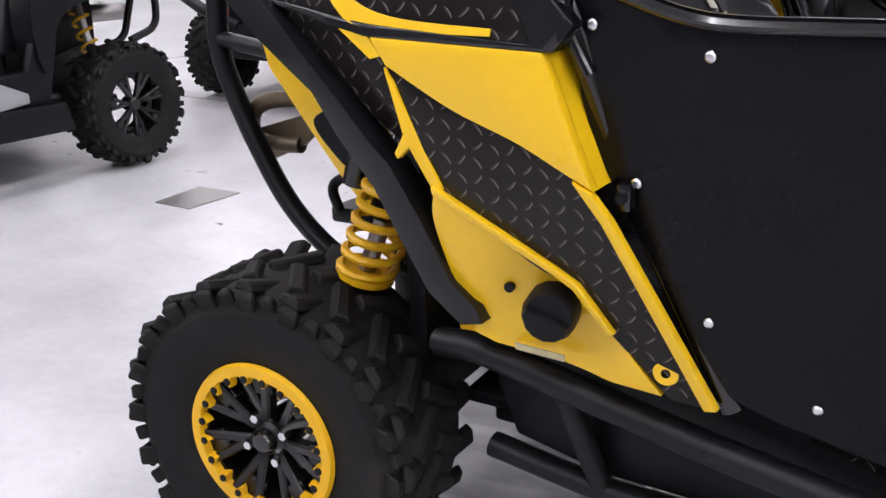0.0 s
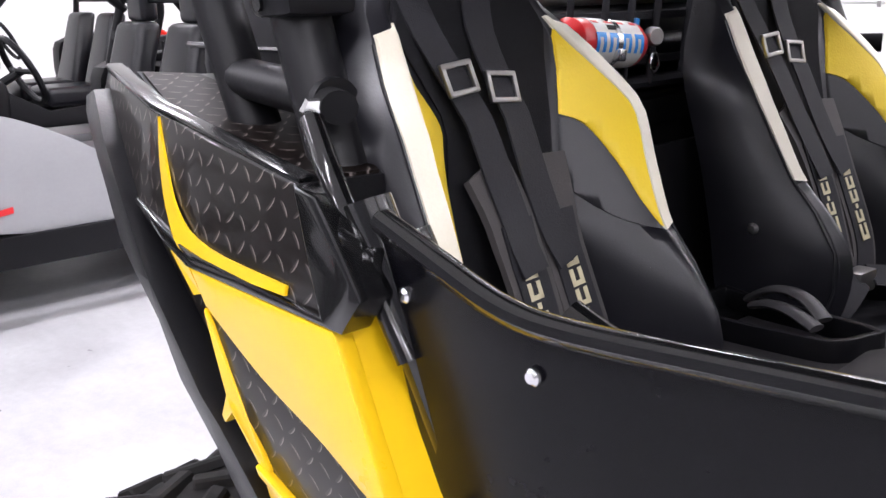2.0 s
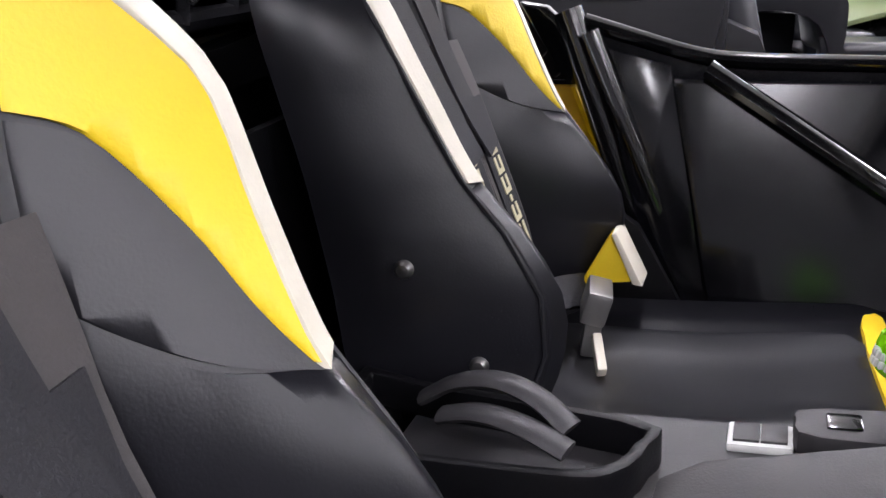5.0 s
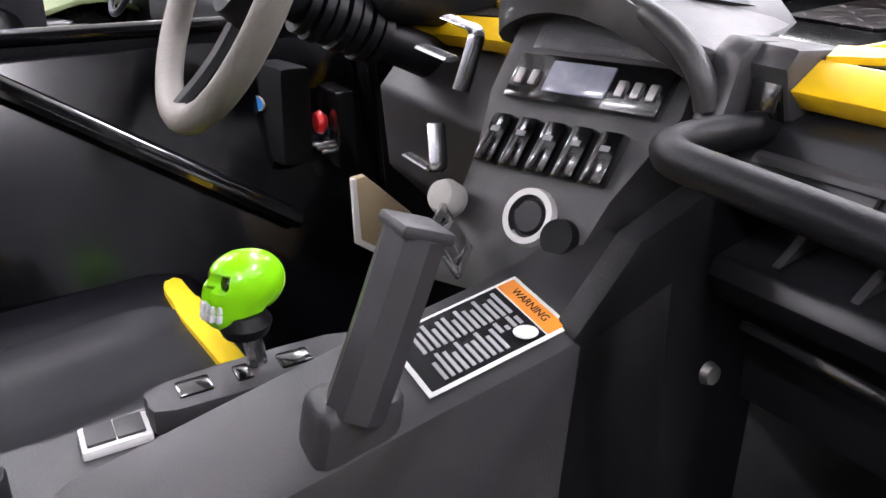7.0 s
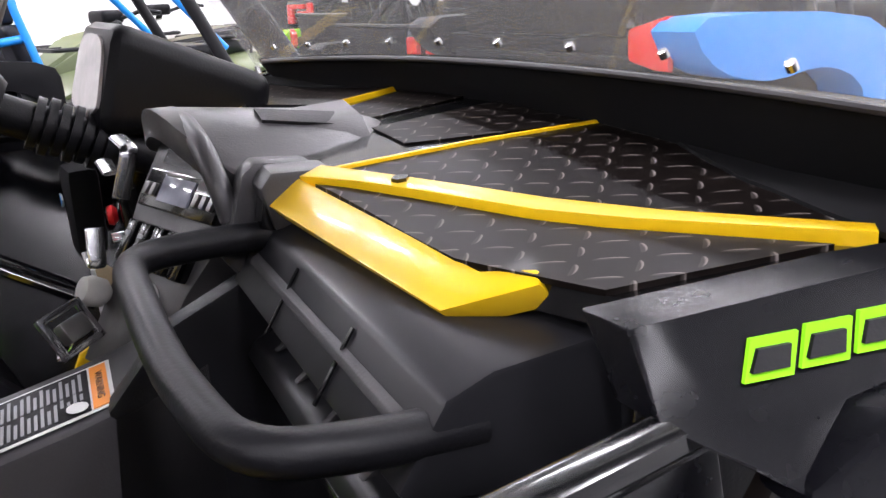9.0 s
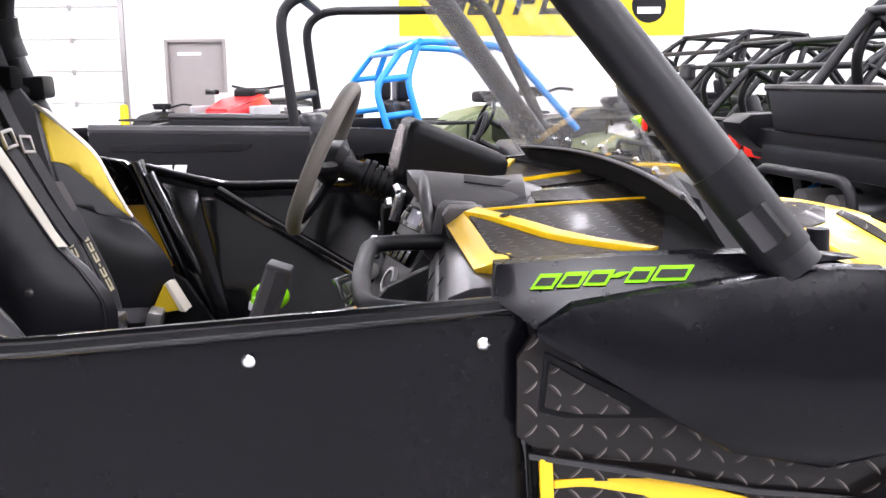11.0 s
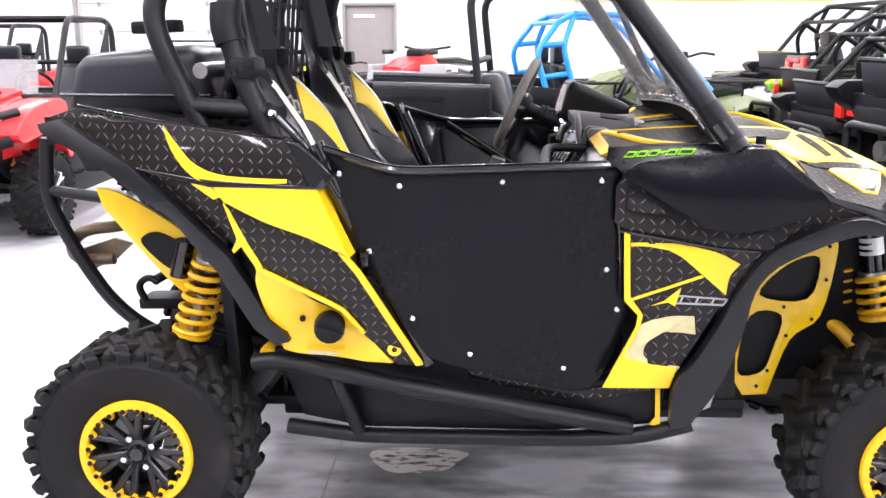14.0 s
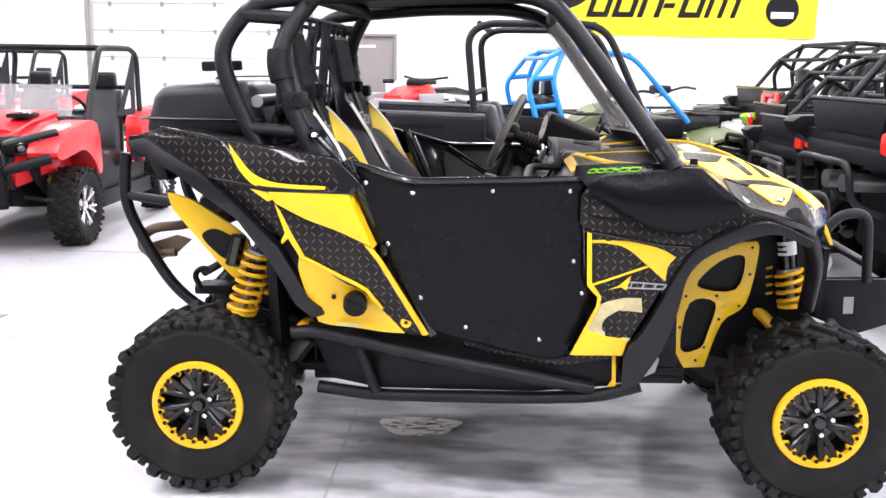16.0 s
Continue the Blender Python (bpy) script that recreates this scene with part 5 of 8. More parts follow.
def damper(a, b, r, far, turns=6.5, start=0.18, thick=0.62):
    a, b = Vector(a), Vector(b)
    f = flipped if far else (lambda q: q)
    body = part("shock_absorber", f(tube([a + (b - a) * -0.12, a + (b - a) * max(0.55, start + 0.04)], r * thick, 0, 14)), BLACK_GLOSS, buggy, "coil-over shock absorber")
    part("rod", f(tube([a + (b - a) * 0.5, b], r * 0.33, 0, 10)), STEEL, body)
    part("spring", f(coil(a + (b - a) * start, b, r, 0.0085, turns)), YELLOW_PC, body, "yellow coil spring")
    part("spring_seat", f(tube([b - (b - a) * 0.02, b + (b - a) * 0.03], r * 1.1, 0, 18)), YELLOW_PC, body)
    part("collar", f(tube([a + (b - a) * (start - 0.03), a + (b - a) * (start + 0.01)], r * 0.95, 0, 18)), STEEL, body)
    return body


for far in (False, True):
    f = flipped if far else (lambda q: q)
    s = damper((0.205, 0.285, 0.885), (0.105, 0.265, 0.625), 0.052, far)
    part("reservoir", f(tube([(0.10, 0.30, 0.90), (0.065, 0.30, 0.79)], 0.028, 0, 14)), BLACK_GLOSS, s)
    s = damper((2.115, 0.50, 0.875), (2.145, 0.47, 0.590), 0.046, far, 4, 0.56, 0.72)
    part("reservoir", f(tube([(2.060, 0.54, 0.86), (2.070, 0.54, 0.70)], 0.024, 0, 14)), BLACK_GLOSS, s)
    part("label_band", f(tube([(2.121, 0.494, 0.825), (2.126, 0.489, 0.775)], 0.0338, 0, 18)), WHITE, s)
    part("second_spring", f(coil((2.065, 0.535, 0.73), (2.070, 0.535, 0.60), 0.032, 0.007, 4)), YELLOW_PC, s)
    for k in range(2):
        part("label_mark", f(tube([(2.1215 + 0.002 * k, 0.4932 - 0.002 * k, 0.812 - 0.018 * k), (2.1222 + 0.002 * k, 0.4926 - 0.002 * k, 0.804 - 0.018 * k)], 0.0341, 0, 18)), BLACK_GLOSS, s)
    part("bumper_bracket", f(skin([(2.24, 0.64), (2.52, 0.64), (2.54, 0.46), (2.42, 0.42), (2.24, 0.50)], lambda u, v: Vector((u, 0.62, v)), lambda u, v: Vector((u, 0.635, v)), 0, 0.003, holes=([(2.37, 0.50), (2.41, 0.50), (2.41, 0.57), (2.37, 0.57)],))), BLACK_PLASTIC, buggy, "black front bumper bracket plate")
    part("front_bumper_tube", f(tube([(2.24, 0.62, 0.78), (2.334, 0.62, 0.893), (2.405, 0.62, 0.902), (2.440, 0.62, 0.872), (2.447, 0.62, 0.63)], 0.019, 0.04, 12)), TUBE, buggy, "black front bumper tube")
    part("second_spring", f(coil((0.235, 0.36, 0.80), (0.20, 0.36, 0.64), 0.045, 0.008, 4)), YELLOW_PC, s)
    for name, pts, r, mt in (("trailing_arm", [(0.05, 0.32, 0.42), (0.22, 0.36, 0.52), (0.40, 0.42, 0.50)], 0.026, TUBE), ("trailing_arm", [(0.12, 0.34, 0.62), (0.24, 0.36, 0.57), (0.34, 0.38, 0.53)], 0.018, TUBE),
                             ("axle", [(0.0, 0.20, 0.34), (0.02, 0.70, 0.45)], 0.024, STEEL), ("radius_rod", [(0.0, 0.24, 0.30), (0.05, 0.66, 0.42)], 0.018, YELLOW_PC), ("front_axle", [(2.14, 0.42, 0.34), (2.10, 0.72, 0.44)], 0.022, STEEL),
                             ("upper_arm", [(2.12, 0.44, 0.46), (2.04, 0.50, 0.55), (1.94, 0.62, 0.58)], 0.022, YELLOW_PC), ("lower_arm", [(2.14, 0.42, 0.28), (2.05, 0.70, 0.40)], 0.02, YELLOW_PC)):
        part(name, f(tube(pts, r, 0.04, 10)), mt, buggy)
    part("arm_joint", f(moved(lathe([(0, -0.03), (0.022, -0.03), (0.030, -0.02), (0.030, 0.03), (0, 0.03)], 16), pose(0.335, 0.30, 0.545))), YELLOW_PC, buggy)
part("winch_drum", lathe([(0, 0.66), (0.045, 0.66), (0.045, 0.69), (0.034, 0.70), (0.034, 0.90), (0.045, 0.91), (0.045, 0.94), (0, 0.94)], 20), STEEL, buggy, "bare steel winch drum", at=pose(2.36, 0, 0.715))
part("bumper_cross_tube", tube([(2.445, 0.62, 0.70), (2.445, 2 * CX - 0.62, 0.70)], 0.017, 0, 12), TUBE, buggy)
part("winch_tray", block(2.24, 2.50, 0.635, 2 * CX - 0.635, 0.630, 0.645, 0.003), BLACK_PLASTIC, buggy)
part("front_chassis", block(1.72, 2.22, 0.50, 2 * CX - 0.50, 0.36, 0.95, 0.05), BLACK_PLASTIC, buggy)
part("rear_chassis", block(0.0, 0.30, 0.45, 2 * CX - 0.45, 0.45, 0.78, 0.04), BLACK_PLASTIC, buggy)

# bag strapped on the bed
bag = thing("cargo_bag", pose(-0.12, CX, 1.29), "black soft vinyl cargo bag strapped on the bed", "bag", world_built=True)
bg = block(-0.270, 0.20, 0.36, 2 * CX - 0.36, 1.262, 1.470, 0.05, 4)
for v in bg.verts:
    if v.co.z > 1.37:
        k = (v.co.z - 1.37) / 0.12
        v.co.x += (0.085 * k if v.co.x < -0.05 else -0.05 * k)
    v.co.z += 0.006 * math.sin(v.co.y * 19) * math.sin(v.co.x * 13)
part("body", bg, VINYL_GREY, bag)
part("piping", tube([(-0.275, 0.355, 1.345), (-0.05, 0.350, 1.335), (0.20, 0.355, 1.325)], 0.005, 0.02, 6), VINYL, bag)
part("piping", tube([(-0.275, 0.355, 1.345), (-0.277, CX, 1.345), (-0.275, 2 * CX - 0.355, 1.345)], 0.005, 0.02, 6), VINYL, bag)
part("strap", tube([(0.0, 0.40, 1.30), (0.02, 0.40, 1.49), (0.02, 2 * CX - 0.40, 1.49), (0.0, 2 * CX - 0.40, 1.30)], 0.012, 0.03, 8, flat=0.3), WEBBING, bag)
part("buckle", block(0.02, 0.035, 0.37, 0.40, 1.462, 1.480, 0.004), WHITE, bag)
part("rear_wing", block(0.0, 0.14, 0.31, 0.36, 1.510, 1.546, 0.008), BLACK_PLASTIC, buggy)


# ---------------------------------------------------------------- cabin
# the seat shell, level by level: height; offsets of panel seam, piping and outer edge; how far forward the middle and these lie
SEAT_LEVELS = ((0.76, 0.120, 0.188, 0.207, 0.505, 0.515, 0.585, 0.570), (0.84, 0.118, 0.192, 0.212, 0.490, 0.508, 0.628, 0.612), (0.91, 0.115, 0.192, 0.214, 0.475, 0.500, 0.650, 0.636), (0.97, 0.112, 0.190, 0.212, 0.465, 0.490, 0.648, 0.634),
               (1.03, 0.110, 0.188, 0.211, 0.452, 0.475, 0.612, 0.602), (1.09, 0.110, 0.188, 0.214, 0.440, 0.458, 0.558, 0.554), (1.16, 0.112, 0.191, 0.220, 0.420, 0.436, 0.518, 0.514), (1.235, 0.115, 0.195, 0.227, 0.400, 0.418, 0.478, 0.473),
               (1.29, 0.135, 0.173, 0.207, 0.386, 0.400, 0.438, 0.433), (1.335, 0.142, 0.147, 0.180, 0.376, 0.388, 0.402, 0.397), (1.365, 0.125, 0.140, 0.160, 0.366, 0.371, 0.378, 0.366), (1.42, 0.105, 0.120, 0.130, 0.350, 0.352, 0.350, 0.338), (1.62, 0.090, 0.100, 0.110, 0.310, 0.310, 0.308, 0.298))
SEAT_TABLES = [[(row[0], row[k]) for row in SEAT_LEVELS] for k in range(1, 8)]


def glide(table, x):
    """A smooth curve through a table's points."""
    n = len(table)
    if x <= table[0][0] or x >= table[-1][0]:
        return lerp(table, x)
    i = max(k for k in range(n - 1) if table[k][0] <= x)
    (x0, y0), (x1, y1) = table[i], table[i + 1]
    m0 = (y1 - table[max(i - 1, 0)][1]) / (x1 - table[max(i - 1, 0)][0])
    m1 = (table[min(i + 2, n - 1)][1] - y0) / (table[min(i + 2, n - 1)][0] - x0)
    h = x1 - x0
    t = (x - x0) / h
    return (2 * t ** 3 - 3 * t ** 2 + 1) * y0 + (t ** 3 - 2 * t ** 2 + t) * h * m0 + (3 * t ** 2 - 2 * t ** 3) * y1 + (t ** 3 - t ** 2) * h * m1


def seat_point(u, z, lift=0.0):
    """u: 0 in the middle, 0.5 at the panel seam, 0.88 at the piping, 1 at the outer edge."""
    seam, pipe_at, edge, xm, xs, xp, xe = (glide(tb, z) for tb in SEAT_TABLES)
    a = abs(u)
    off = lerp([(0, 0), (0.5, seam), (0.88, pipe_at), (1.0, edge)], a)
    rise = max(0.0, min(1.0, (a - 0.5) / 0.38))
    x = xm + (xs - xm) * min(1.0, a / 0.5) ** 2 if a <= 0.5 else xs + (xp - xs) * (0.75 * rise + 0.25 * (1 - (1 - rise) ** 2)) if a <= 0.88 else xp + (xe - xp) * (a - 0.88) / 0.12
    return Vector((x + lift, math.copysign(off, u), z))


def ribbon(pts, w, th, lift):
    bm = bmesh.new()
    pts = rounded(pts, 0.05, 3)
    rows = []
    for i, p in enumerate(pts):
        d = (pts[min(i + 1, len(pts) - 1)] - pts[max(i - 1, 0)]).normalized()
        acr = (Vector((0, 1, 0)) - d * d.y).normalized()
        up = acr.cross(d)
        if up.x < 0:
            up = -up
        q = p + up * lift
        rows.append([bm.verts.new(q + acr * w / 2 + up * th), bm.verts.new(q - acr * w / 2 + up * th), bm.verts.new(q - acr * w / 2), bm.verts.new(q + acr * w / 2)])
    for A, B in zip(rows, rows[1:]):
        for k in range(4):
            bm.faces.new((A[k], A[(k + 1) % 4], B[(k + 1) % 4], B[k]))
    bm.faces.new(rows[0])
    bm.faces.new(rows[-1][::-1])
    return bm


def build_seat(centre, label, far=False):
    def fitted(name, bm, material, parent, label="", smooth=38):
        # drawn round its own middle line; the shell leans a little to one side, and the driver's seat is turned a little
        for v in bm.verts:
            x, y, z = v.co
            y += (0.012 if far else 0.033) * max(0.0, min(1.0, (z - 1.09) / 0.14)) * (1 - 0.45 * max(0.0, min(1.0, (z - 1.24) / 0.10)))
            v.co = (x + (0.036 + 0.12 * y if far else 0.0), centre + y, z)
        return part(name, bm, material, parent, label, smooth=smooth, true=True)

    seat = fitted("seat", block(0.46, 1.00, -0.225, 0.225, 0.60, 0.72, 0.03, 3), BLACK_PLASTIC, buggy, label)

    def put(lift):
        return lambda u, z: seat_point(u, z, lift)

    def rear(u, z):
        p = seat_point(u, z)
        return Vector((glide(SEAT_TABLES[3], z) - 0.055 + 0.02 * abs(u) ** 4, p.y * (1.05 if abs(u) > 0.9 else 1.0), z))
    fitted("backrest", skin(smoothed([(-1, 0.76, 1), (1, 0.76, 1), (1, 1.0), (1, 1.24), (1, 1.335), (1, 1.44), (0.98, 1.58), (0.75, 1.62), (-0.75, 1.62), (-0.98, 1.58), (-1, 1.44), (-1, 1.335), (-1, 1.24), (-1, 1.0)], 3), put(0), rear, 0.028, 0.0), VINYL, seat, "black vinyl backrest with side bolsters", smooth=75)
    fitted("centre_panel", skin(smoothed([(-0.46, 0.80, 1), (0.46, 0.80, 1), (0.46, 1.10), (0.44, 1.30), (0.60, 1.38), (0.96, 1.42), (0.94, 1.56), (0.72, 1.605), (-0.72, 1.605), (-0.94, 1.56), (-0.96, 1.42), (-0.60, 1.38), (-0.44, 1.30), (-0.46, 1.10)], 3), put(0.003), put(-0.002), 0.04), SEAT_CLOTH, seat, "dark woven centre panel", smooth=75)
    for s in (-1, 1):
        def across(*uz):
            return smoothed([(s * q[0],) + q[1:] for q in uz], 4)
        fitted("bolster_panel", skin(across((0.875, 1.088, 1), (0.875, 1.16), (0.872, 1.24), (0.80, 1.300), (0.66, 1.334, 1), (0.53, 1.326, 1), (0.50, 1.226, 1), (0.62, 1.212), (0.74, 1.168), (0.81, 1.125)), put(0.0045), put(-0.002), 0.03), VINYL_YELLOW, seat, "yellow vinyl bolster panel", smooth=75)
        fitted("bolster_edge", skin(across((0.880, 1.084, 1), (0.995, 1.088, 1), (0.995, 1.16), (0.995, 1.243), (0.99, 1.300), (0.985, 1.340, 1), (0.80, 1.352, 1), (0.62, 1.350, 1), (0.66, 1.336, 1), (0.81, 1.301), (0.877, 1.24), (0.880, 1.16)), put(0.0055), put(-0.002), 0.03), VINYL_CREAM, seat, "cream vinyl bolster edge", smooth=75)
        fitted("lumbar_panel", skin(across((0.50, 1.222, 1), (0.62, 1.208), (0.74, 1.164), (0.81, 1.120), (0.875, 1.084, 1), (0.72, 1.096), (0.60, 1.116), (0.50, 1.140, 1)), put(0.0035), put(-0.002), 0.03), VINYL_GREY, seat, smooth=75)
        fitted("side_wing", skin(across((0.52, 1.134, 1), (0.60, 1.112), (0.72, 1.092), (0.985, 1.080, 1), (0.985, 0.98), (0.985, 0.90), (0.95, 0.82), (0.80, 0.79), (0.56, 0.82)), put(0.0025), put(-0.002), 0.03), VINYL, seat, smooth=75)
        fitted("seam_stitching", tube([seat_point(s * 1.0, z, 0.001) for z in (0.86, 0.92, 0.98, 1.04, 1.09, 1.16, 1.235, 1.29, 1.33)], 0.0022, 0, 6), VINYL_GREY, seat)
        fitted("shoulder_guide", block(0.335, 0.385, s * 0.075 - 0.03, s * 0.075 + 0.03, 1.385, 1.435, 0.012), MATTE, seat)

    # the foot of the bolster: a yellow wedge edged in cream
    dx, dz = (-0.050, -0.014) if far else (-0.022, -0.050)
    hip = fitted("hip_patch", skin([(0.654, 0.872), (0.690, 0.945), (0.712, 0.905), (0.722, 0.880)], lambda u, v: Vector((u + dx, 0.150, v + dz)), lambda u, v: Vector((u + dx, 0.200, v + dz)), 0, 0.004), VINYL_YELLOW, seat)
    fitted("hip_edge", skin([(0.692, 0.947), (0.700, 0.948), (0.738, 0.876), (0.724, 0.878)], lambda u, v: Vector((u + dx, 0.146, v + dz)), lambda u, v: Vector((u + dx, 0.204, v + dz)), 0, 0.003), VINYL_CREAM, hip)
    for x, z in ((0.50, 1.00), (0.575, 0.905)):
        fitted("side_bolt", moved(lathe([(0, -0.006), (0.006, -0.005), (0.010, 0.0), (0.010, 0.02), (0, 0.02)], 14), pose(x, -0.218, z)), STEEL, seat)

    # cushion: a grid with raised sides, a hollow for the legs and a rounded front
    def cush(u, v):
        a = abs(u) / 0.235
        z = 0.792 + 0.050 * (v - 0.5) + 0.055 * max(0, a - 0.55) ** 1.4 * 2 - (0.10 * ((v - 0.97) / 0.10) ** 2 if v > 0.97 else 0) - 0.10 * max(0.0, a - 0.88) * 4
        z += 0.010 * max(0, 1 - abs(a - 0.52) / 0.10) - 0.016 * max(0.0, 1 - ((v - 0.74) / 0.16) ** 2) * max(0.0, 1 - a)
        return Vector((v, u, z))
    fitted("cushion", skin(smoothed([(-0.215, 0.50), (0.215, 0.50), (0.235, 0.80), (0.20, 1.02), (0, 1.055), (-0.20, 1.02), (-0.235, 0.80)], 4), cush, lambda u, v: Vector((v, u, 0.70)), 0.04), VINYL, seat, "black vinyl seat cushion", smooth=75)
    fitted("cushion_panel", skin(smoothed([(-0.12, 0.56), (0.12, 0.56), (0.13, 0.80), (0.10, 0.975), (-0.10, 0.985), (-0.13, 0.80)], 4), lambda u, v: cush(u, v) + Vector((0, 0, 0.006)), lambda u, v: cush(u, v) - Vector((0, 0, 0.01)), 0.04), VINYL_GREY, seat, smooth=75)
    fitted("front_stripe", skin(smoothed([(-0.15, 0.985), (0.13, 0.965), (0.175, 0.975), (0.15, 1.0), (-0.08, 1.018), (-0.15, 1.012)], 3), lambda u, v: cush(u, v) + Vector((0.000, 0, 0.011)), lambda u, v: cush(u, v) - Vector((0, 0, 0.01)), 0.025), VINYL_YELLOW, seat)
    # harness: two shoulder straps with adjusters over padded covers, lap straps and a buckle
    hn = fitted("harness", block(0.560, 0.595, -0.03, 0.03, 0.86, 0.90, 0.006), STEEL, buggy, "black four-point harness with pads")
    for s in (-1, 1):
        line = [(0.335, -0.026 + s * 0.070, 1.42), (0.372, -0.040 + s * 0.048, 1.345), (0.400, -0.033 + s * 0.038, 1.28), (0.440, -0.012 + s * 0.033, 1.185), (0.468, 0.010 + s * 0.030, 1.115), (0.500, 0.022 + s * 0.034, 1.055)]
        pad = [(0.436, 0.010 + s * 0.058, 1.180), (0.470, 0.022 + s * 0.042, 1.115), (0.505, 0.026 + s * 0.038, 1.03), (0.540, 0.028 + s * 0.046, 0.93), (0.555, 0.02 + s * 0.03, 0.87)]
        fitted("strap", ribbon(line, 0.048, 0.003, 0.010), WEBBING, hn)
        fitted("shoulder_pad", ribbon(pad, 0.078, 0.009, 0.000), WEB_EDGE, hn, "charcoal padded strap cover")
        fitted("pad_face", ribbon(pad[1:], 0.056, 0.003, 0.0085), WEBBING, hn)
        # light lettering bars along the pad
        a = Vector(pad[1]).lerp(Vector(pad[2]), 0.25 if s < 0 else 0.55)
        d = Vector(pad[3]) - Vector(pad[1])
        for at0, ln, wide in ((0.0, 0.11, 1), (0.13, 0.11, 1), (0.26, 0.11, 1), (0.39, 0.04, 0), (0.45, 0.11, 1), (0.58, 0.15, 1)):
            for o in (-1, 1) if wide else (0,):
                step = Vector((0, o * 0.0085, 0))
                fitted("lettering_bar", ribbon([a + d * at0 + step, a + d * (at0 + ln) + step], 0.0075, 0.0012, 0.0118), BEIGE, hn)
            if wide:
                fitted("lettering_bar", ribbon([a + d * (at0 + ln * 0.72), a + d * (at0 + ln)], 0.022, 0.0010, 0.0120), BEIGE, hn)
        frame_bars = merge(block(-0.003, 0.003, -0.027, 0.027, 0.013, 0.020, 0.002), block(-0.003, 0.003, -0.027, 0.027, -0.020, -0.013, 0.002), block(-0.003, 0.003, -0.027, -0.020, -0.020, 0.020, 0.002), block(-0.003, 0.003, 0.020, 0.027, -0.020, 0.020, 0.002))
        fitted("adjuster", moved(frame_bars, pose(0.420, -0.034 + s * 0.038, 1.279 - s * 0.008, s * -5, -14, 0)), STEEL, hn, "bright metal strap adjuster")
        fitted("lap_strap", ribbon([(0.580, s * 0.02, 0.88), (0.60, s * 0.11, 0.86), (0.60, s * 0.19, 0.84), (0.52, s * 0.215, 0.76)], 0.045, 0.003, 0.01), WEBBING, hn)
    if far:
        fitted("buckle", merge(moved(block(-0.016, 0.016, -0.035, 0.035, -0.024, 0.020, 0.006), pose(0.640, 0.075, 0.868, 0, 14, 10)), moved(block(-0.010, 0.012, -0.020, 0.020, -0.07, -0.02, 0.006), pose(0.640, 0.068, 0.868, 0, 6, 10))), STEEL, hn, "dull metal buckle")
        fitted("buckle_tab", moved(block(-0.006, 0.006, -0.028, 0.028, -0.008, 0.008, 0.003), pose(0.655, 0.02, 0.818, 30, 0, 20)), VINYL_CREAM, hn, "cream webbing tab")


build_seat(0.332, "black bucket seat with yellow and cream bolsters")
build_seat(1.118, "black bucket seat with yellow and cream bolsters", far=True)

# the net behind the seats
net = part("rear_net", tube([(0.275, 0.28, 1.24), (0.275, 2 * CX - 0.28, 1.24), (0.33, 2 * CX - 0.30, 1.70), (0.33, 0.30, 1.70), (0.275, 0.28, 1.24)], 0.012, 0.03, 8), WEBBING, buggy, "black webbing net behind the seats")
for k in range(11):
    y = 0.31 + k * (2 * CX - 0.62) / 10
    part("net_strap", tube([(0.268, y, 1.24), (0.325, y, 1.70)], 0.007, 0, 6, flat=0.4), WEBBING, net)
for k in range(6):
    z = 1.28 + k * 0.078
    x = 0.27 + 0.055 * (z - 1.24) / 0.46
    part("net_strap", moved(block(x, x + 0.006, 0.28, 2 * CX - 0.28, z - 0.008, z + 0.008, 0.002, 1), Matrix.Identity(4)), WEBBING, net)

# fire extinguisher on the harness bar
ext = thing("fire_extinguisher", pose(0.30, 0.76, 1.26), "small red and white fire extinguisher clamped behind the seats", "fire extinguisher", world_built=True)
EY0, EY1 = 0.640, 0.862
em = Matrix.Translation((0.300, 0, 1.300)) @ Matrix.Diagonal((0.88, 1, 0.88, 1)) @ Matrix.Translation((0, 0.75, 0)) @ Matrix.Rotation(radians(-5), 4, "X") @ Matrix.Translation((0, -0.75, 0))
part("cylinder", moved(lathe([(0, EY0), (0.025, EY0 + 0.003), (0.042, EY0 + 0.02), (0.042, EY1 - 0.03), (0.03, EY1 - 0.008), (0.014, EY1), (0, EY1)], 24), em), RED, ext, true=True)
part("label", moved(lathe([(0.0425, EY0 + 0.05), (0.0432, EY0 + 0.05), (0.0432, EY1 - 0.04), (0.0425, EY1 - 0.04)], 24), em), WHITE, ext, "white label", true=True)


def round_bottle(y0, y1, a0, a1, lift):
    return skin([(y0, a0), (y1, a0), (y1, a1), (y0, a1)], lambda u, v: Vector(((0.0432 + lift) * math.cos(v), u, (0.0432 + lift) * math.sin(v))), lambda u, v: Vector((0.043 * math.cos(v), u, 0.043 * math.sin(v))), 0.15)


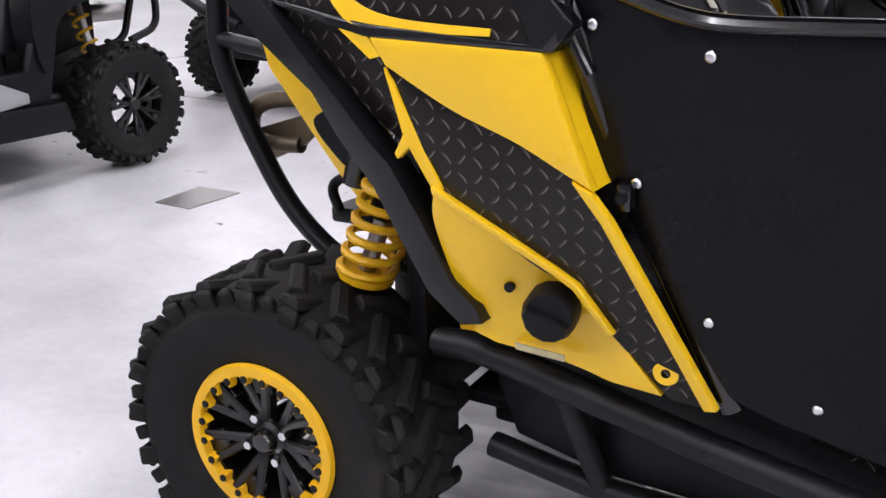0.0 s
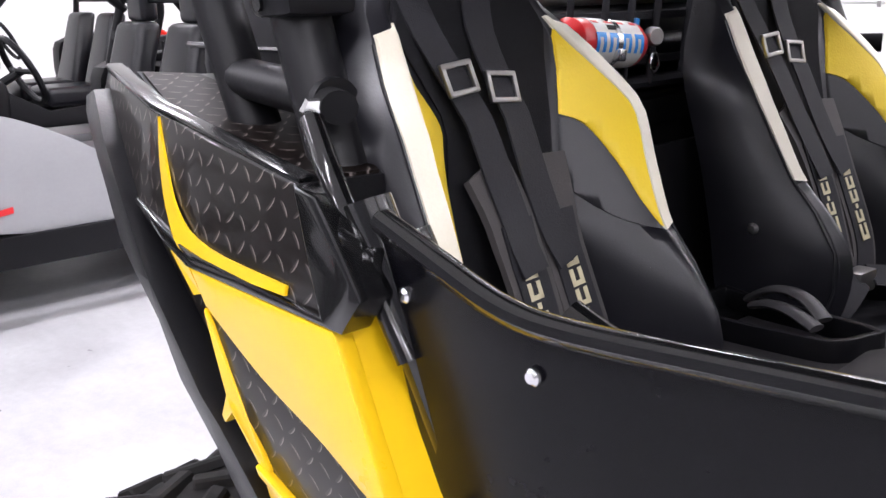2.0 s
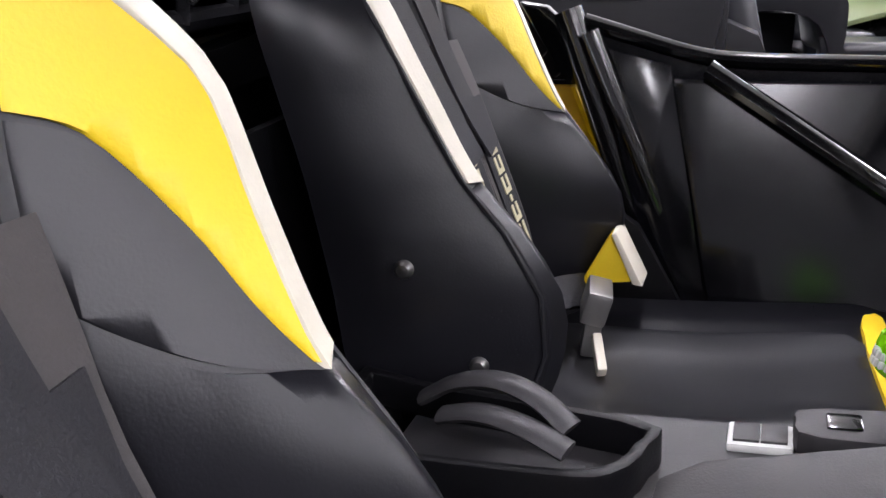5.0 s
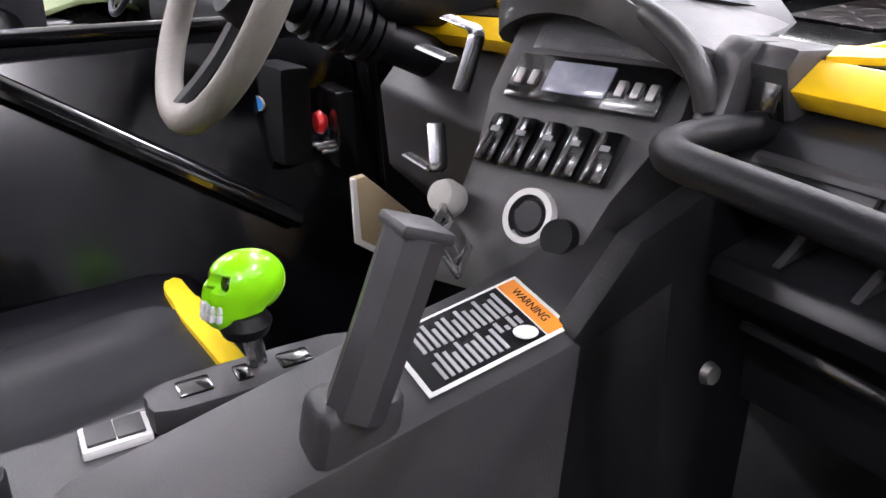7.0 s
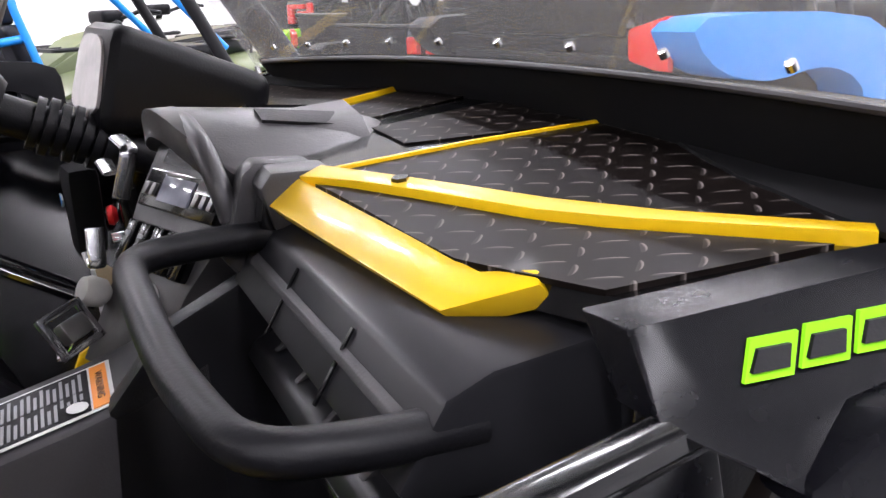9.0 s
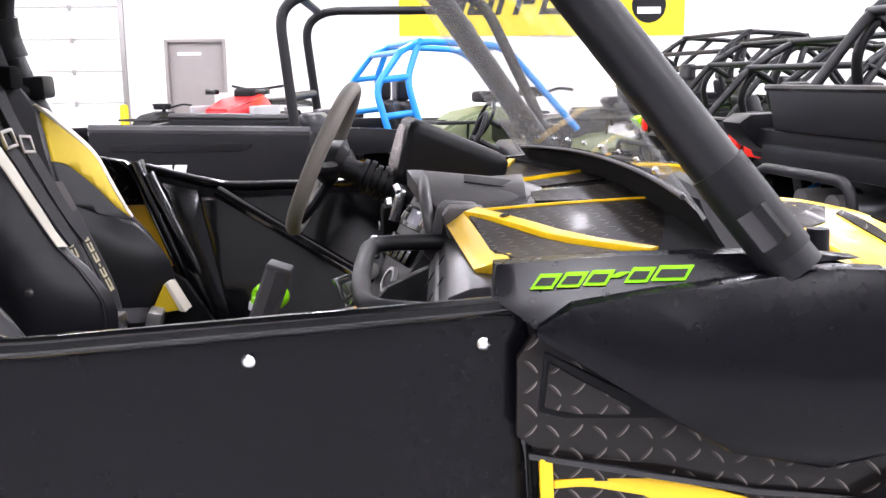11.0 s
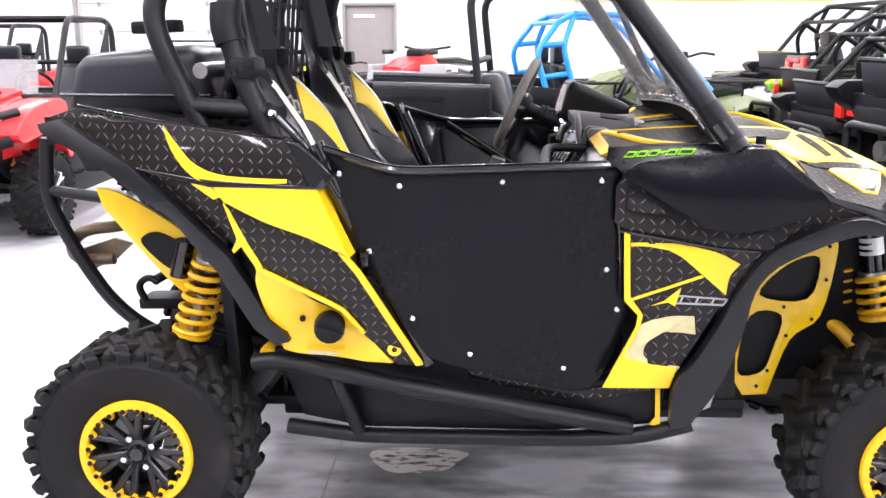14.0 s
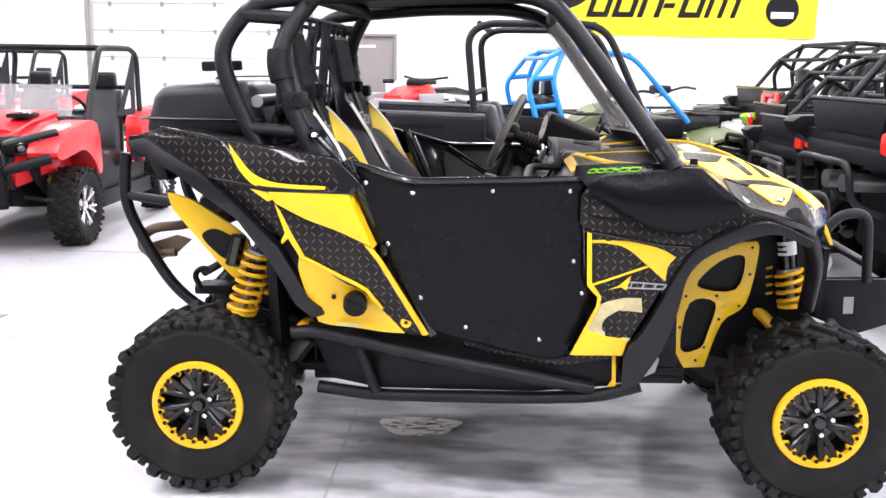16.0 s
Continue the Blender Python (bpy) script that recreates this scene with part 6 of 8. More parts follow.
for k in range(4):
    y0 = EY0 + 0.048 + k * 0.036
    part("lettering_bar", moved(round_bottle(y0, y0 + 0.008, -0.35, 0.45, 0.0005), em), BLUE, ext, true=True)
    part("lettering_bar", moved(round_bottle(y0 + 0.018, y0 + 0.026, -0.35, 0.45, 0.0005), em), BLUE, ext, true=True)
    part("lettering_bar", moved(round_bottle(y0 + 0.008, y0 + 0.018, 0.25, 0.45, 0.0005), em), BLUE, ext, true=True)
    part("lettering_bar", moved(round_bottle(y0 + 0.004, y0 + 0.020, 0.95, 1.10, 0.0005), em), RED, ext, true=True)
part("small_print", moved(round_bottle(EY0 + 0.085, EY0 + 0.105, 0.60, 0.85, 0.0005), em), BLACK_PLASTIC, ext, true=True)
part("clamp", moved(lathe([(0.043, EY0 + 0.105), (0.0455, EY0 + 0.105), (0.0455, EY0 + 0.119), (0.043, EY0 + 0.119)], 24), em), CHROME, ext, true=True)
part("clamp", moved(block(0.036, 0.052, EY0 + 0.102, EY0 + 0.122, -0.030, -0.008, 0.004), em), CHROME, ext, true=True)
part("valve", moved(block(-0.012, 0.012, EY1, EY1 + 0.03, -0.014, 0.014, 0.004), em), CHROME, ext, true=True)
part("gauge", moved(lathe([(0, 0.018), (0.013, 0.018), (0.016, 0.014), (0.016, 0.0), (0, 0)], 18, "x"), Matrix.Translation((0.315, EY1 + 0.018, 1.306)) @ pose(0, 0, 0, 0, 0, -25)), STEEL, ext, true=True)
part("lever", moved(block(-0.008, 0.008, EY1 - 0.022, EY1 - 0.008, 0.012, 0.050, 0.003), em), BLUE, ext, "blue lever", true=True)
part("pin_ring", tube([(0.318, EY1 + 0.028 + 0.014 * math.cos(a), 1.262 + 0.016 * math.sin(a)) for a in [k * 0.52 for k in range(12)]], 0.0025, 0, 6, True), CHROME, ext, true=True)

# tub, floor and tunnel
part("cabin_floor", block(0.30, 1.75, 0.30, 2 * CX - 0.30, 0.37, 0.40, 0.008), BLACK_PLASTIC, buggy)
part("seat_base", block(0.42, 0.98, 0.30, 2 * CX - 0.30, 0.40, 0.64, 0.03), BLACK_PLASTIC, buggy)
part("rear_shelf", block(0.25, 0.50, 0.30, 2 * CX - 0.30, 0.64, 0.86, 0.03), BLACK_PLASTIC, buggy)
part("toe_board", block(1.66, 1.72, 0.30, 2 * CX - 0.30, 0.40, 1.12, 0.01), BLACK_PLASTIC, buggy)
N0, N1 = CX - 0.115, CX + 0.115


def con_z(x):
    return lerp([(0.45, 0.845), (0.66, 0.855), (0.76, 0.878), (0.90, 0.905), (1.01, 0.928), (1.15, 0.952), (1.25, 0.99)], x)


console = part("centre_console", skin([(0.74, N0), (1.24, N0), (1.24, 0.800), (1.05, 0.800), (1.0, 0.803), (0.90, 0.802), (0.78, 0.798), (0.745, 0.780)], lambda u, v: Vector((u, v, con_z(u) + 0.012 * (v - N0) / 0.1)), lambda u, v: Vector((u, v, 0.45)), 0.05, 0.006), GREY_PLASTIC, buggy, "worn grey plastic centre console")
part("console_deck", skin([(0.50, N0 + 0.01), (0.76, N0 + 0.01), (0.76, 0.790), (1.0, 0.805), (1.06, N1), (0.50, N1)], lambda u, v: Vector((u, v, 0.862 + 0.03 * max(0, u - 0.85))), lambda u, v: Vector((u, v, 0.45)), 0.06, 0.004), GREY_PLASTIC, console)
# storage tray with its carry handle
part("tray", skin(smoothed([(0.43, 0.757, 1), (0.65, 0.752), (0.712, 0.762), (0.735, 0.81), (0.715, 0.852), (0.43, 0.895, 1)], 3), lambda u, v: Vector((u, v, 0.897)), lambda u, v: Vector((u, v, 0.86)), 0, 0.004, holes=(smoothed([(0.445, 0.768, 1), (0.645, 0.763), (0.702, 0.772), (0.722, 0.81), (0.705, 0.842), (0.445, 0.882, 1)], 3),)), BLACK_PLASTIC, console, "black storage tray")
for name, pts in (("tray_handle", [(0.548, 0.822, 0.908), (0.580, 0.816, 0.932), (0.619, 0.809, 0.940), (0.655, 0.795, 0.934), (0.684, 0.780, 0.915)]), ("tray_handle", [(0.572, 0.786, 0.912), (0.605, 0.778, 0.924), (0.645, 0.766, 0.922), (0.684, 0.752, 0.910)])):
    part(name, tube(pts, 0.015, 0.03, 10, flat=0.42), GREY_PLASTIC, console, "worn grey strap handle", true=True)
# switch plate
part("switch_plate", block(0.794, 0.850, 0.864, 0.903, 0.860, 0.870, 0.003), WHITE, console, "white framed switch plate")
for k in (0, 1):
    part("switch", block(0.799 + k * 0.0235, 0.8215 + k * 0.0235, 0.869, 0.898, 0.866, 0.8725, 0.001), GREY_PLASTIC, console)
# gear gate and lever with the skull knob
gate = part("gear_gate", skin(smoothed([(0.87, 0.858), (1.02, 0.862), (1.05, 0.885), (1.02, 0.912), (0.87, 0.908), (0.85, 0.885)], 3), lambda u, v: Vector((u, v, 0.888)), lambda u, v: Vector((u, v, 0.865)), 0, 0.003), GREY_PLASTIC, console)
for a, b in ((0.875, 0.905), (0.925, 0.94), (0.965, 0.995)):
    part("gate_slot", block(a, b, 0.872, 0.898, 0.885, 0.8905, 0.003), BLACK_GLOSS, gate)
lever = part("gear_lever", tube([(0.950, 0.888, 0.87), (0.948, 0.893, 0.90), (0.943, 0.900, 0.935)], 0.009, 0.01, 10), CHROME, buggy, "bright gear lever")
part("lever_boot", moved(lathe([(0, 0.01), (0.018, 0.01), (0.024, 0.0), (0.02, -0.01), (0, -0.01)], 16, "z"), Matrix.Translation((0.943, 0.90, 0.928))), BLACK_PLASTIC, lever)
SKULL = pose(0.948, 0.908, 0.962, 0, 12, 12) @ Matrix.Scale(0.87, 4)
sk = bmesh.new()
bmesh.ops.create_uvsphere(sk, u_segments=32, v_segments=22, radius=0.033)
for v in sk.verts:
    # the face looks towards -x
    x, y, z = v.co
    v.co.x = x * 1.22 + (0.004 if x > 0 else 0)
    v.co.y *= 0.90
    if z < -0.006 and x < 0.006:
        k = min(1.0, (-z - 0.006) / 0.012)
        v.co.z -= 0.018 * k
        v.co.x -= 0.006 * k
        v.co.y *= 1 - 0.22 * k
    for ey in (-0.013, 0.013):
        d = math.hypot(y - ey, z - 0.004)
        if x < 0 and d < 0.010:
            v.co.x += 0.012 * (1 - (d / 0.010) ** 2)
    if x < 0 and math.hypot(y, z + 0.010) < 0.006:
        v.co.x += 0.007
    if x < 0 and 0.010 < abs(y) < 0.026 and -0.012 < z < -0.004:
        v.co.x -= 0.003
knob = part("skull_knob", moved(sk, SKULL), LIME, lever, "glossy lime green skull knob")
for ey in (-0.013, 0.013):
    part("eye_socket", moved(lathe([(0, -0.002), (0.0075, -0.002), (0.0085, 0.004), (0, 0.004)], 14, "x"), SKULL @ Matrix.Translation((-0.028, ey, 0.004))), BLACK_GLOSS, lever)
for row in (0, 1):
    for k in range(7):
        part("tooth", moved(block(-0.003, 0.003, -0.0022, 0.0022, -0.0042, 0.0042, 0.001, 1), SKULL @ Matrix.Translation((-0.0405 + 0.0009 * (k - 3) ** 2, (k - 3) * 0.0052, -0.0215 - 0.009 * row)) @ Matrix.Rotation(-0.16 * (k - 3), 4, "Z")), WHITE, lever)

# passenger grip on the console
grip = part("passenger_grip", block(0.925, 0.990, 0.688, 0.736, 0.89, 0.955, 0.014, 3, lambda c: setattr(c, "x", c.x + (0.012 if c.z > 0.93 else 0))), GREY_PLASTIC, buggy, "black plastic passenger grip")
part("handle", tube([(0.964, 0.703, 0.942), (0.990, 0.704, 1.0), (1.016, 0.705, 1.062)], [0.023] * 20, 0.03, 8), GREY_PLASTIC, grip)
part("handle_cap", moved(block(-0.021, 0.021, -0.020, 0.020, -0.004, 0.006, 0.004), pose(1.017, 0.705, 1.064, 0, 22, 0)), GREY_PLASTIC, grip)


# warning sticker, tilted with the console top
def on_top(u, v):
    return Vector((u, v, con_z(u) + 0.012 * (v - N0) / 0.1 + 0.0022))


def decal(name, x0, x1, y0, y1, material, lift=0.0, parent=None, label=""):
    return part(name, skin([(x0, y0), (x1, y0), (x1, y1), (x0, y1)], lambda u, v: on_top(u, v) + Vector((0, 0, lift + 0.0008)), lambda u, v: on_top(u, v) + Vector((0, 0, lift)), 0), material, parent or console, label, smooth=0)


SX0, SX1, SY0, SY1 = 1.022, 1.148, 0.700, 0.782
stick = decal("warning_label", SX0, SX1, SY0, SY1, WHITE, 0, None, "white edged black warning label with an orange head")
decal("label_field", SX0 + 0.004, SX1 - 0.022, SY0 + 0.004, SY1 - 0.004, BLACK_PLASTIC, 0.001, stick)
decal("label_head", SX1 - 0.020, SX1 - 0.004, SY0 + 0.004, SY1 - 0.004, ORANGE, 0.001, stick)
for c in range(14):
    for r in range(2):
        x = SX1 - 0.028 - c * 0.0060
        y0 = SY0 + 0.008 + r * 0.034
        ln = 0.026 + 0.005 * math.sin(c * 2.3 + r)
        if c < 4 and r == 0:
            y0, ln = y0 + 0.018, ln - 0.016
        decal("text_bar", x - 0.0030, x, y0, y0 + ln, SILVER, 0.002, stick)
part("label_oval", moved(lathe([(0, 0.0012), (0.010, 0.0012), (0.010, 0), (0, 0)], 20, "z"), Matrix.Translation(on_top(SX1 - 0.034, SY0 + 0.014) + Vector((0, 0, 0.003)))), WHITE, stick)
cu = bpy.data.curves.new("warning_text", "FONT")
cu.body, cu.size, cu.align_x, cu.align_y, cu.extrude = "WARNING", 0.0100, "CENTER", "CENTER", 0.0002
tx = new("warning_text", cu)
dg = bpy.context.evaluated_depsgraph_get()
tm = bpy.data.meshes.new_from_object(tx.evaluated_get(dg))
bpy.data.objects.remove(tx)
tm.materials.clear()
tm.materials.append(BLACK_GLOSS)
for v in tm.vertices:
    v.co = on_top(SX1 - 0.012 + v.co.y, (SY0 + SY1) / 2 - v.co.x) + Vector((0, 0, 0.0022 + v.co.z))
part("warning_text", tm, None, stick, smooth=0)

# dashboard: passenger shelf, centre stack, driver's side
def prism(profile, y0, y1, bevel=0.008):
    bm = bmesh.new()
    a = [bm.verts.new((x, y0, z)) for x, z in profile]
    b = [bm.verts.new((x, y1, z)) for x, z in profile]
    bm.faces.new(a)
    bm.faces.new(b[::-1])
    for i in range(len(a)):
        j = (i + 1) % len(a)
        bm.faces.new((a[i], b[i], b[j], a[j]))
    bmesh.ops.recalc_face_normals(bm, faces=bm.faces)
    if bevel:
        bmesh.ops.bevel(bm, geom=[e for e in bm.edges if e.calc_face_angle(0) > 0.3], offset=bevel, segments=2, affect="EDGES", profile=0.6)
    return bm


DUSTY = paint("dusty_grey_dash_plastic", (0.050, 0.048, 0.050), 0.36, vary=0.35, scale=14, bump=0.14, grain=420, dirt=(0.13, 0.125, 0.12), dirt_amount=0.6, spec=0.6)
DASH = paint("satin_dash_plastic", (0.012, 0.012, 0.014), 0.34, vary=0.2, spec=0.35)
dash = part("dashboard", prism([(1.335, 1.108), (1.305, 1.098), (1.272, 1.050), (1.280, 1.040), (1.335, 1.030), (1.345, 1.005), (1.282, 0.990), (1.272, 0.976), (1.282, 0.955), (1.33, 0.92), (1.33, 0.84), (1.60, 0.80), (1.62, 1.12)], 0.31, 0.70, 0.004), DASH, buggy, "black moulded dashboard")
for y in (0.42, 0.555):
    part("dash_seam", prism([(1.3045, 1.0975), (1.2715, 1.0495), (1.2700, 1.0505), (1.3030, 1.0985)], y, y + 0.003, 0), BLACK_GLOSS, dash)
part("dash_ledge", prism([(1.293, 1.082), (1.287, 1.079), (1.284, 1.074), (1.292, 1.072)], 0.315, 0.665, 0.001), GREY_PLASTIC, dash)
part("dash_driver", prism([(1.335, 1.108), (1.29, 1.085), (1.24, 1.03), (1.25, 0.92), (1.33, 0.84), (1.60, 0.80), (1.62, 1.12)], 0.98, 2 * CX - 0.34), GREY_PLASTIC, dash)
part("glovebox_lid", prism([(1.292, 0.942), (1.328, 0.910), (1.324, 0.902), (1.286, 0.934)], 0.40, 0.66, 0.003), BLACK_GLOSS, dash)
for y in (0.40, 0.48, 0.56, 0.63):
    part("lid_rib", prism([(1.335, 1.028), (1.343, 1.006), (1.290, 0.996), (1.310, 1.010)], y, y + 0.008, 0.001), GREY_PLASTIC, dash)
part("grab_bar", tube([(1.33, 0.672, 1.092), (1.25, 0.672, 1.099), (1.178, 0.660, 1.102), (1.182, 0.50, 1.097), (1.190, 0.40, 1.090), (1.200, 0.335, 1.084), (1.26, 0.322, 1.078), (1.33, 0.322, 1.072)], 0.0140, 0.04, 14), BLACK_PLASTIC, dash, "black rubber covered grab bar")
part("lower_side", prism([(1.14, 0.955), (1.20, 1.02), (1.30, 1.06), (1.36, 0.98), (1.34, 0.70), (1.22, 0.60), (1.10, 0.60)], 0.685, 0.715, 0.006), BLACK_PLASTIC, dash)


def stack(u, v):
    # the centre stack's face: u across, v up
    return Vector((1.18 - 0.39 * (u - 0.86) + 0.62 * (v - 0.995), u, v))


def on_stack(name, u0, u1, v0, v1, material, lift, depth, bevel=0.003, parent=None, label=""):
    nrm = Vector((-0.806, -0.314, 0.50))
    return part(name, skin([(u0, v0), (u1, v0), (u1, v1), (u0, v1)], lambda u, v: stack(u, v) + nrm * lift, lambda u, v: stack(u, v) + nrm * (lift - depth), 0, bevel), material, parent or centre, label)


centre = part("dash_centre", skin([(0.930, 1.145), (0.928, 1.09), (0.912, 1.04), (0.906, 0.99), (0.898, 0.925), (0.775, 0.93), (0.765, 1.02), (0.742, 1.09), (0.748, 1.125), (0.795, 1.165), (0.86, 1.175), (0.915, 1.165)], stack, lambda u, v: Vector((1.45, u, v)), 0.05, 0.005), DUSTY, buggy, "worn grey centre dash stack")
visor = part("gauge_visor", tube([(1.275, 0.955, 1.115), (1.264, 0.957, 1.145), (1.256, 0.935, 1.170), (1.258, 0.885, 1.184), (1.266, 0.82, 1.183), (1.270, 0.755, 1.168), (1.275, 0.715, 1.135), (1.280, 0.710, 1.105)], 0.011, 0.03, 12), DUSTY, centre, "grey rounded visor")
def on_visor(lift):
    return lambda u, v: Vector((u, v, 1.197 - 0.16 * max(0, u - 1.25) - min(0.046, 3.0 * (v - 0.852) ** 2) - 0.25 * max(0.0, u - 1.44) + lift))


part("visor_top", skin(smoothed([(1.290, 0.725), (1.33, 0.690), (1.40, 0.668), (1.46, 0.70), (1.51, 0.80), (1.51, 0.88), (1.47, 0.97), (1.38, 1.01), (1.25, 0.968), (1.232, 0.90), (1.248, 0.80)], 4), on_visor(0), on_visor(-0.03), 0.03, 0.004), DUSTY, centre)
for k in (0, 1):
    part("visor_vent", skin([(1.34, 0.80 + k * 0.075), (1.44, 0.79 + k * 0.075), (1.44, 0.825 + k * 0.075), (1.34, 0.835 + k * 0.075)], on_visor(0.003), on_visor(-0.01), 0.02), BLACK_PLASTIC, centre)
part("dash_cheek", prism([(1.262, 1.075), (1.275, 1.10), (1.292, 1.150), (1.305, 1.160), (1.36, 1.152), (1.36, 1.06), (1.28, 1.05)], 0.690, 0.722, 0.007), DUSTY, centre)
part("dash_cheek", prism([(1.300, 1.142), (1.312, 1.156), (1.37, 1.150), (1.37, 1.10), (1.31, 1.10)], 0.655, 0.70, 0.006), DUSTY, centre)
part("cheek_vent", prism([(1.297, 1.105), (1.303, 1.130), (1.31, 1.130), (1.31, 1.10)], 0.660, 0.688, 0.001), BLACK_GLOSS, centre)
on_stack("display", 0.775, 0.905, 1.128, 1.162, DARKGLASS, 0.002, 0.004, label="dusty display window")
on_stack("stereo", 0.758, 0.905, 1.084, 1.122, BLACK_GLOSS, 0.012, 0.014)
on_stack("stereo_screen", 0.808, 0.868, 1.092, 1.117, paint("pale_display", (0.30, 0.31, 0.38), 0.12, vary=0.3, scale=30, coat=0.6), 0.014, 0.004, 0.001, label="pale reflecting stereo display")
for u in (0.768, 0.782, 0.796, 0.880, 0.894):
    on_stack("stereo_key", u - 0.004, u + 0.004, 1.095, 1.108, STEEL, 0.016, 0.006, 0.002)
for k in range(5):
    u = 0.784 + k * 0.0272
    s = on_stack("rocker_switch", u - 0.010, u + 0.010, 1.028, 1.070, BLACK_GLOSS, 0.014, 0.02, 0.004)
    on_stack("switch_mark", u - 0.004, u + 0.004, 1.054, 1.058, SILVER, 0.0155, 0.003, 0.0)
ringm = Matrix.Translation(stack(0.826, 0.995)) @ Vector((-0.806, -0.314, 0.50)).to_track_quat("Z", "Y").to_matrix().to_4x4()
part("socket_ring", moved(lathe([(0.0195, 0.008), (0.0255, 0.008), (0.027, 0.0), (0.0195, 0.0)], 28, "z"), ringm), WHITE, centre, "white ringed socket")
part("socket_plug", moved(lathe([(0, 0.006), (0.014, 0.006), (0.016, 0.0), (0, 0.0)], 24, "z"), ringm), GREY_PLASTIC, centre)
ring2 = Matrix.Translation(stack(0.790, 0.985)) @ Vector((-0.806, -0.314, 0.50)).to_track_quat("Z", "Y").to_matrix().to_4x4()
part("socket_cap", moved(lathe([(0, 0.010), (0.016, 0.010), (0.018, 0.0), (0, 0.0)], 20, "z"), ring2), BLACK_PLASTIC, centre)
part("choke_knob", moved(lathe([(0, 0.035), (0.014, 0.033), (0.0175, 0.024), (0.016, 0.008), (0.008, 0.0), (0, 0)], 18, "z"), Matrix.Translation(stack(0.903, 0.992)) @ Vector((-0.806, -0.314, 0.50)).to_track_quat("Z", "Y").to_matrix().to_4x4()), paint("dirty_white_knob", (0.45, 0.44, 0.41), 0.5, vary=0.25, scale=40), centre, "dirty white pull knob")
latch = part("latch_frame", moved(merge(block(-0.003, 0.003, -0.033, -0.024, -0.026, 0.026, 0.002), block(-0.003, 0.003, 0.024, 0.033, -0.026, 0.026, 0.002), block(-0.003, 0.003, -0.033, 0.033, 0.018, 0.026, 0.002), block(-0.003, 0.003, -0.033, 0.033, -0.026, -0.018, 0.002)), Matrix.Translation((1.118, 0.842, 0.985)) @ pose(0, 0, 0, 0, -32, -40)), CHROME, centre, "chrome latch frame")
part("latch_block", moved(block(-0.010, 0.004, -0.018, 0.018, -0.012, 0.012, 0.004, 2), Matrix.Translation((1.122, 0.842, 0.985)) @ pose(0, 0, 0, 0, -32, -40)), STEEL, latch)
part("key_ring", tube([stack(0.895 + 0.015 * math.sin(a), 0.95 + 0.018 * math.cos(a)) + Vector((-0.03, 0, 0.0)) for a in [k * 0.52 for k in range(12)]], 0.0025, 0, 6, True), CHROME, centre)
# chrome phone bracket
for pts in ([(1.205, 1.00, 1.150), (1.215, 0.955, 1.142), (1.195, 0.957, 1.085)], [(1.16, 0.945, 1.06), (1.155, 0.93, 1.015), (1.15, 0.985, 1.02)], [(1.185, 1.02, 1.12), (1.19, 0.965, 1.115)]):
    part("bracket", tube(pts, 0.010, 0.012, 8, flat=0.3), CHROME, centre)
part("dash_strip", skin([(1.00, 1.096), (1.11, 1.096), (1.11, 1.130), (1.00, 1.130)], lambda u, v: Vector((1.288 + (v - 1.09) * 1.4, u, v)), lambda u, v: Vector((1.31 + (v - 1.09) * 1.4, u, v))), YELLOW, dash)

# steering wheel, column and gauge
col = Vector((0.892, 0, -0.452))
upv = Vector((0.452, 0, 0.892))
mid = Vector((1.035, 2 * CX - 0.425, 1.195))
sw = part("steering_wheel", tube([mid + upv * 0.165 * math.cos(a) + Vector((0, 1, 0)) * 0.165 * math.sin(a) for a in [2 * math.pi * k / 40 for k in range(40)]], 0.0165, 0, 12, True), WHEELSKIN, buggy, "steering wheel with a worn grey grip")
for a in (90, -90, 180):
    d = upv * math.cos(radians(a)) + Vector((0, 1, 0)) * math.sin(radians(a))
    part("spoke", tube([mid + col * 0.03 + d * 0.03, mid + col * 0.02 + d * 0.10, mid + d * 0.155], 0.012, 0.03, 8), BLACK_PLASTIC, sw)
part("hub", moved(lathe([(0, 0.03), (0.045, 0.025), (0.055, 0.0), (0.04, -0.02), (0, -0.02)], 24, "z"), Matrix.Translation(mid + col * 0.025) @ col.to_track_quat("-Z", "Y").to_matrix().to_4x4()), BLACK_PLASTIC, sw)
part("column", tube([mid + col * 0.03, mid + col * 0.30], 0.026, 0, 14), BLACK_PLASTIC, sw)
for k in range(7):
    part("boot_rib", tube([mid + col * (0.085 + 0.016 * k), mid + col * (0.096 + 0.016 * k)], 0.036 + 0.003 * (k % 2), 0, 18), BLACK_PLASTIC, sw)
gp = Vector((1.203, 1.222, 1.198))
pod = part("gauge_pod", moved(block(-0.01, 0.24, -0.095, 0.095, -0.075, 0.080, 0.03, 3, lambda c: (setattr(c, "y", c.y * (0.7 if c.x > 0.1 else 1)), setattr(c, "z", c.z * (0.55 if c.x > 0.1 else 1)))), Matrix.Translation(gp) @ pose(0, 0, 0, 0, 18, 10)), BLACK_PLASTIC, buggy, "black instrument pod")
part("gauge_face", moved(skin(smoothed([(-0.062, -0.045), (0.062, -0.045), (0.072, 0.0), (0.05, 0.052), (-0.05, 0.052), (-0.072, 0.0)], 4), lambda u, v: Vector((-0.0135, u, v)), lambda u, v: Vector((-0.008, u, v))), Matrix.Translation(gp) @ pose(0, 0, 0, 0, 18, 10)), paint("gauge_glass", (0.42, 0.38, 0.36), 0.15, vary=0.3, scale=14, coat=0.6), pod, "pale reflecting gauge glass")
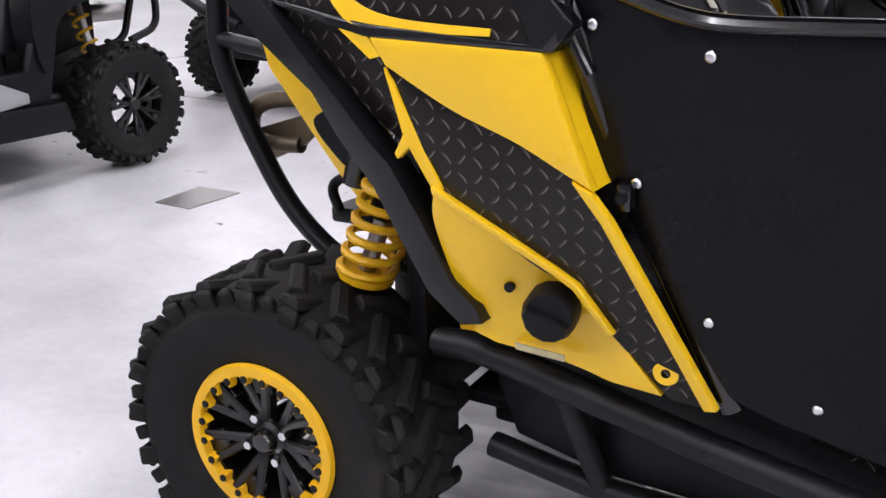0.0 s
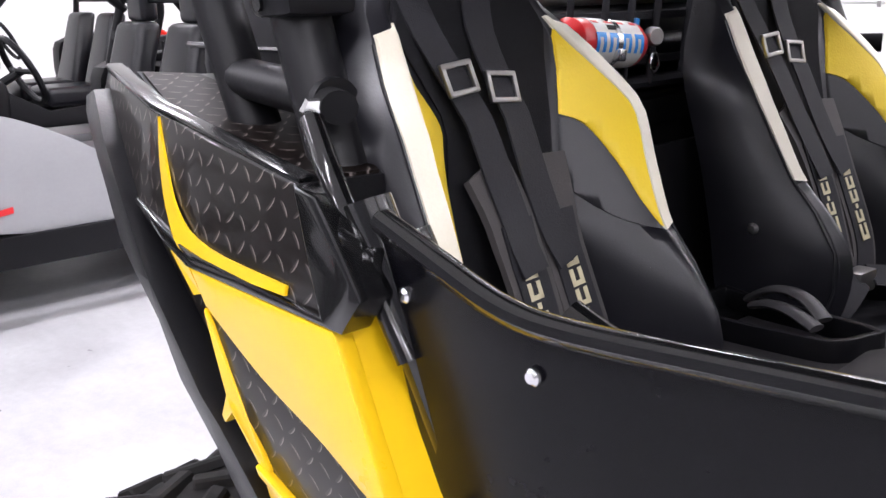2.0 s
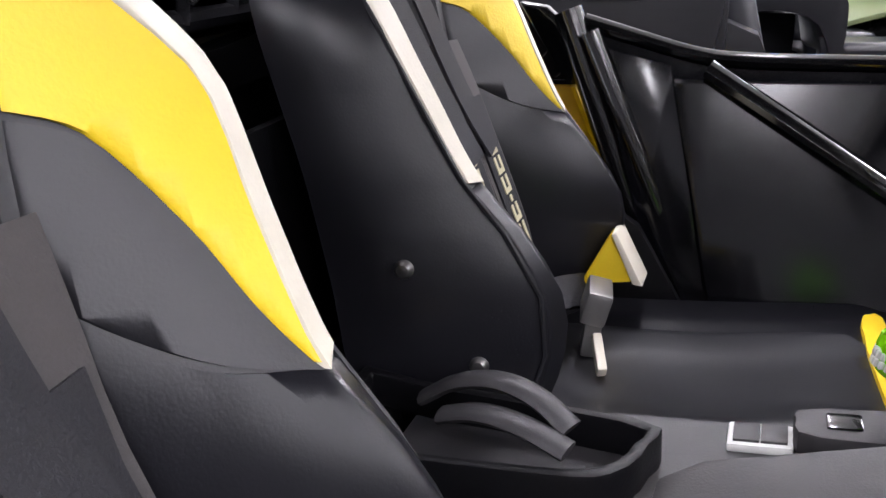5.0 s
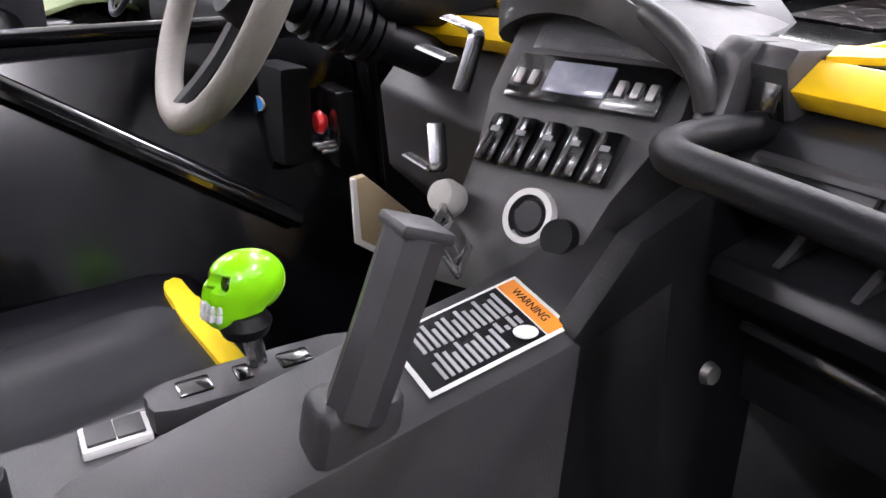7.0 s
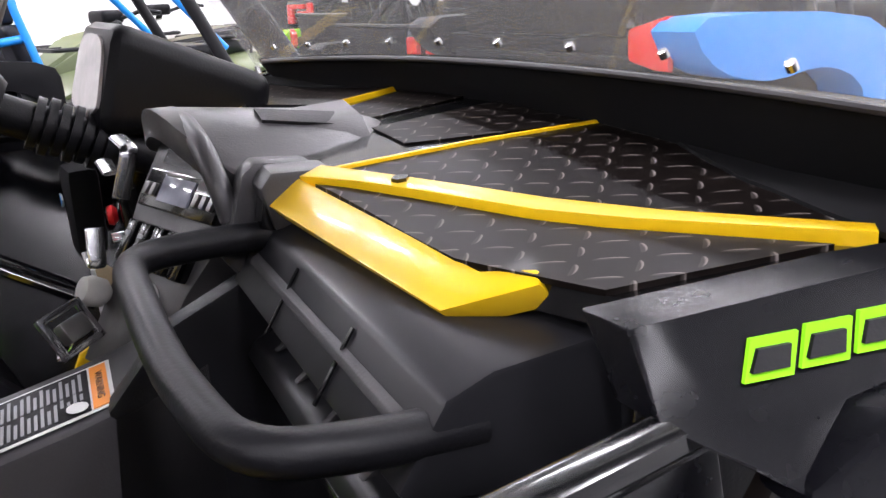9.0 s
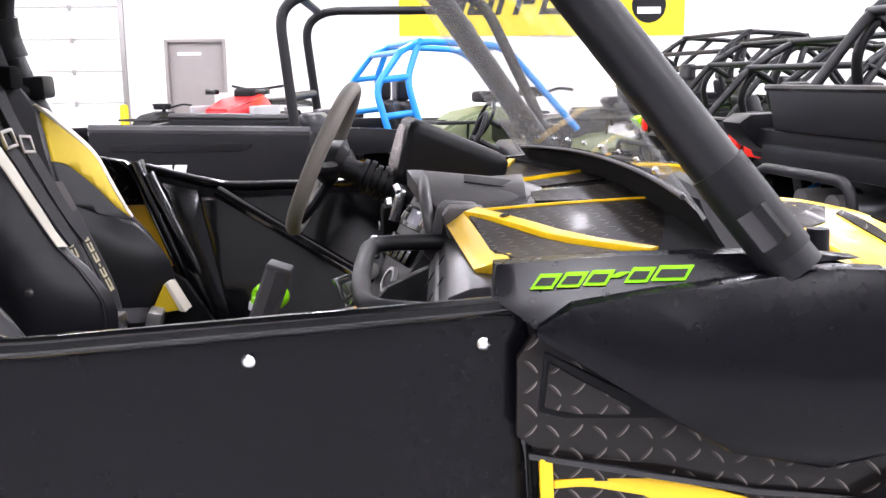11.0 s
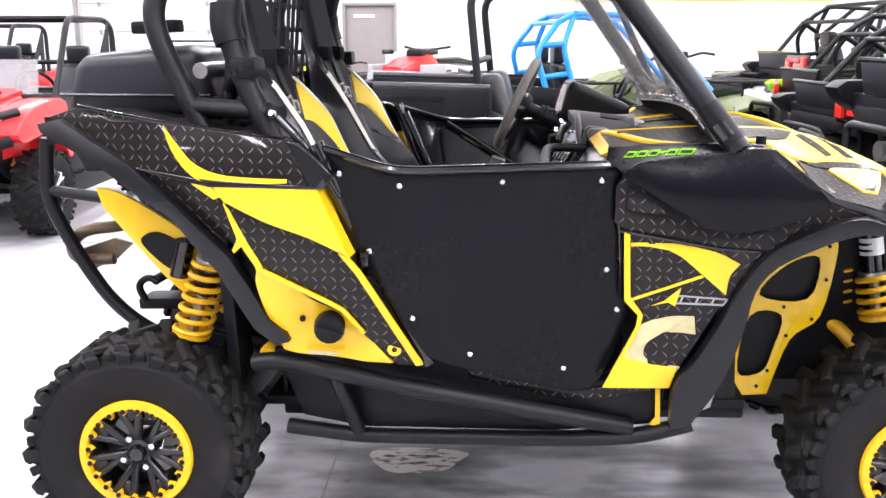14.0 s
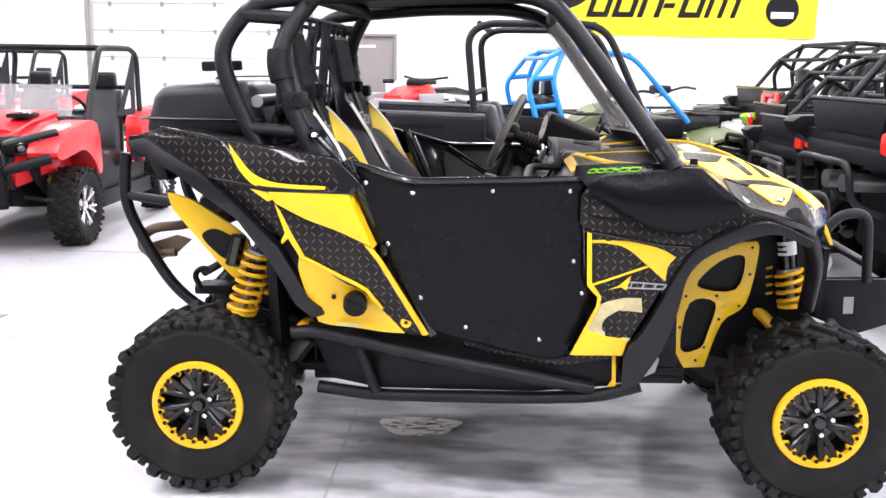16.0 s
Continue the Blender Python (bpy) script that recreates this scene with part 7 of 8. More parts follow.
part("stop_button", moved(lathe([(0, -0.018), (0.014, -0.016), (0.017, -0.008), (0.010, 0), (0, 0)], 18, "x"), Matrix.Translation((1.20, 1.36, 0.965))), RED, dash, "red push button")
part("button_plate", block(1.205, 1.235, 1.33, 1.41, 0.90, 1.01, 0.006), BLACK_GLOSS, dash)
for k in range(3):
    part("toggle", moved(lathe([(0, -0.02), (0.004, -0.02), (0.004, 0), (0, 0)], 10, "x"), Matrix.Translation((1.205, 1.345 + 0.02 * k, 0.925))), CHROME, dash)
part("knee_panel", prism([(1.148, 0.950), (1.165, 0.952), (1.228, 0.890), (1.226, 0.876), (1.197, 0.838), (1.151, 0.872)], 1.14, 1.154, 0.004), paint("faded_tan_plastic", (0.46, 0.36, 0.22), 0.5, vary=0.2), dash, "faded tan knee panel")
part("knee_edge", prism([(1.145, 0.952), (1.151, 0.952), (1.154, 0.873), (1.200, 0.840), (1.196, 0.834), (1.146, 0.870)], 1.135, 1.142, 0.001), WHITE, dash)
part("knee_stripe", prism([(1.115, 0.890), (1.132, 0.898), (1.138, 0.886), (1.105, 0.824), (1.084, 0.829)], 1.00, 1.012, 0.003), YELLOW, dash)
part("knee_stay", tube([(1.12, 1.006, 0.885), (1.26, 1.006, 0.95)], 0.006, 0, 8), BLACK_PLASTIC, dash)
part("console_side", prism([(1.225, 0.46), (1.62, 0.46), (1.62, 0.92), (1.33, 0.93), (1.262, 0.985), (1.225, 0.96)], N0 + 0.004, N0 + 0.016, 0.003), GREY_PLASTIC, dash, "dark footwell side panel")
for p in ((1.255, 0.655, 0.904),):
    part("trim_bolt", lathe([(0, -0.006), (0.008, -0.005), (0.010, 0.002), (0, 0.002)], 14), STEEL, dash, at=Matrix.Translation(p))
for y in (1.12, 1.26):
    p = part("pedal", block(1.52, 1.54, y - 0.035, y + 0.035, 0.52, 0.62, 0.008), BLACK_PLASTIC, buggy)
shroud = part("column_shroud", block(1.212, 1.262, 1.315, 1.435, 0.955, 1.095, 0.016, 2), MATTE, dash, "matt black column shroud", true=True)
part("column_badge", moved(lathe([(0, -0.0025), (0.015, -0.0025), (0.015, 0), (0, 0)], 20, "x"), Matrix.Translation((1.209, 1.38, 1.038)) @ Matrix.Diagonal((1, 1.25, 0.62, 1))), BLUE, shroud, "small blue oval badge", true=True)
part("badge_edge", moved(lathe([(0.0145, -0.003), (0.0170, -0.003), (0.0170, 0), (0.0145, 0)], 20, "x"), Matrix.Translation((1.209, 1.38, 1.038)) @ Matrix.Diagonal((1, 1.25, 0.62, 1))), SILVER, shroud, true=True)


# ---------------------------------------------------------------- the other machines
TYRE_S = tyre_mesh(0.33, 0.22, 0.165, 16, 3)
RIM_CHROME = rim_mesh(0.165, 0.09, CHROME)
RIM_DARK = rim_mesh(0.165, 0.09, RIMBLACK)
SPOKES = {RIM_CHROME: (6, spoke_mesh(0.165, CHROME)), RIM_DARK: (7, spoke_mesh(0.165, RIMBLACK))}


TYRE_BARE = tyre_mesh(0.33, 0.22, 0.165, 16, 3, with_lugs=False)
LUGS_S = [link_mesh("tread_lug", lug_block(row[2], row[3], 0.97), RUBBER, 30) for row in lug_rows(0.33, 0.22)]


def simple_wheel(parent, m, rim, close=False):
    w = part("wheel", rim, None, parent, at=m)
    part("tyre", TYRE_BARE if close else TYRE_S, None, w)
    rnd = random.Random(3)
    for i in range(16 if close else 0):
        for row, mesh in zip(lug_rows(0.33, 0.22), LUGS_S):
            part("tread_lug", mesh, None, w, at=lug_at(row, i, 16, rnd))
    n, spoke = SPOKES[rim]
    for i in range(n):
        part("spoke", spoke, None, w, at=pose(0, 0, 0, 0, i * 360 / n, 0))
    return w


def local_panel(name, outline, y, thick, material, parent, label="", bevel=0.004, sides=(-1, 1), slope=0.0):
    for s in sides:
        bm = skin(outline, lambda u, v: Vector((u, s * (y - slope * v), v)), lambda u, v: Vector((u, s * (y - thick - slope * v), v)), 0, bevel)
        part(name, bm, material, parent, label)


def loft(name, sections, material, parent, label="", bevel=0.01):
    """A closed body through rectangular sections: x, half width, bottom, top."""
    bm = bmesh.new()
    rings = []
    for x, w, a, b in sections:
        rings.append([bm.verts.new(p) for p in ((x, -w, a), (x, w, a), (x, w, (a + 2 * b) / 3), (x, w * 0.86, b), (x, -w * 0.86, b), (x, -w, (a + 2 * b) / 3))])
    for A, B in zip(rings, rings[1:]):
        for k in range(6):
            bm.faces.new((A[k], A[(k + 1) % 6], B[(k + 1) % 6], B[k]))
    bm.faces.new(rings[0][::-1])
    bm.faces.new(rings[-1])
    bmesh.ops.recalc_face_normals(bm, faces=bm.faces)
    bmesh.ops.bevel(bm, geom=[e for e in bm.edges if e.calc_face_angle(0) > 0.25], offset=bevel, segments=2, affect="EDGES")
    return part(name, bm, material, parent, label)


def machine(name, m, label, body, cage, rim, style, trim=None, springs=YELLOW_PC, group="parked off-road machines", left=None, close=False, lamps=(-1, 1), step=None, nose=1.0, tall=1.0, braced=True):
    """A side-by-side built round its own middle; its nose points along +x."""
    o = thing(name, m, label, "off-road vehicle", group)
    trim = trim or body
    T, WB = 0.66, 1.0
    for x in (-WB, WB):
        simple_wheel(o, pose(x, -T - 0.10, 0.33, 0, 11 * x, 0), rim, close)
        simple_wheel(o, pose(x, T + 0.10, 0.33, 0, 17 * x, 180), rim, close)
    loft("chassis", [(-1.15, 0.30, 0.34, 0.62), (-0.5, 0.52, 0.26, 0.50), (0.6, 0.52, 0.26, 0.50), (1.2, 0.28, 0.34, 0.70)], BLACK_PLASTIC, o)
    loft("hood", [(0.62, 0.50, 0.60, 1.02 if nose == 1 else 0.90), (0.95, 0.52, 0.60, 1.00 * nose), (1.25, 0.46, 0.56, 0.90 * nose), (1.42, 0.34, 0.50, 0.76 * nose)], body, o, bevel=0.03)
    local_panel("front_fender", smoothed([(x, z * nose) for x, z in ((0.55, 0.62), (0.62, 0.98), (0.95, 1.00), (1.30, 0.92), (1.44, 0.80), (1.36, 0.74), (1.15, 0.76), (0.90, 0.78), (0.70, 0.66), (0.62, 0.55))], 3), 0.72, 0.24, body, o)
    local_panel("rear_fender", smoothed([(-0.50, 0.55), (-0.62, 0.80), (-0.85, 0.88), (-1.15, 0.86), (-1.42, 0.92), (-1.46, 1.06), (-0.60, 1.02), (-0.46, 0.85)], 3), 0.72, 0.16, trim, o, sides=(-1,))
    local_panel("rear_fender", smoothed([(-0.50, 0.55), (-0.62, 0.80), (-0.85, 0.88), (-1.15, 0.86), (-1.42, 0.92), (-1.46, 1.06), (-0.60, 1.02), (-0.46, 0.85)], 3), 0.72, 0.16, left or trim, o, sides=(1,))
    local_panel("side_panel", [(-0.52, 0.40), (0.60, 0.40), (0.66, 0.62), (0.56, 0.78), (0.10, 0.52), (-0.42, 0.56), (-0.50, 0.80), (-0.60, 0.72)], 0.70, 0.05, step or trim, o)
    local_panel("sill", [(-0.62, 0.26), (0.66, 0.26), (0.70, 0.40), (-0.58, 0.40)], 0.74, 0.10, BLACK_PLASTIC, o)
    for s in (-1, 1):
        part("headlamp", moved(block(-0.05, 0.05, -0.10, 0.10, -0.035, 0.035, 0.02, 2), pose(1.36, s * 0.36, 0.86 * nose, 0, 35, s * 22)), DARKGLASS, o, "clear headlamp")
        part("lamp_frame", moved(block(-0.055, 0.03, -0.13, 0.13, -0.055, 0.055, 0.02, 2), pose(1.35, s * 0.36, 0.85 * nose, 0, 35, s * 22)), BLACK_GLOSS, o)
        if s in lamps:
            part("tail_lamp", moved(block(-0.02, 0.03, -0.07, 0.07, -0.09, 0.09, 0.02, 2, lambda c: setattr(c, "z", c.z * (1.0 if c.y * s > 0 else 0.55))), pose(-1.47, s * 0.52, 0.98, 0, 0, -s * 14)), REDLENS, o, "red tail lamp")
        st = part("seat", block(-0.42, 0.05, s * 0.32 - 0.22, s * 0.32 + 0.22, 0.52, 0.68, 0.05, 3), VINYL, o)
        part("backrest", block(-0.52, -0.38, s * 0.32 - 0.21, s * 0.32 + 0.21, 0.62, 1.24, 0.05, 3, lambda c: (setattr(c, "x", c.x - 0.28 * (c.z - 0.62)), setattr(c, "y", s * 0.32 + (c.y - s * 0.32) * (0.75 if c.z > 1 else 1)))), VINYL, st)
        if style != "utility" or close:
            part("headrest", block(-0.70, -0.60, s * 0.32 - 0.10, s * 0.32 + 0.10, 1.24, 1.40, 0.03, 3), VINYL, st)
        for x, z0, z1 in ((-0.98, 0.86, 0.45), (1.05, 0.84, 0.45)):
            sp = part("shock_absorber", tube([(x, s * 0.36, z0), (x, s * 0.50, z1)], 0.022, 0, 10), STEEL, o)
            part("spring", coil((x, s * 0.37, z0 - 0.06), (x, s * 0.49, z1 + 0.03), 0.045, 0.009, 5, 10), springs, sp)
        part("suspension_arm", tube([(0.8, s * 0.26, 0.42), (1.0, s * 0.62, 0.34), (1.15, s * 0.26, 0.42)], 0.02, 0.05, 8), TUBE, o)
        part("trailing_arm", tube([(-0.55, s * 0.45, 0.40), (-1.0, s * 0.58, 0.34)], 0.03, 0, 8), TUBE, o)
    part("cargo_bed", block(-1.42, -0.66, -0.60, 0.60, 0.92, 1.0, 0.02), BLACK_PLASTIC, o)
    part("tail_plate", block(-1.44, -1.38, -0.50, 0.50, 0.84, 0.94, 0.02), BLACK_PLASTIC, o)
    part("engine", block(-1.18, -0.6, -0.26, 0.26, 0.42, 0.84, 0.05), BLACK_PLASTIC, o)
    part("dashboard", block(0.38, 0.68, -0.58, 0.58, 0.84, 1.04, 0.05, 3), BLACK_PLASTIC, o)
    c, u = Vector((0.24, 0.32, 1.06)), Vector((0.42, 0, 0.907))
    sw = part("steering_wheel", tube([c + u * 0.16 * math.cos(a) + Vector((0, 0.16 * math.sin(a), 0)) for a in [k * math.pi / 12 for k in range(24)]], 0.015, 0, 8, True), BLACK_PLASTIC, o)
    part("column", tube([c, c + Vector((0.26, 0, -0.14))], 0.02, 0, 8), BLACK_PLASTIC, sw)
    part("spoke", tube([c + Vector((0, 0.15, 0)), c + Vector((0.03, 0, 0)), c - Vector((0, 0.15, 0))], 0.012, 0.02, 8), BLACK_PLASTIC, sw)
    part("front_bumper", tube([(1.40, -0.34, 0.52), (1.52, -0.34, 0.66), (1.50, -0.30, 0.84), (1.50, 0.30, 0.84), (1.52, 0.34, 0.66), (1.40, 0.34, 0.52)], 0.024, 0.08, 10), TUBE, o)
    part("bumper_plate", block(1.36, 1.46, -0.24, 0.24, 0.50, 0.72, 0.03), BLACK_PLASTIC, o)
    part("rear_bumper", tube([(-1.36, -0.32, 0.60), (-1.56, -0.32, 0.66), (-1.58, -0.30, 0.86), (-1.58, 0.30, 0.86), (-1.56, 0.32, 0.66), (-1.36, 0.32, 0.60)], 0.022, 0.08, 10), TUBE, o)
    if style == "sport":
        # a shallow tray with a tailgate, open frame below
        part("tailgate", block(-1.46, -1.42, -0.44, 0.44, 1.0, 1.17, 0.012, 2, lambda c: setattr(c, "y", c.y * (0.86 if c.z < 1.1 else 1))), BLACK_PLASTIC, o, "black plastic tailgate")
        part("tray_floor", block(-1.42, -0.80, -0.42, 0.42, 1.0, 1.03, 0.01), BLACK_PLASTIC, o)
        part("tailgate_rail", tube([(-1.45, -0.46, 1.175), (-1.45, 0.46, 1.175)], 0.016, 0, 8), BLACK_GLOSS, o)
        for s in (-1, 1):
            part("tray_side", block(-1.42, -0.80, s * 0.43 - 0.015, s * 0.43 + 0.015, 1.0, 1.12, 0.008), BLACK_PLASTIC, o)
            part("frame_tube", tube([(-1.36, s * 0.40, 0.98), (-1.30, s * 0.34, 0.62), (-0.70, s * 0.36, 0.45)], 0.020, 0.06, 8), TUBE, o)
            part("exhaust", moved(lathe([(0, -0.16), (0.045, -0.16), (0.05, -0.14), (0.05, 0.12), (0, 0.12)], 16), pose(-1.38, s * 0.10, 0.74, 0, 0, 90)), STEEL, o)
    if style == "utility":
        hoops = [[(0.58, 0.62, 1.0), (0.22, 0.60, 1.80), (0.10, 0.58, 1.87), (-0.62, 0.58, 1.87), (-0.74, 0.60, 1.78), (-0.66, 0.64, 0.98)]]
        xs = ((0.12, 1.865), (-0.66, 1.865), (-0.70, 1.35))
    else:
        hoops = [[(0.72, 0.56, 1.0), (0.18, 0.54, 1.58), (0.05, 0.53, 1.65), (-0.55, 0.53, 1.68), (-0.85, 0.55, 1.50), (-1.25, 0.58, 1.02)], [(-0.55, 0.53, 1.68), (-0.66, 0.58, 1.40), (-0.55, 0.62, 0.98)], [(-0.85, 0.55, 1.50), (-0.66, 0.58, 1.40)], [(-0.20, 0.53, 1.67), (-0.66, 0.58, 1.30)], [(-0.70, 0.54, 1.60), (-0.90, 0.58, 1.34), (-0.80, 0.62, 0.98)], [(-0.57, 0.57, 1.16), (-0.84, 0.60, 1.13)]]
        xs = ((0.08, 1.64), (-0.55, 1.68), (-0.85, 1.50), (-0.66, 1.36))
        if not braced:
            hoops = [hoops[0][:4] + [(-0.70, 0.54, 1.60)], hoops[1], hoops[4], hoops[5], [(-0.65, 0.58, 1.42), (-0.85, 0.57, 1.40)]]
            xs = ((0.08, 1.64), (-0.55, 1.68), (-0.70, 1.60))
    for h in hoops:
        for s in (-1, 1):
            part("cage_tube", tube([(x, s * y, 1 + (z - 1) * tall) for x, y, z in h], 0.026, 0.10, 10), cage, o)
    for x, z in xs:
        part("cage_cross_tube", tube([(x, -0.57, 1 + (z - 1) * tall), (x, 0.57, 1 + (z - 1) * tall)], 0.023, 0, 10), cage, o)
    return o


red = machine("red_side_by_side", pose(-3.04, 5.47, 0, 0, 0, -89), "red utility side-by-side with black cage and chrome wheels", RED, TUBE, RIM_CHROME, "utility", trim=RED, close=True, step=BLACK_PLASTIC, tall=0.72)
loft("hood_rise", [(0.60, 0.42, 0.98, 1.09), (0.85, 0.38, 0.96, 1.05), (1.20, 0.26, 0.88, 0.95)], RED, red, bevel=0.03)
part("grille", skin(smoothed([(-0.30, 0.70), (0.30, 0.70), (0.34, 0.78), (0.20, 0.83), (-0.20, 0.83), (-0.34, 0.78)], 3), lambda u, v: Vector((1.475 - 0.45 * (v - 0.70) - 0.5 * u * u, u, v)), lambda u, v: Vector((1.40 - 0.45 * (v - 0.70), u, v)), 0, 0.004), BLACK_PLASTIC, red, "black grille")
for k in range(4):
    part("grille_slat", tube([(1.470 - 0.5 * u * u - 0.013 * k, u, 0.725 + 0.028 * k) for u in (-0.26, -0.13, 0.0, 0.13, 0.26)], 0.008, 0, 6), BLACK_GLOSS, red)
for s in (-1, 1):
    lamp = Matrix.Translation((1.33, s * 0.47, 0.865)) @ pose(0, 0, 0, s * 10, 24, s * 34)
    cluster = part("headlamp_panel", moved(block(-0.04, 0.05, -0.21, 0.21, -0.085, 0.085, 0.025, 2, lambda c: setattr(c, "z", c.z * (0.60 if c.y * s < 0 else 1.0))), lamp), BLACK_PLASTIC, red, "dark headlamp cluster")
    for k in (-0.08, 0.07):
        part("lens_rim", moved(lathe([(0.030, 0.010), (0.046, 0.010), (0.050, 0.0), (0.030, 0.0)], 18, "x"), lamp @ Matrix.Translation((0.050, k, 0))), BLACK_GLOSS, cluster)
        part("lens", moved(lathe([(0, 0.006), (0.026, 0.004), (0.032, 0.0), (0, 0.0)], 18, "x"), lamp @ Matrix.Translation((0.052, k, 0))), STEEL, cluster)
    part("bumper_horn", tube([(1.50, s * 0.12, 0.58), (1.53, s * 0.40, 0.68), (1.42, s * 0.66, 0.76)], 0.040, 0.06, 10), BLACK_PLASTIC, red)
    part("bumper_post", tube([(1.53, s * 0.30, 0.40), (1.55, s * 0.30, 0.70)], 0.045, 0, 10), BLACK_PLASTIC, red)
    part("hood_scoop", block(0.80, 1.02, s * 0.22 - 0.09, s * 0.22 + 0.09, 1.04, 1.075, 0.008), BLACK_PLASTIC, red)
    for k in range(3):
        part("scoop_slot", block(0.82 + 0.06 * k, 0.85 + 0.06 * k, s * 0.22 - 0.08, s * 0.22 + 0.08, 1.073, 1.080, 0.002), BLACK_GLOSS, red)
    part("hood_crease", tube([(0.70, s * 0.36, 1.035), (1.0, s * 0.34, 1.01), (1.30, s * 0.26, 0.905)], 0.014, 0.05, 8), RED, red)
    part("wheel_arch", skin(smoothed([(0.62, 0.50), (0.72, 0.74), (1.0, 0.82), (1.30, 0.74), (1.30, 0.60), (1.0, 0.40)], 3), lambda u, v: Vector((u, s * 0.47, v)), lambda u, v: Vector((u, s * 0.44, v)), 0), BLACK_PLASTIC, red, "black wheel arch lining")
part("bumper_plate", block(1.47, 1.53, -0.34, 0.34, 0.36, 0.60, 0.03, 2), BLACK_PLASTIC, red)
part("half_windscreen", skin([(-0.50, 1.02), (0.50, 1.02), (0.46, 1.30), (-0.46, 1.30)], lambda u, v: Vector((0.62 - (v - 1.0) * 0.5, u, v)), lambda u, v: Vector((0.624 - (v - 1.0) * 0.5, u, v)), 0), GLASS, red, "clear half windscreen")
for s in (-1, 1):
    part("side_net", skin([(-0.60, 1.00), (-0.10, 1.00), (-0.30, 1.20), (-0.62, 1.62)], lambda u, v: Vector((u, s * 0.62, v)), lambda u, v: Vector((u, s * 0.612, v)), 0, 0, holes=([(-0.50, 1.06), (-0.30, 1.06), (-0.50, 1.30)],)), WEBBING, red, "black side net")
silver = machine("silver_side_by_side", pose(-3.48, 1.55, 0, 0, 0, -95), "silver grey side-by-side with red stripes and black wheels", SILVER, TUBE, RIM_DARK, "sport", trim=BLACK_PLASTIC, close=True)
for s in (-1, 1):
    for z, x0, x1, mt in ((0.865, 0.62, 1.02, RED), (0.915, 0.58, 1.10, BLACK_GLOSS), (0.50, 0.48, 0.58, RED)):
        part("stripe", skin([(x0, z), (x1, z - 0.015), (x1, z + 0.012), (x0, z + 0.027)], lambda u, v: Vector((u, s * 0.724, v)), lambda u, v: Vector((u, s * 0.721, v))), mt, silver)
    part("half_door", skin(smoothed([(-0.40, 0.42), (0.58, 0.42), (0.62, 0.90), (0.30, 0.84), (-0.10, 0.60)], 3), lambda u, v: Vector((u, s * 0.715, v)), lambda u, v: Vector((u, s * 0.69, v)), 0, 0.004), SILVER, silver, "silver half door")

# the black utility machine close behind the buggy
dark = machine("utility_side_by_side", pose(1.64, 4.10, 0, 0, 0, -4), "black utility side-by-side with a long cargo box", BLACK_PLASTIC, TUBE, RIM_DARK, "utility", nose=0.86, tall=0.92)
for s in (-1, 1):
    part("box_side", skin([(-1.62, 0.78), (-0.66, 0.78), (-0.60, 1.155), (-1.60, 1.175)], lambda u, v: Vector((u, s * 0.76, v)), lambda u, v: Vector((u, s * 0.70, v)), 0, 0.012), BLACK_PLASTIC, dark, "black cargo box side")
    part("box_rail", tube([(-1.60, s * 0.74, 1.19), (-0.60, s * 0.74, 1.17)], 0.022, 0, 8), GREY_PLASTIC, dark)
    part("box_groove", skin([(-1.50, 1.085), (-0.90, 1.085), (-0.86, 1.12), (-1.50, 1.12)], lambda u, v: Vector((u, s * 0.768, v)), lambda u, v: Vector((u, s * 0.755, v)), 0, 0.003), BLACK_PLASTIC, dark)
    for k in range(5):
        part("lettering_bar", skin([(-1.50 + k * 0.068, 0.98), (-1.445 + k * 0.068, 0.98), (-1.435 + k * 0.068, 1.025), (-1.49 + k * 0.068, 1.025)], lambda u, v: Vector((u, s * 0.7665, v)), lambda u, v: Vector((u, s * 0.762, v)), 0), WHITE, dark)
part("box_floor", block(-1.60, -0.62, -0.72, 0.72, 0.86, 0.90, 0.01), BLACK_PLASTIC, dark)
part("tailgate", block(-1.64, -1.58, -0.74, 0.74, 0.80, 1.16, 0.02), BLACK_PLASTIC, dark)
part("box_front", block(-0.66, -0.60, -0.74, 0.74, 0.80, 1.16, 0.02), BLACK_PLASTIC, dark)
blue = machine("blue_caged_side_by_side", pose(2.20, 6.70, 0, 0, 0, 9), "black side-by-side with a bright blue roll cage", BLACK_PLASTIC, BLUE, RIM_DARK, "sport", trim=BLACK_PLASTIC, nose=0.74, braced=False)
# the row at the other side, tails towards the aisle
WIDE = Matrix.Diagonal((1.0, 1.22, 1.14, 1))
machine("sport_side_by_side", pose(4.67, 2.95, 0, 0, 0, 3) @ WIDE, "black and blue sport side-by-side with blue springs", BLACK_PLASTIC, TUBE, RIM_DARK, "sport", trim=BLUE, springs=BLUE, left=BLACK_PLASTIC, close=True, lamps=(-1,))
LOW = Matrix.Diagonal((1.0, 1.20, 0.97, 1))
mB = machine("sport_side_by_side", pose(4.87, 4.75, 0, 0, 0, 3) @ LOW, "black sport side-by-side parked nose in", BLACK_PLASTIC, TUBE, RIM_DARK, "sport", springs=BLUE, lamps=())
for y, z, w, h in ((-0.34, 1.04, 0.045, 0.085), (-0.43, 1.105, 0.13, 0.022), (-0.55, 1.025, 0.095, 0.045), (-0.64, 1.06, 0.040, 0.080)):
    part("tail_lamp", block(-1.50, -1.45, y - w, y + w, z - h, z + h, 0.012, 2), REDLENS, mB, "red tail lamp")
part("lamp_housing", block(-1.475, -1.44, -0.72, -0.27, 0.92, 1.16, 0.02, 2), BLACK_GLOSS, mB)
copy_thing(mB, pose(5.9, 9.3, 0, 0, 0, 3) @ WIDE)
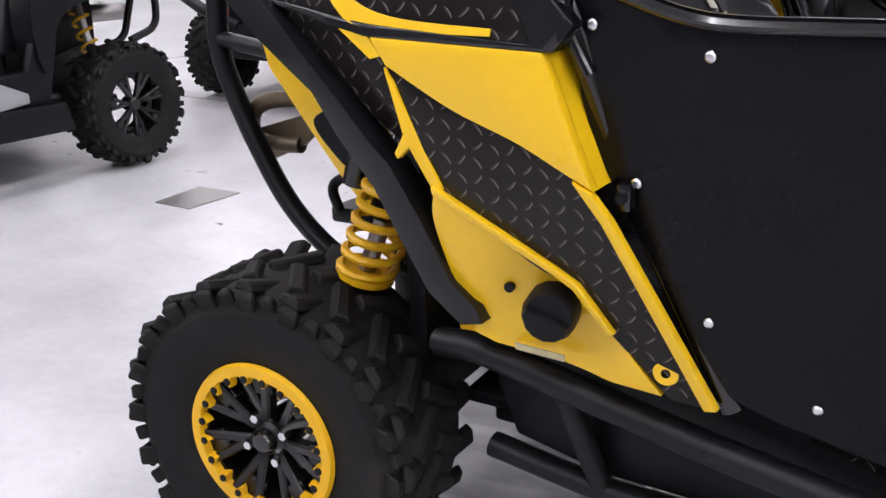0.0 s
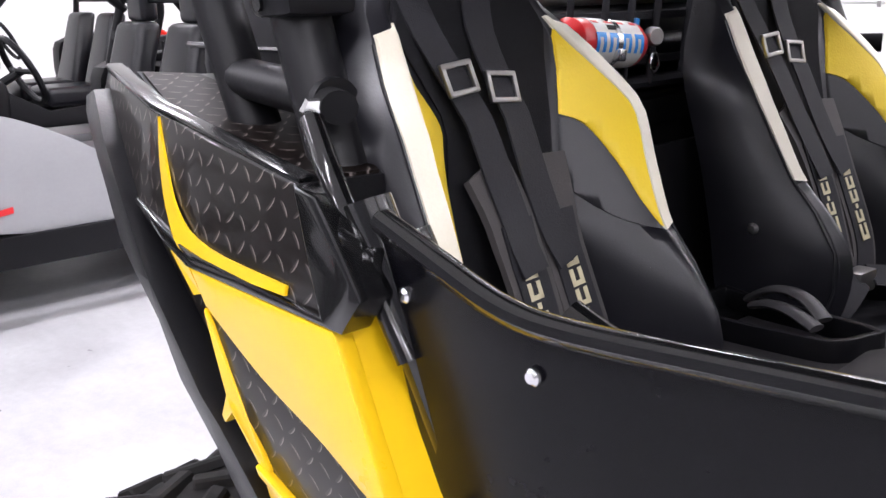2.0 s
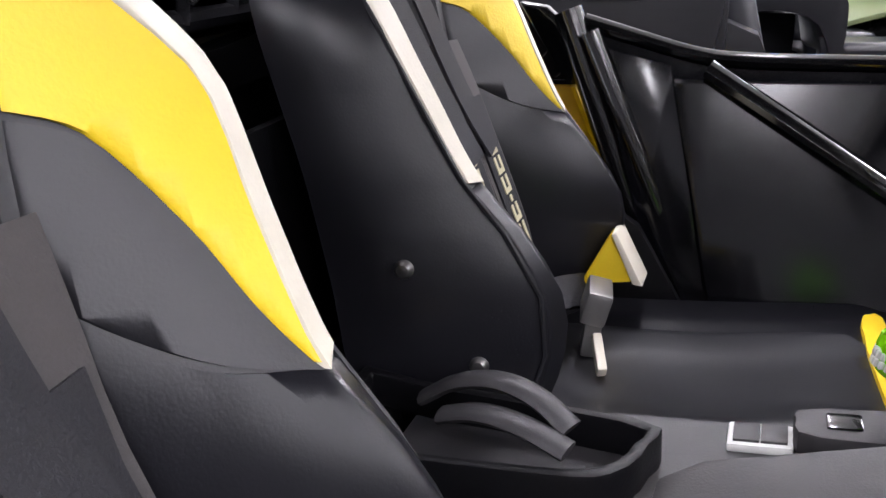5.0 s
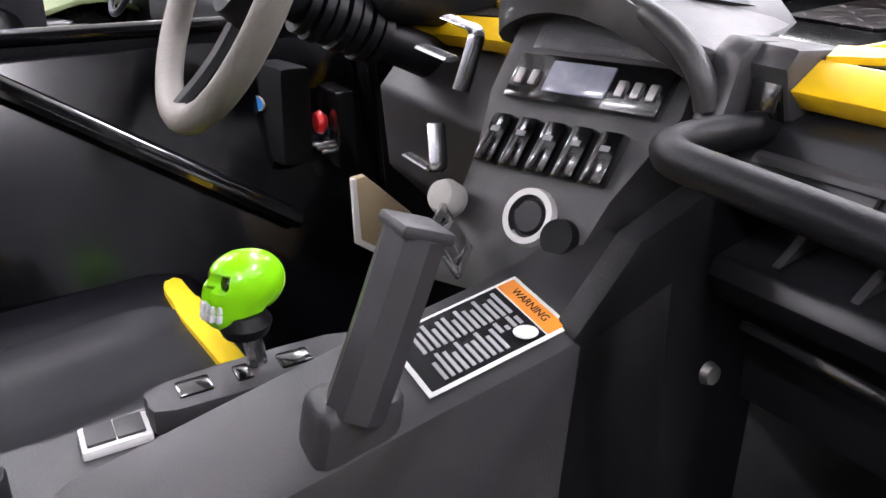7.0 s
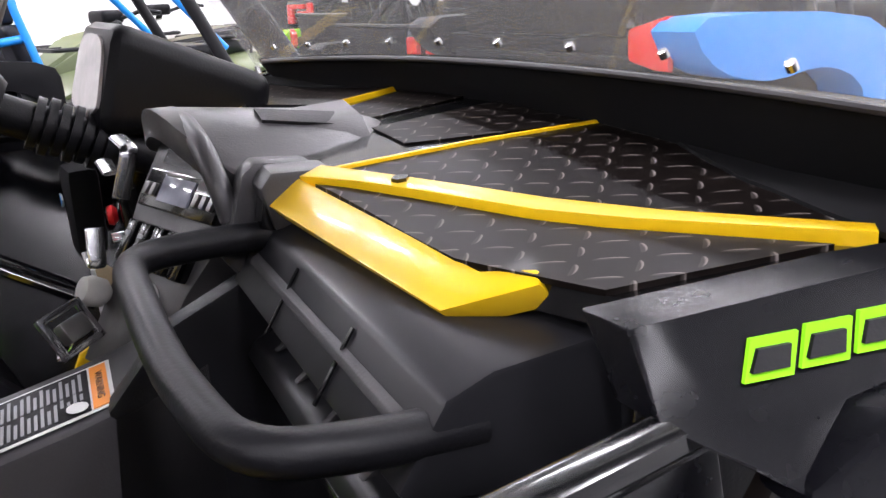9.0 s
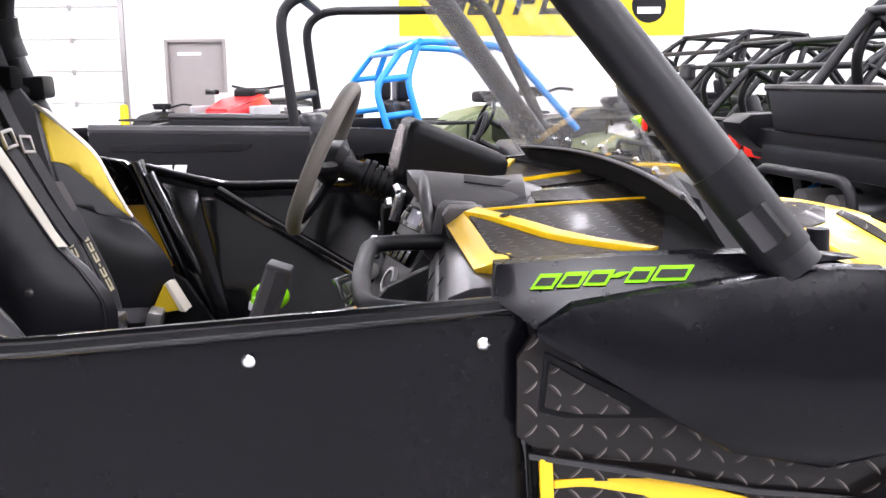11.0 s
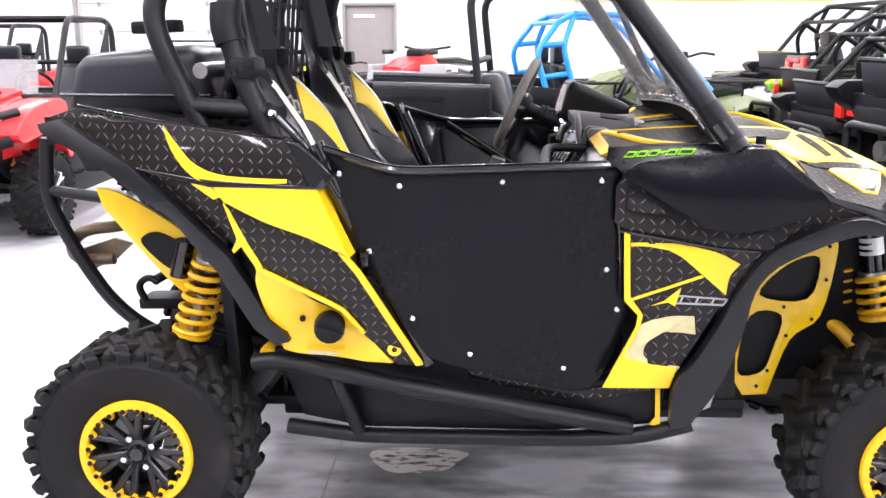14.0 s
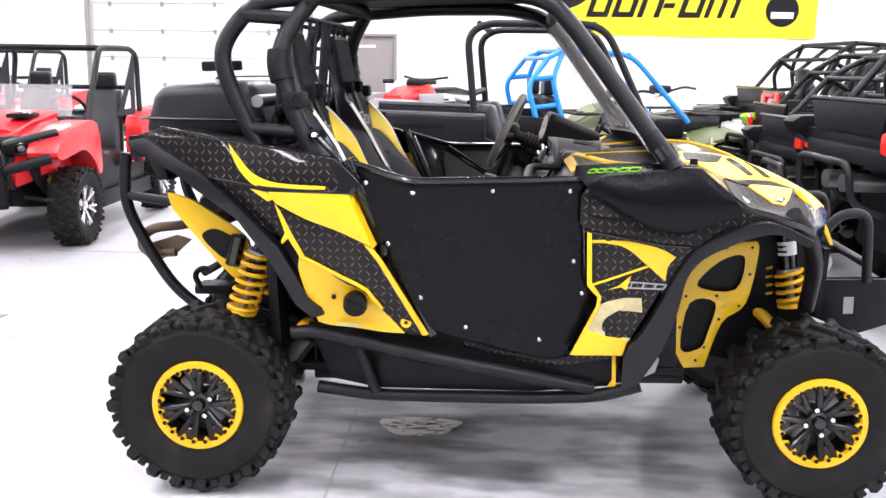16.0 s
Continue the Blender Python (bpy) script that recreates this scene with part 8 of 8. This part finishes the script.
machine("sport_side_by_side", pose(5.35, 6.75, 0, 0, 0, 3), "black sport side-by-side with lime hood", BLACK_PLASTIC, TUBE, RIM_DARK, "sport", trim=LIME)
roofed = machine("red_roofed_side_by_side", pose(-6.7, 2.8, 0, 0, 0, -95), "black side-by-side with a red roof panel", BLACK_PLASTIC, TUBE, RIM_DARK, "utility", trim=BLACK_PLASTIC)
part("roof", block(-0.70, 0.20, -0.62, 0.62, 1.885, 1.94, 0.03, 3), RED, roofed, "red moulded roof")
copy_thing(silver, pose(-4.4, -1.5, 0, 0, 0, -95))
copy_thing(red, pose(-5.7, 9.8, 0, 0, 0, -89))


def quad(name, m, label, body, light=WHITE):
    o = thing(name, m, label, "quad bike", "parked quad bikes")
    for x in (-0.62, 0.62):
        simple_wheel(o, pose(x, -0.52, 0.31, 0, 0, 0) @ Matrix.Scale(0.93, 4), RIM_DARK)
        simple_wheel(o, pose(x, 0.52, 0.31, 0, 0, 180) @ Matrix.Scale(0.93, 4), RIM_DARK)
    loft("frame", [(-0.75, 0.20, 0.28, 0.60), (0.0, 0.26, 0.24, 0.66), (0.75, 0.20, 0.30, 0.60)], BLACK_PLASTIC, o)
    loft("tank", [(-0.05, 0.16, 0.62, 0.84), (0.30, 0.22, 0.60, 0.98), (0.60, 0.30, 0.60, 0.92), (0.88, 0.18, 0.58, 0.74)], body, o, bevel=0.03)
    loft("seat", [(-0.70, 0.18, 0.72, 0.84), (-0.40, 0.20, 0.70, 0.88), (0.05, 0.15, 0.66, 0.84)], VINYL, o, bevel=0.03)
    for x, w in ((-0.62, 0.62), (0.62, 0.60)):
        part("fender", skin(smoothed([(x - 0.42, -w), (x + 0.42, -w * 0.9), (x + 0.42, w * 0.9), (x - 0.42, w)], 4), lambda u, v: Vector((u, v, 0.76 - 0.9 * (u - x) ** 2 - 0.10 * abs(v))), lambda u, v: Vector((u, v, 0.73 - 0.9 * (u - x) ** 2 - 0.10 * abs(v))), 0.14, 0.004), body if x > 0 else light, o)
        part("rack", tube([(x - 0.26, -0.36, 0.86), (x + 0.26, -0.36, 0.86), (x + 0.26, 0.36, 0.86), (x - 0.26, 0.36, 0.86), (x - 0.26, -0.36, 0.86)], 0.014, 0.05, 8), TUBE, o)
        for k in range(3):
            part("rack_bar", tube([(x - 0.26, -0.2 + 0.2 * k, 0.86), (x + 0.26, -0.2 + 0.2 * k, 0.86)], 0.010, 0, 6), TUBE, o)
        for s in (-1, 1):
            part("rack_leg", tube([(x, s * 0.30, 0.86), (x, s * 0.26, 0.60)], 0.012, 0, 6), TUBE, o)
    hb = part("handlebar", tube([(0.14, -0.40, 1.06), (0.22, -0.30, 1.08), (0.30, -0.08, 1.02), (0.30, 0.08, 1.02), (0.22, 0.30, 1.08), (0.14, 0.40, 1.06)], 0.014, 0.05, 8), TUBE, o)
    part("stem", tube([(0.30, 0, 1.02), (0.42, 0, 0.70)], 0.025, 0, 8), TUBE, hb)
    part("pod", block(0.26, 0.42, -0.12, 0.12, 1.0, 1.09, 0.03, 3), BLACK_PLASTIC, hb)
    part("headlamp", block(0.80, 0.90, -0.18, 0.18, 0.62, 0.72, 0.03, 3), light, o)
    part("bumper", tube([(0.80, -0.2, 0.36), (0.96, -0.2, 0.50), (0.94, 0, 0.66), (0.96, 0.2, 0.50), (0.80, 0.2, 0.36)], 0.018, 0.08, 8), TUBE, o)
    return o


craft = thing("personal_watercraft", pose(0.14, 12.0, 0, 0, 0, -117), "red and white personal watercraft on a display stand", "watercraft")
loft("hull", [(-1.45, 0.46, 0.62, 0.92), (-0.6, 0.54, 0.56, 0.94), (0.5, 0.52, 0.58, 0.98), (1.2, 0.34, 0.70, 1.02), (1.6, 0.10, 0.86, 1.02)], SILVER, craft, bevel=0.03)
loft("deck", [(0.05, 0.18, 0.96, 1.10), (0.3, 0.24, 0.96, 1.24), (0.7, 0.28, 0.98, 1.18), (1.15, 0.16, 0.98, 1.06)], RED, craft, bevel=0.03)
loft("seat", [(-1.2, 0.18, 1.02, 1.10), (-0.6, 0.20, 1.08, 1.18), (0.05, 0.15, 1.08, 1.16)], VINYL, craft, bevel=0.03)
for s in (-1, 1):
    part("foot_well", block(-1.2, 0.35, s * 0.39 - 0.09, s * 0.39 + 0.09, 0.93, 0.965, 0.02), GREY_PLASTIC, craft)
    part("side_flash", block(0.35, 1.0, s * 0.44 - 0.05, s * 0.44 + 0.03, 0.95, 1.10, 0.03, 3), SILVER, craft)
    part("mirror", moved(block(-0.03, 0.05, -0.09, 0.09, -0.035, 0.035, 0.02, 3), pose(0.62, s * 0.38, 1.27)), BLACK_GLOSS, craft)
part("handlebar", tube([(0.12, -0.40, 1.34), (0.22, -0.14, 1.30), (0.22, 0.14, 1.30), (0.12, 0.40, 1.34)], 0.018, 0.05, 8), BLACK_PLASTIC, craft)
part("console", block(0.16, 0.52, -0.14, 0.14, 1.16, 1.31, 0.05, 3), BLACK_PLASTIC, craft)
for x in (-0.9, 0.7):
    part("stand", block(x - 0.06, x + 0.06, -0.40, 0.40, 0.0, 0.60, 0.02), STEEL, craft)
quad("quad_bike", pose(2.92, 8.0, 0, 0, 0, 195) @ Matrix.Scale(1.18, 4), "army green quad bike with black racks", GREENPL, GREENPL)
quad("quad_bike", pose(3.71, 9.7, 0, 0, 0, 200) @ Matrix.Scale(1.2, 4), "white and grey quad bike", WHITE)
quad("quad_bike", pose(-1.26, 13.7, 0, 0, 0, -125), "black quad bike with a red tail", BLACK_PLASTIC, RED)
board = thing("display_board", pose(-0.45, 14.9, 0, 0, 0, -5), "plain white display board standing by the door", "display board")
part("panel", block(-0.42, 0.42, -0.02, 0.02, 0.10, 1.22, 0.006), WHITE, board)
for s in (-1, 1):
    part("foot", block(s * 0.3 - 0.03, s * 0.3 + 0.03, -0.2, 0.2, 0.0, 0.10, 0.01), STEEL, board)
